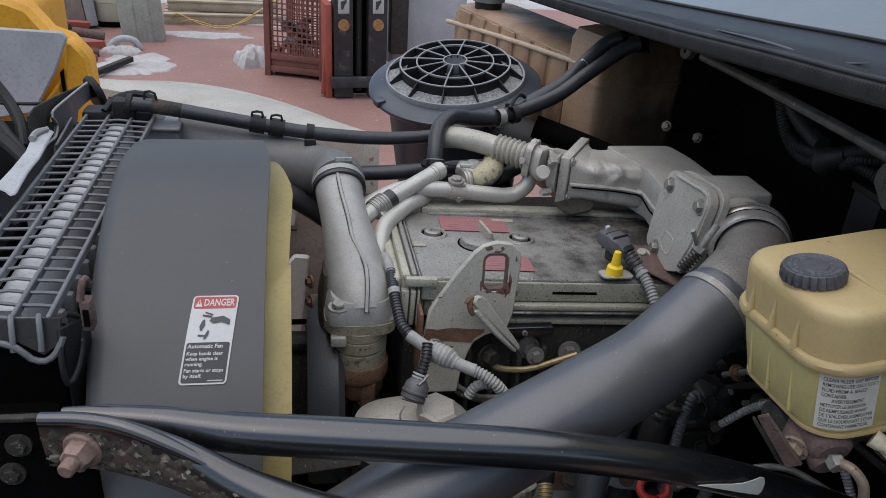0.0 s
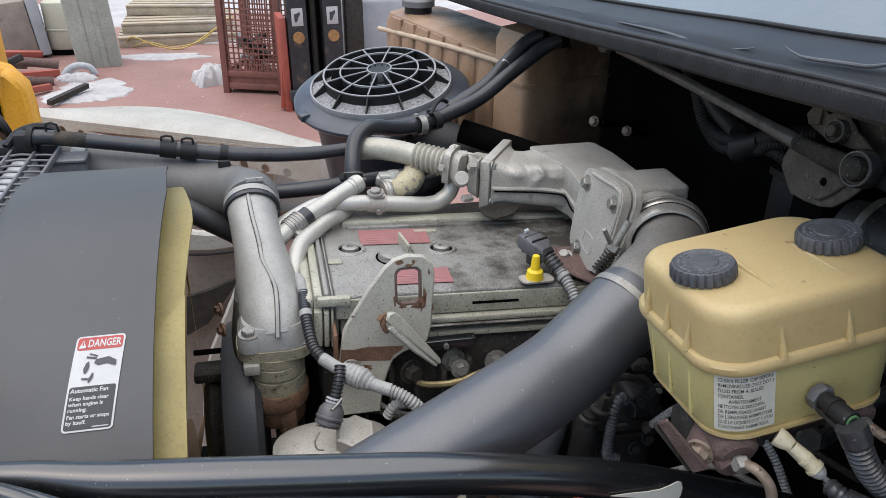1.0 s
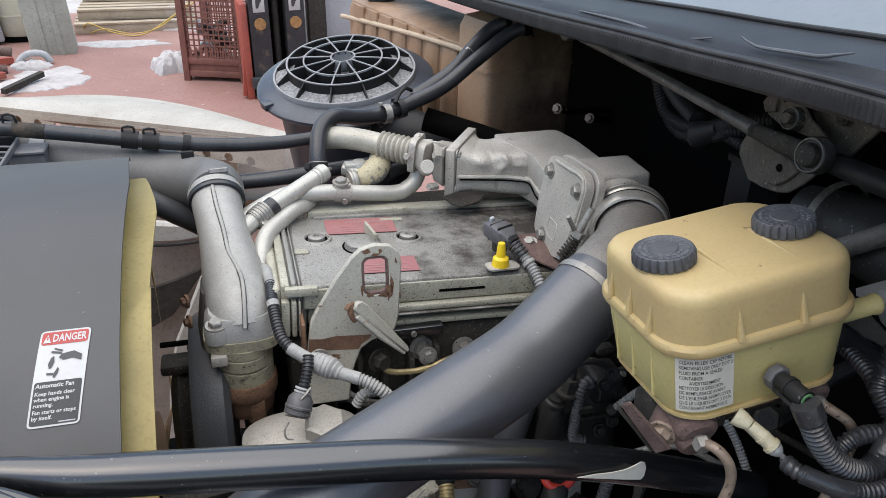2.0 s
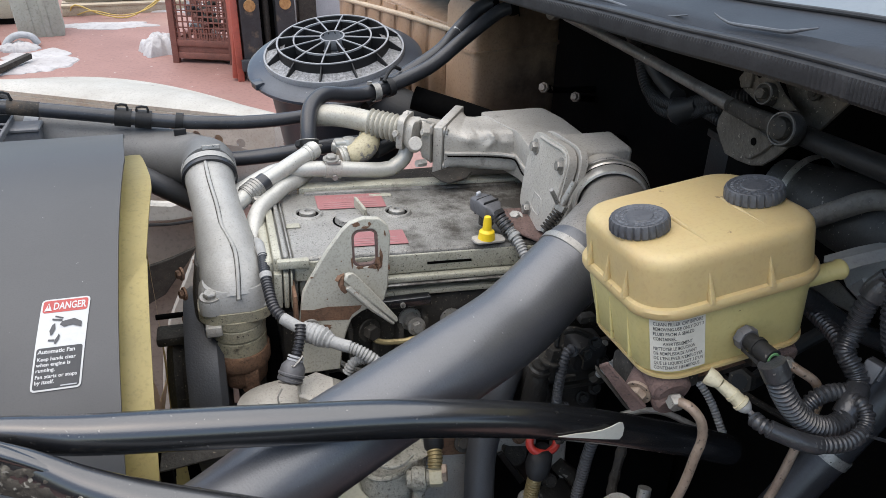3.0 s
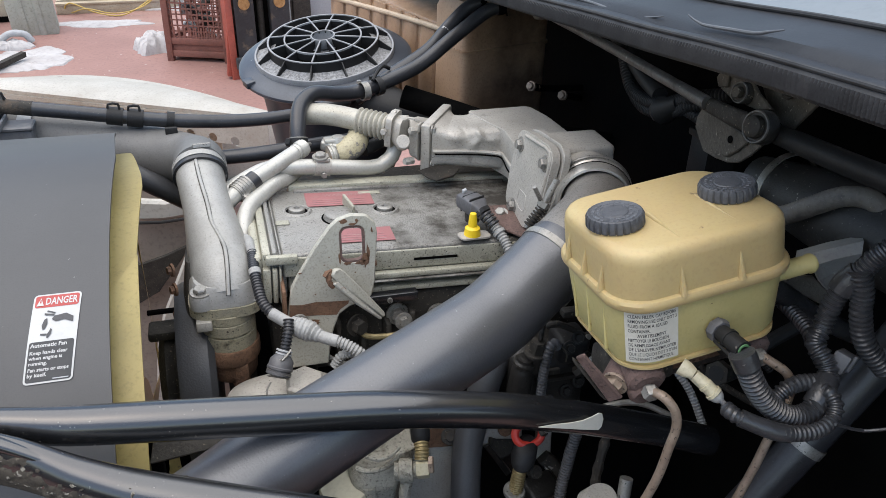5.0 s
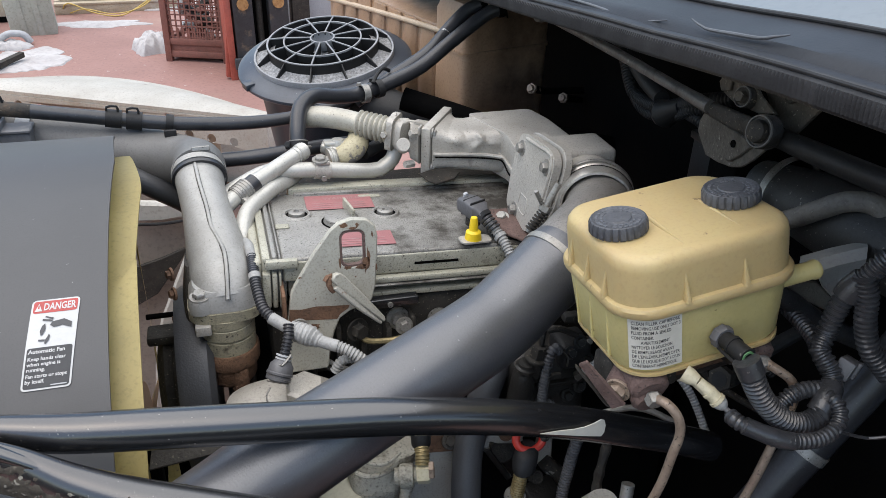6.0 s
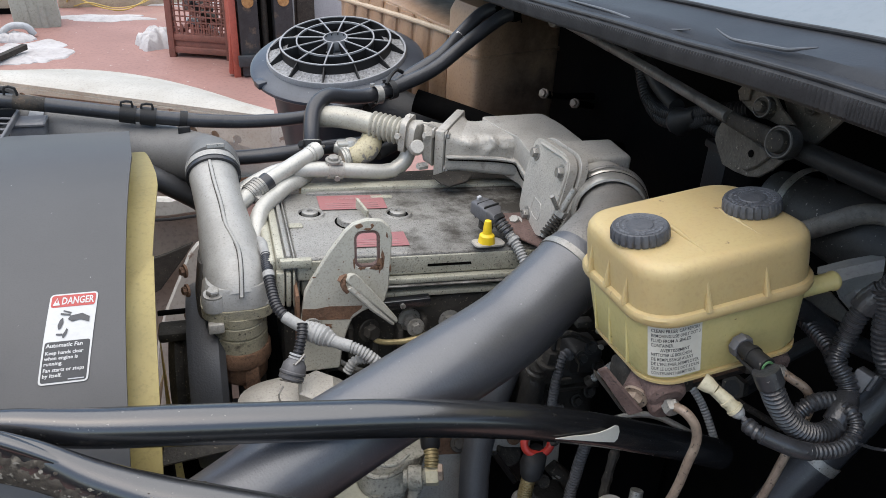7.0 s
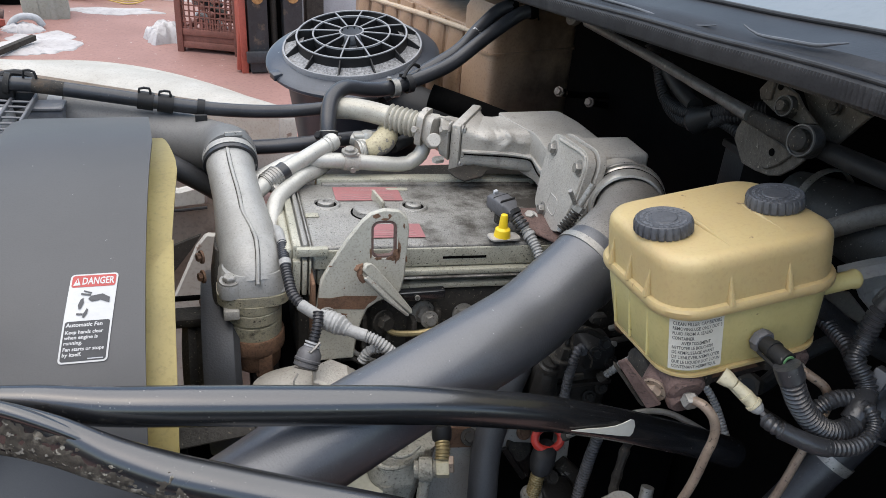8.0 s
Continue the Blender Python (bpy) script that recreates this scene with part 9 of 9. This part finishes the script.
def left_panels():
    d = thing("air_deflector", (-0.36, 1.1, 1.6), "black plastic air deflector with a folded edge", "deflector")
    part("sheet", slab([(-0.362, 1.186, 1.765), (-0.362, 1.272, 1.761), (-0.362, 1.389, 1.752), (-0.362, 1.433, 1.736), (-0.362, 1.424, 1.718), (-0.362, 1.361, 1.724), (-0.362, 1.321, 1.726), (-0.362, 1.298, 1.705), (-0.362, 1.268, 1.728), (-0.362, 1.187, 1.728), (-0.362, 1.2, 1.742), (-0.362, 1.191, 1.752)], 0.004, 0.001), M_PLUG, d, "upper black sheet")
    part("sheet", slab([(-0.362, 1.19, 1.729), (-0.362, 1.174, 1.716), (-0.362, 1.158, 1.699), (-0.362, 1.122, 1.692), (-0.362, 1.056, 1.69), (-0.362, 1.006, 1.686), (-0.362, 0.981, 1.686), (-0.362, 0.966, 1.692), (-0.362, 0.948, 1.706), (-0.362, 0.934, 1.719), (-0.362, 0.918, 1.732), (-0.362, 0.931, 1.757), (-0.362, 0.963, 1.734), (-0.362, 0.993, 1.72), (-0.362, 1.051, 1.728), (-0.362, 1.103, 1.727), (-0.362, 1.144, 1.732)], 0.004, 0.001), M_PLUG, d, "lower black sheet with a rounded corner")
    part("inner_sheet", slab([(-0.348, 1.226, 1.745), (-0.348, 1.235, 1.738), (-0.348, 1.232, 1.708), (-0.348, 1.199, 1.703), (-0.348, 1.157, 1.703), (-0.348, 1.134, 1.705), (-0.348, 1.121, 1.714), (-0.348, 1.135, 1.734)], 0.003, 0.001), M_PLUG, d)
    part("back_sheet", slab([(-0.372, 1.118, 1.757), (-0.372, 1.117, 1.782), (-0.372, 1.15, 1.785), (-0.372, 1.253, 1.771), (-0.372, 1.428, 1.742), (-0.372, 1.219, 1.755), (-0.372, 1.202, 1.746), (-0.372, 1.188, 1.742)], 0.003, 0.001), M_GRIME, d, "grimy olive-black sheet behind the fold")
    part("rolled_edge", sweep([(-0.36, 1.384, 1.755), (-0.36, 1.268, 1.764), (-0.36, 1.182, 1.768), (-0.36, 1.188, 1.753), (-0.36, 1.198, 1.743), (-0.36, 1.179, 1.731), (-0.36, 1.135, 1.735), (-0.36, 1.098, 1.73), (-0.36, 1.047, 1.73), (-0.36, 0.989, 1.723)], 0.0018, 8, 0.01), M_TAPE, d, "worn pale folded edge")
    part("lower_edge", sweep([(-0.36, 1.169, 1.718), (-0.36, 1.153, 1.701), (-0.36, 1.118, 1.694), (-0.36, 1.052, 1.692), (-0.36, 1.002, 1.688), (-0.36, 0.977, 1.688), (-0.36, 0.962, 1.694), (-0.36, 0.944, 1.708), (-0.36, 0.93, 1.721)], 0.0014, 8, 0.01), M_GUARD, d)
    part("inner_edge", sweep([(-0.346, 1.13, 1.736), (-0.346, 1.22, 1.747)], 0.0014, 8), M_GUARD, d)
    part("end_disc", lathe([(0.0, -0.006), (0.030, -0.006), (0.033, 0.0), (0.030, 0.006), (0.0, 0.006)], ax((-0.358, 1.422, 1.725), (0.75, 0.5, 0.25)), 28), M_DARKPL, d)
    part("end_hole", lathe([(0.0, 0.0), (0.003, 0.0), (0.003, 0.002), (0.0, 0.002)], ax((-0.352, 1.418, 1.725), (0.75, -0.5, 0.25)), 10), M_PALE, d)
    part("label_chip", box((-0.3515, 0.985, 1.668), (-0.3455, 1.03, 1.69), 0.001), M_PALE, d, "pale sticker")
    for y in (1.18, 1.10):
        part("rivet", lathe([(0, 0.003), (0.004, 0.002), (0.005, 0.0), (0, 0)], ax((-0.357, y, 1.712), (1, 0, 0)), 10), M_STEEL, d)
    p = thing("pale_bracket", (-0.365, 1.05, 1.735), "dusty pale steel bracket along the deflector", "bracket")
    part("strip", slab([(-0.361, 1.151, 1.754), (-0.369, 1.143, 1.754), (-0.372, 1.129, 1.754), (-0.37, 1.105, 1.754), (-0.364, 1.061, 1.754), (-0.363, 1.0, 1.754), (-0.364, 0.959, 1.754), (-0.365, 0.938, 1.754), (-0.348, 0.925, 1.754), (-0.339, 0.913, 1.754), (-0.334, 0.917, 1.754), (-0.34, 0.987, 1.754), (-0.34, 1.035, 1.754), (-0.345, 1.086, 1.754), (-0.349, 1.14, 1.754)], -0.003), M_PALE, p)
    part("crumpled_end", sweep([(-0.356, 1.137, 1.758), (-0.363, 1.127, 1.758), (-0.367, 1.113, 1.758), (-0.365, 1.094, 1.758)], 0.004, 7, 0.006, wobble=0.5), M_TAPE, p)
    w = thing("front_loom", (-0.45, 1.2, 1.65), "tangle of black wires ahead of the radiator", "wiring")
    for n, pts in enumerate(([(-0.53, 1.33, 1.84), (-0.49, 1.30, 1.80), (-0.455, 1.28, 1.76), (-0.43, 1.25, 1.73), (-0.42, 1.22, 1.70)],
                             [(-0.52, 1.27, 1.755), (-0.44, 1.27, 1.752), (-0.40, 1.27, 1.753), (-0.38, 1.28, 1.755)],
                             [(-0.52, 1.22, 1.77), (-0.47, 1.20, 1.745), (-0.43, 1.18, 1.72), (-0.40, 1.16, 1.70)],
                             [(-0.5, 1.3, 1.74), (-0.44, 1.22, 1.72), (-0.40, 1.16, 1.69), (-0.41, 1.05, 1.65)])):
        part("wire", sweep(pts, (0.009, 0.0028, 0.010, 0.008)[n], 10), M_DARKPL, w)
    f = thing("front_crossmember", (-0.45, 1.0, 1.4), "black steel front crossmember", "crossmember")
    part("beam", box((-0.75, 0.50, 1.2), (-0.375, 1.47, 1.66), 0.01), M_DARK, f)
    e = thing("hose_end_bracket", (-0.27, 1.27, 1.72), "black plastic hose end bracket on the radiator corner", "bracket")
    part("block", box((-0.295, 1.255, 1.735), (-0.262, 1.285, 1.764), 0.005, 2), M_DARKPL, e)
    part("strap", sweep([(-0.31, 1.27, 1.742), (-0.295, 1.29, 1.757), (-0.265, 1.292, 1.765), (-0.240, 1.288, 1.760), (-0.235, 1.282, 1.752)], 0.006, 8), M_DARKPL, e)
    part("corner", box((-0.245, 1.235, 1.675), (-0.195, 1.27, 1.728), 0.004, 2), M_GUARD, e)
    part("corner_block", box((-0.345, 1.268, 1.64), (-0.236, 1.31, 1.742), 0.006, 2), M_DARKPL, e, "black radiator corner")
    part("corner_rib", box((-0.247, 1.232, 1.722), (-0.193, 1.272, 1.729), 0.002, 1), M_GUARD, e)
    c = thing("hose_clip", (-0.238, 1.262, 1.764), "small black loop clip on the coolant hose", "clip")
    part("loop", sweep([(-0.246, 1.258, 1.764), (-0.244, 1.257, 1.779), (-0.230, 1.257, 1.777), (-0.228, 1.258, 1.761)], 0.002, 6), M_DARKPL, c)


left_panels()


# ---- small things that complete the bay ----
def yard_panel():
    p = thing("discarded_panel", (-0.3, 2.2, 0.0), "discarded white door panel with a rusty band standing on the yard", "scrap panel")
    # brown sheet added in place of the lit tan ground seen past the fan
    part("sheet", slab([(-0.34, 2.26, 0.0), (-0.33, 2.26, 1.16), (-0.20, 2.26, 1.19), (0.02, 2.26, 1.175), (0.09, 2.26, 1.10), (0.09, 2.26, 0.0)], 0.02, 0.004), M_TAN, p, "added dusty brown sheet standing in for the tan yard ground")
    part("upper_band", slab([(-0.222, 2.200, 1.171), (-0.162, 2.200, 1.150), (-0.103, 2.200, 1.142), (-0.021, 2.200, 1.162), (-0.026, 2.200, 1.091), (-0.111, 2.200, 1.083), (-0.234, 2.200, 1.091)], 0.03, 0.008), M_HOOD, p, "curved white upper band")
    part("trim", sweep([(-0.233, 2.190, 1.092), (-0.171, 2.190, 1.086), (-0.111, 2.190, 1.083), (-0.026, 2.190, 1.089)], 0.005, 8), M_DARKPL, p)
    # dark slab for the torn edge, with the shadow below it put into its colour
    part("shadow_edge", slab([(-0.258, 2.200, 0.936), (-0.192, 2.200, 0.944), (-0.127, 2.200, 0.963), (-0.049, 2.200, 0.994), (-0.080, 2.200, 0.946), (-0.161, 2.200, 0.838), (-0.284, 2.200, 0.772)], 0.012, 0.002), M_GRIME, p, "dark torn edge drawn together with its shadow")
    part("lower_skin", slab([(-0.035, 2.180, 1.014), (-0.066, 2.180, 0.975), (-0.107, 2.180, 0.884), (-0.160, 2.180, 0.767), (-0.194, 2.180, 0.642), (-0.238, 2.180, 0.320), (-0.068, 2.180, 0.285), (0.011, 2.180, 1.009)], 0.02, 0.006), M_HOOD, p, "dirty white lower skin")


yard_panel()


def bay_clutter():
    """Thin lines, stubs and bolts in the dark of the bay."""
    rnd = random.Random(11)
    for k, (pts, r, mt, label) in enumerate((
            ([(0.60, 0.90, 1.50), (0.64, 0.84, 1.56), (0.68, 0.78, 1.58), (0.74, 0.72, 1.55), (0.79, 0.68, 1.50)], 0.006, M_DARKPL, "thin black hose in the dark of the bay"),
            ([(0.56, 0.86, 1.46), (0.60, 0.80, 1.52), (0.66, 0.76, 1.53), (0.72, 0.70, 1.48), (0.79, 0.66, 1.44)], 0.005, M_GRIME, "greasy steel line in the dark of the bay"),
            ([(0.62, 1.00, 1.55), (0.67, 0.95, 1.62), (0.70, 0.90, 1.66), (0.74, 0.86, 1.66), (0.79, 0.84, 1.62)], 0.008, M_DARKPL, "black hose rising to the firewall"),
            ([(0.52, 0.74, 1.50), (0.56, 0.72, 1.55), (0.60, 0.70, 1.56), (0.64, 0.66, 1.52), (0.66, 0.62, 1.46)], 0.005, M_TAPE, "grey wire loop below the reservoir"),
            ([(0.46, 0.70, 1.44), (0.50, 0.66, 1.50), (0.56, 0.64, 1.52), (0.62, 0.60, 1.50)], 0.004, M_STEEL, "thin steel line below the reservoir"),
            ([(0.60, 0.56, 1.62), (0.64, 0.58, 1.60), (0.70, 0.60, 1.62), (0.79, 0.60, 1.66)], 0.009, M_DARKPL, "black hose behind the master cylinder"),
            ([(0.02, 0.80, 1.44), (0.06, 0.76, 1.46), (0.11, 0.74, 1.45), (0.17, 0.72, 1.40)], 0.006, M_HOSE, "black wire behind the strut"))):
        w = thing("bay_line", pts[0], label, "line", "lines in the bay")
        part("line", sweep(pts, r, 10, 0.006, ribs=(0.0005, 0.0042) if k in (0, 3, 6) else None), mt, w)
        part("end_fitting", hexhead(pts[0], Vector(pts[1]) - Vector(pts[0]), r * 1.6, r * 2.2, False), M_GRIME, w)
    for k in range(9):
        x, y, z = 0.47 + 0.035 * k, 0.80 - 0.012 * (k % 3), 1.50 + 0.014 * ((k * 5) % 4)
        b = thing("bay_stud", (x, y, z), "greasy hex stud on the engine side", "stud", "studs on the engine side")
        part("stud", lathe([(0, 0.026), (0.004, 0.026), (0.0045, 0.012), (0.0045, -0.03), (0, -0.03)], ax((x, y, z), (0.1, -0.7, 0.6)), 10), M_STEEL, b)
        part("nut", hexhead((x, y, z), (0.1, -0.7, 0.6), 0.008, 0.008), M_RUST if k % 3 == 0 else M_GRIME, b)


bay_clutter()
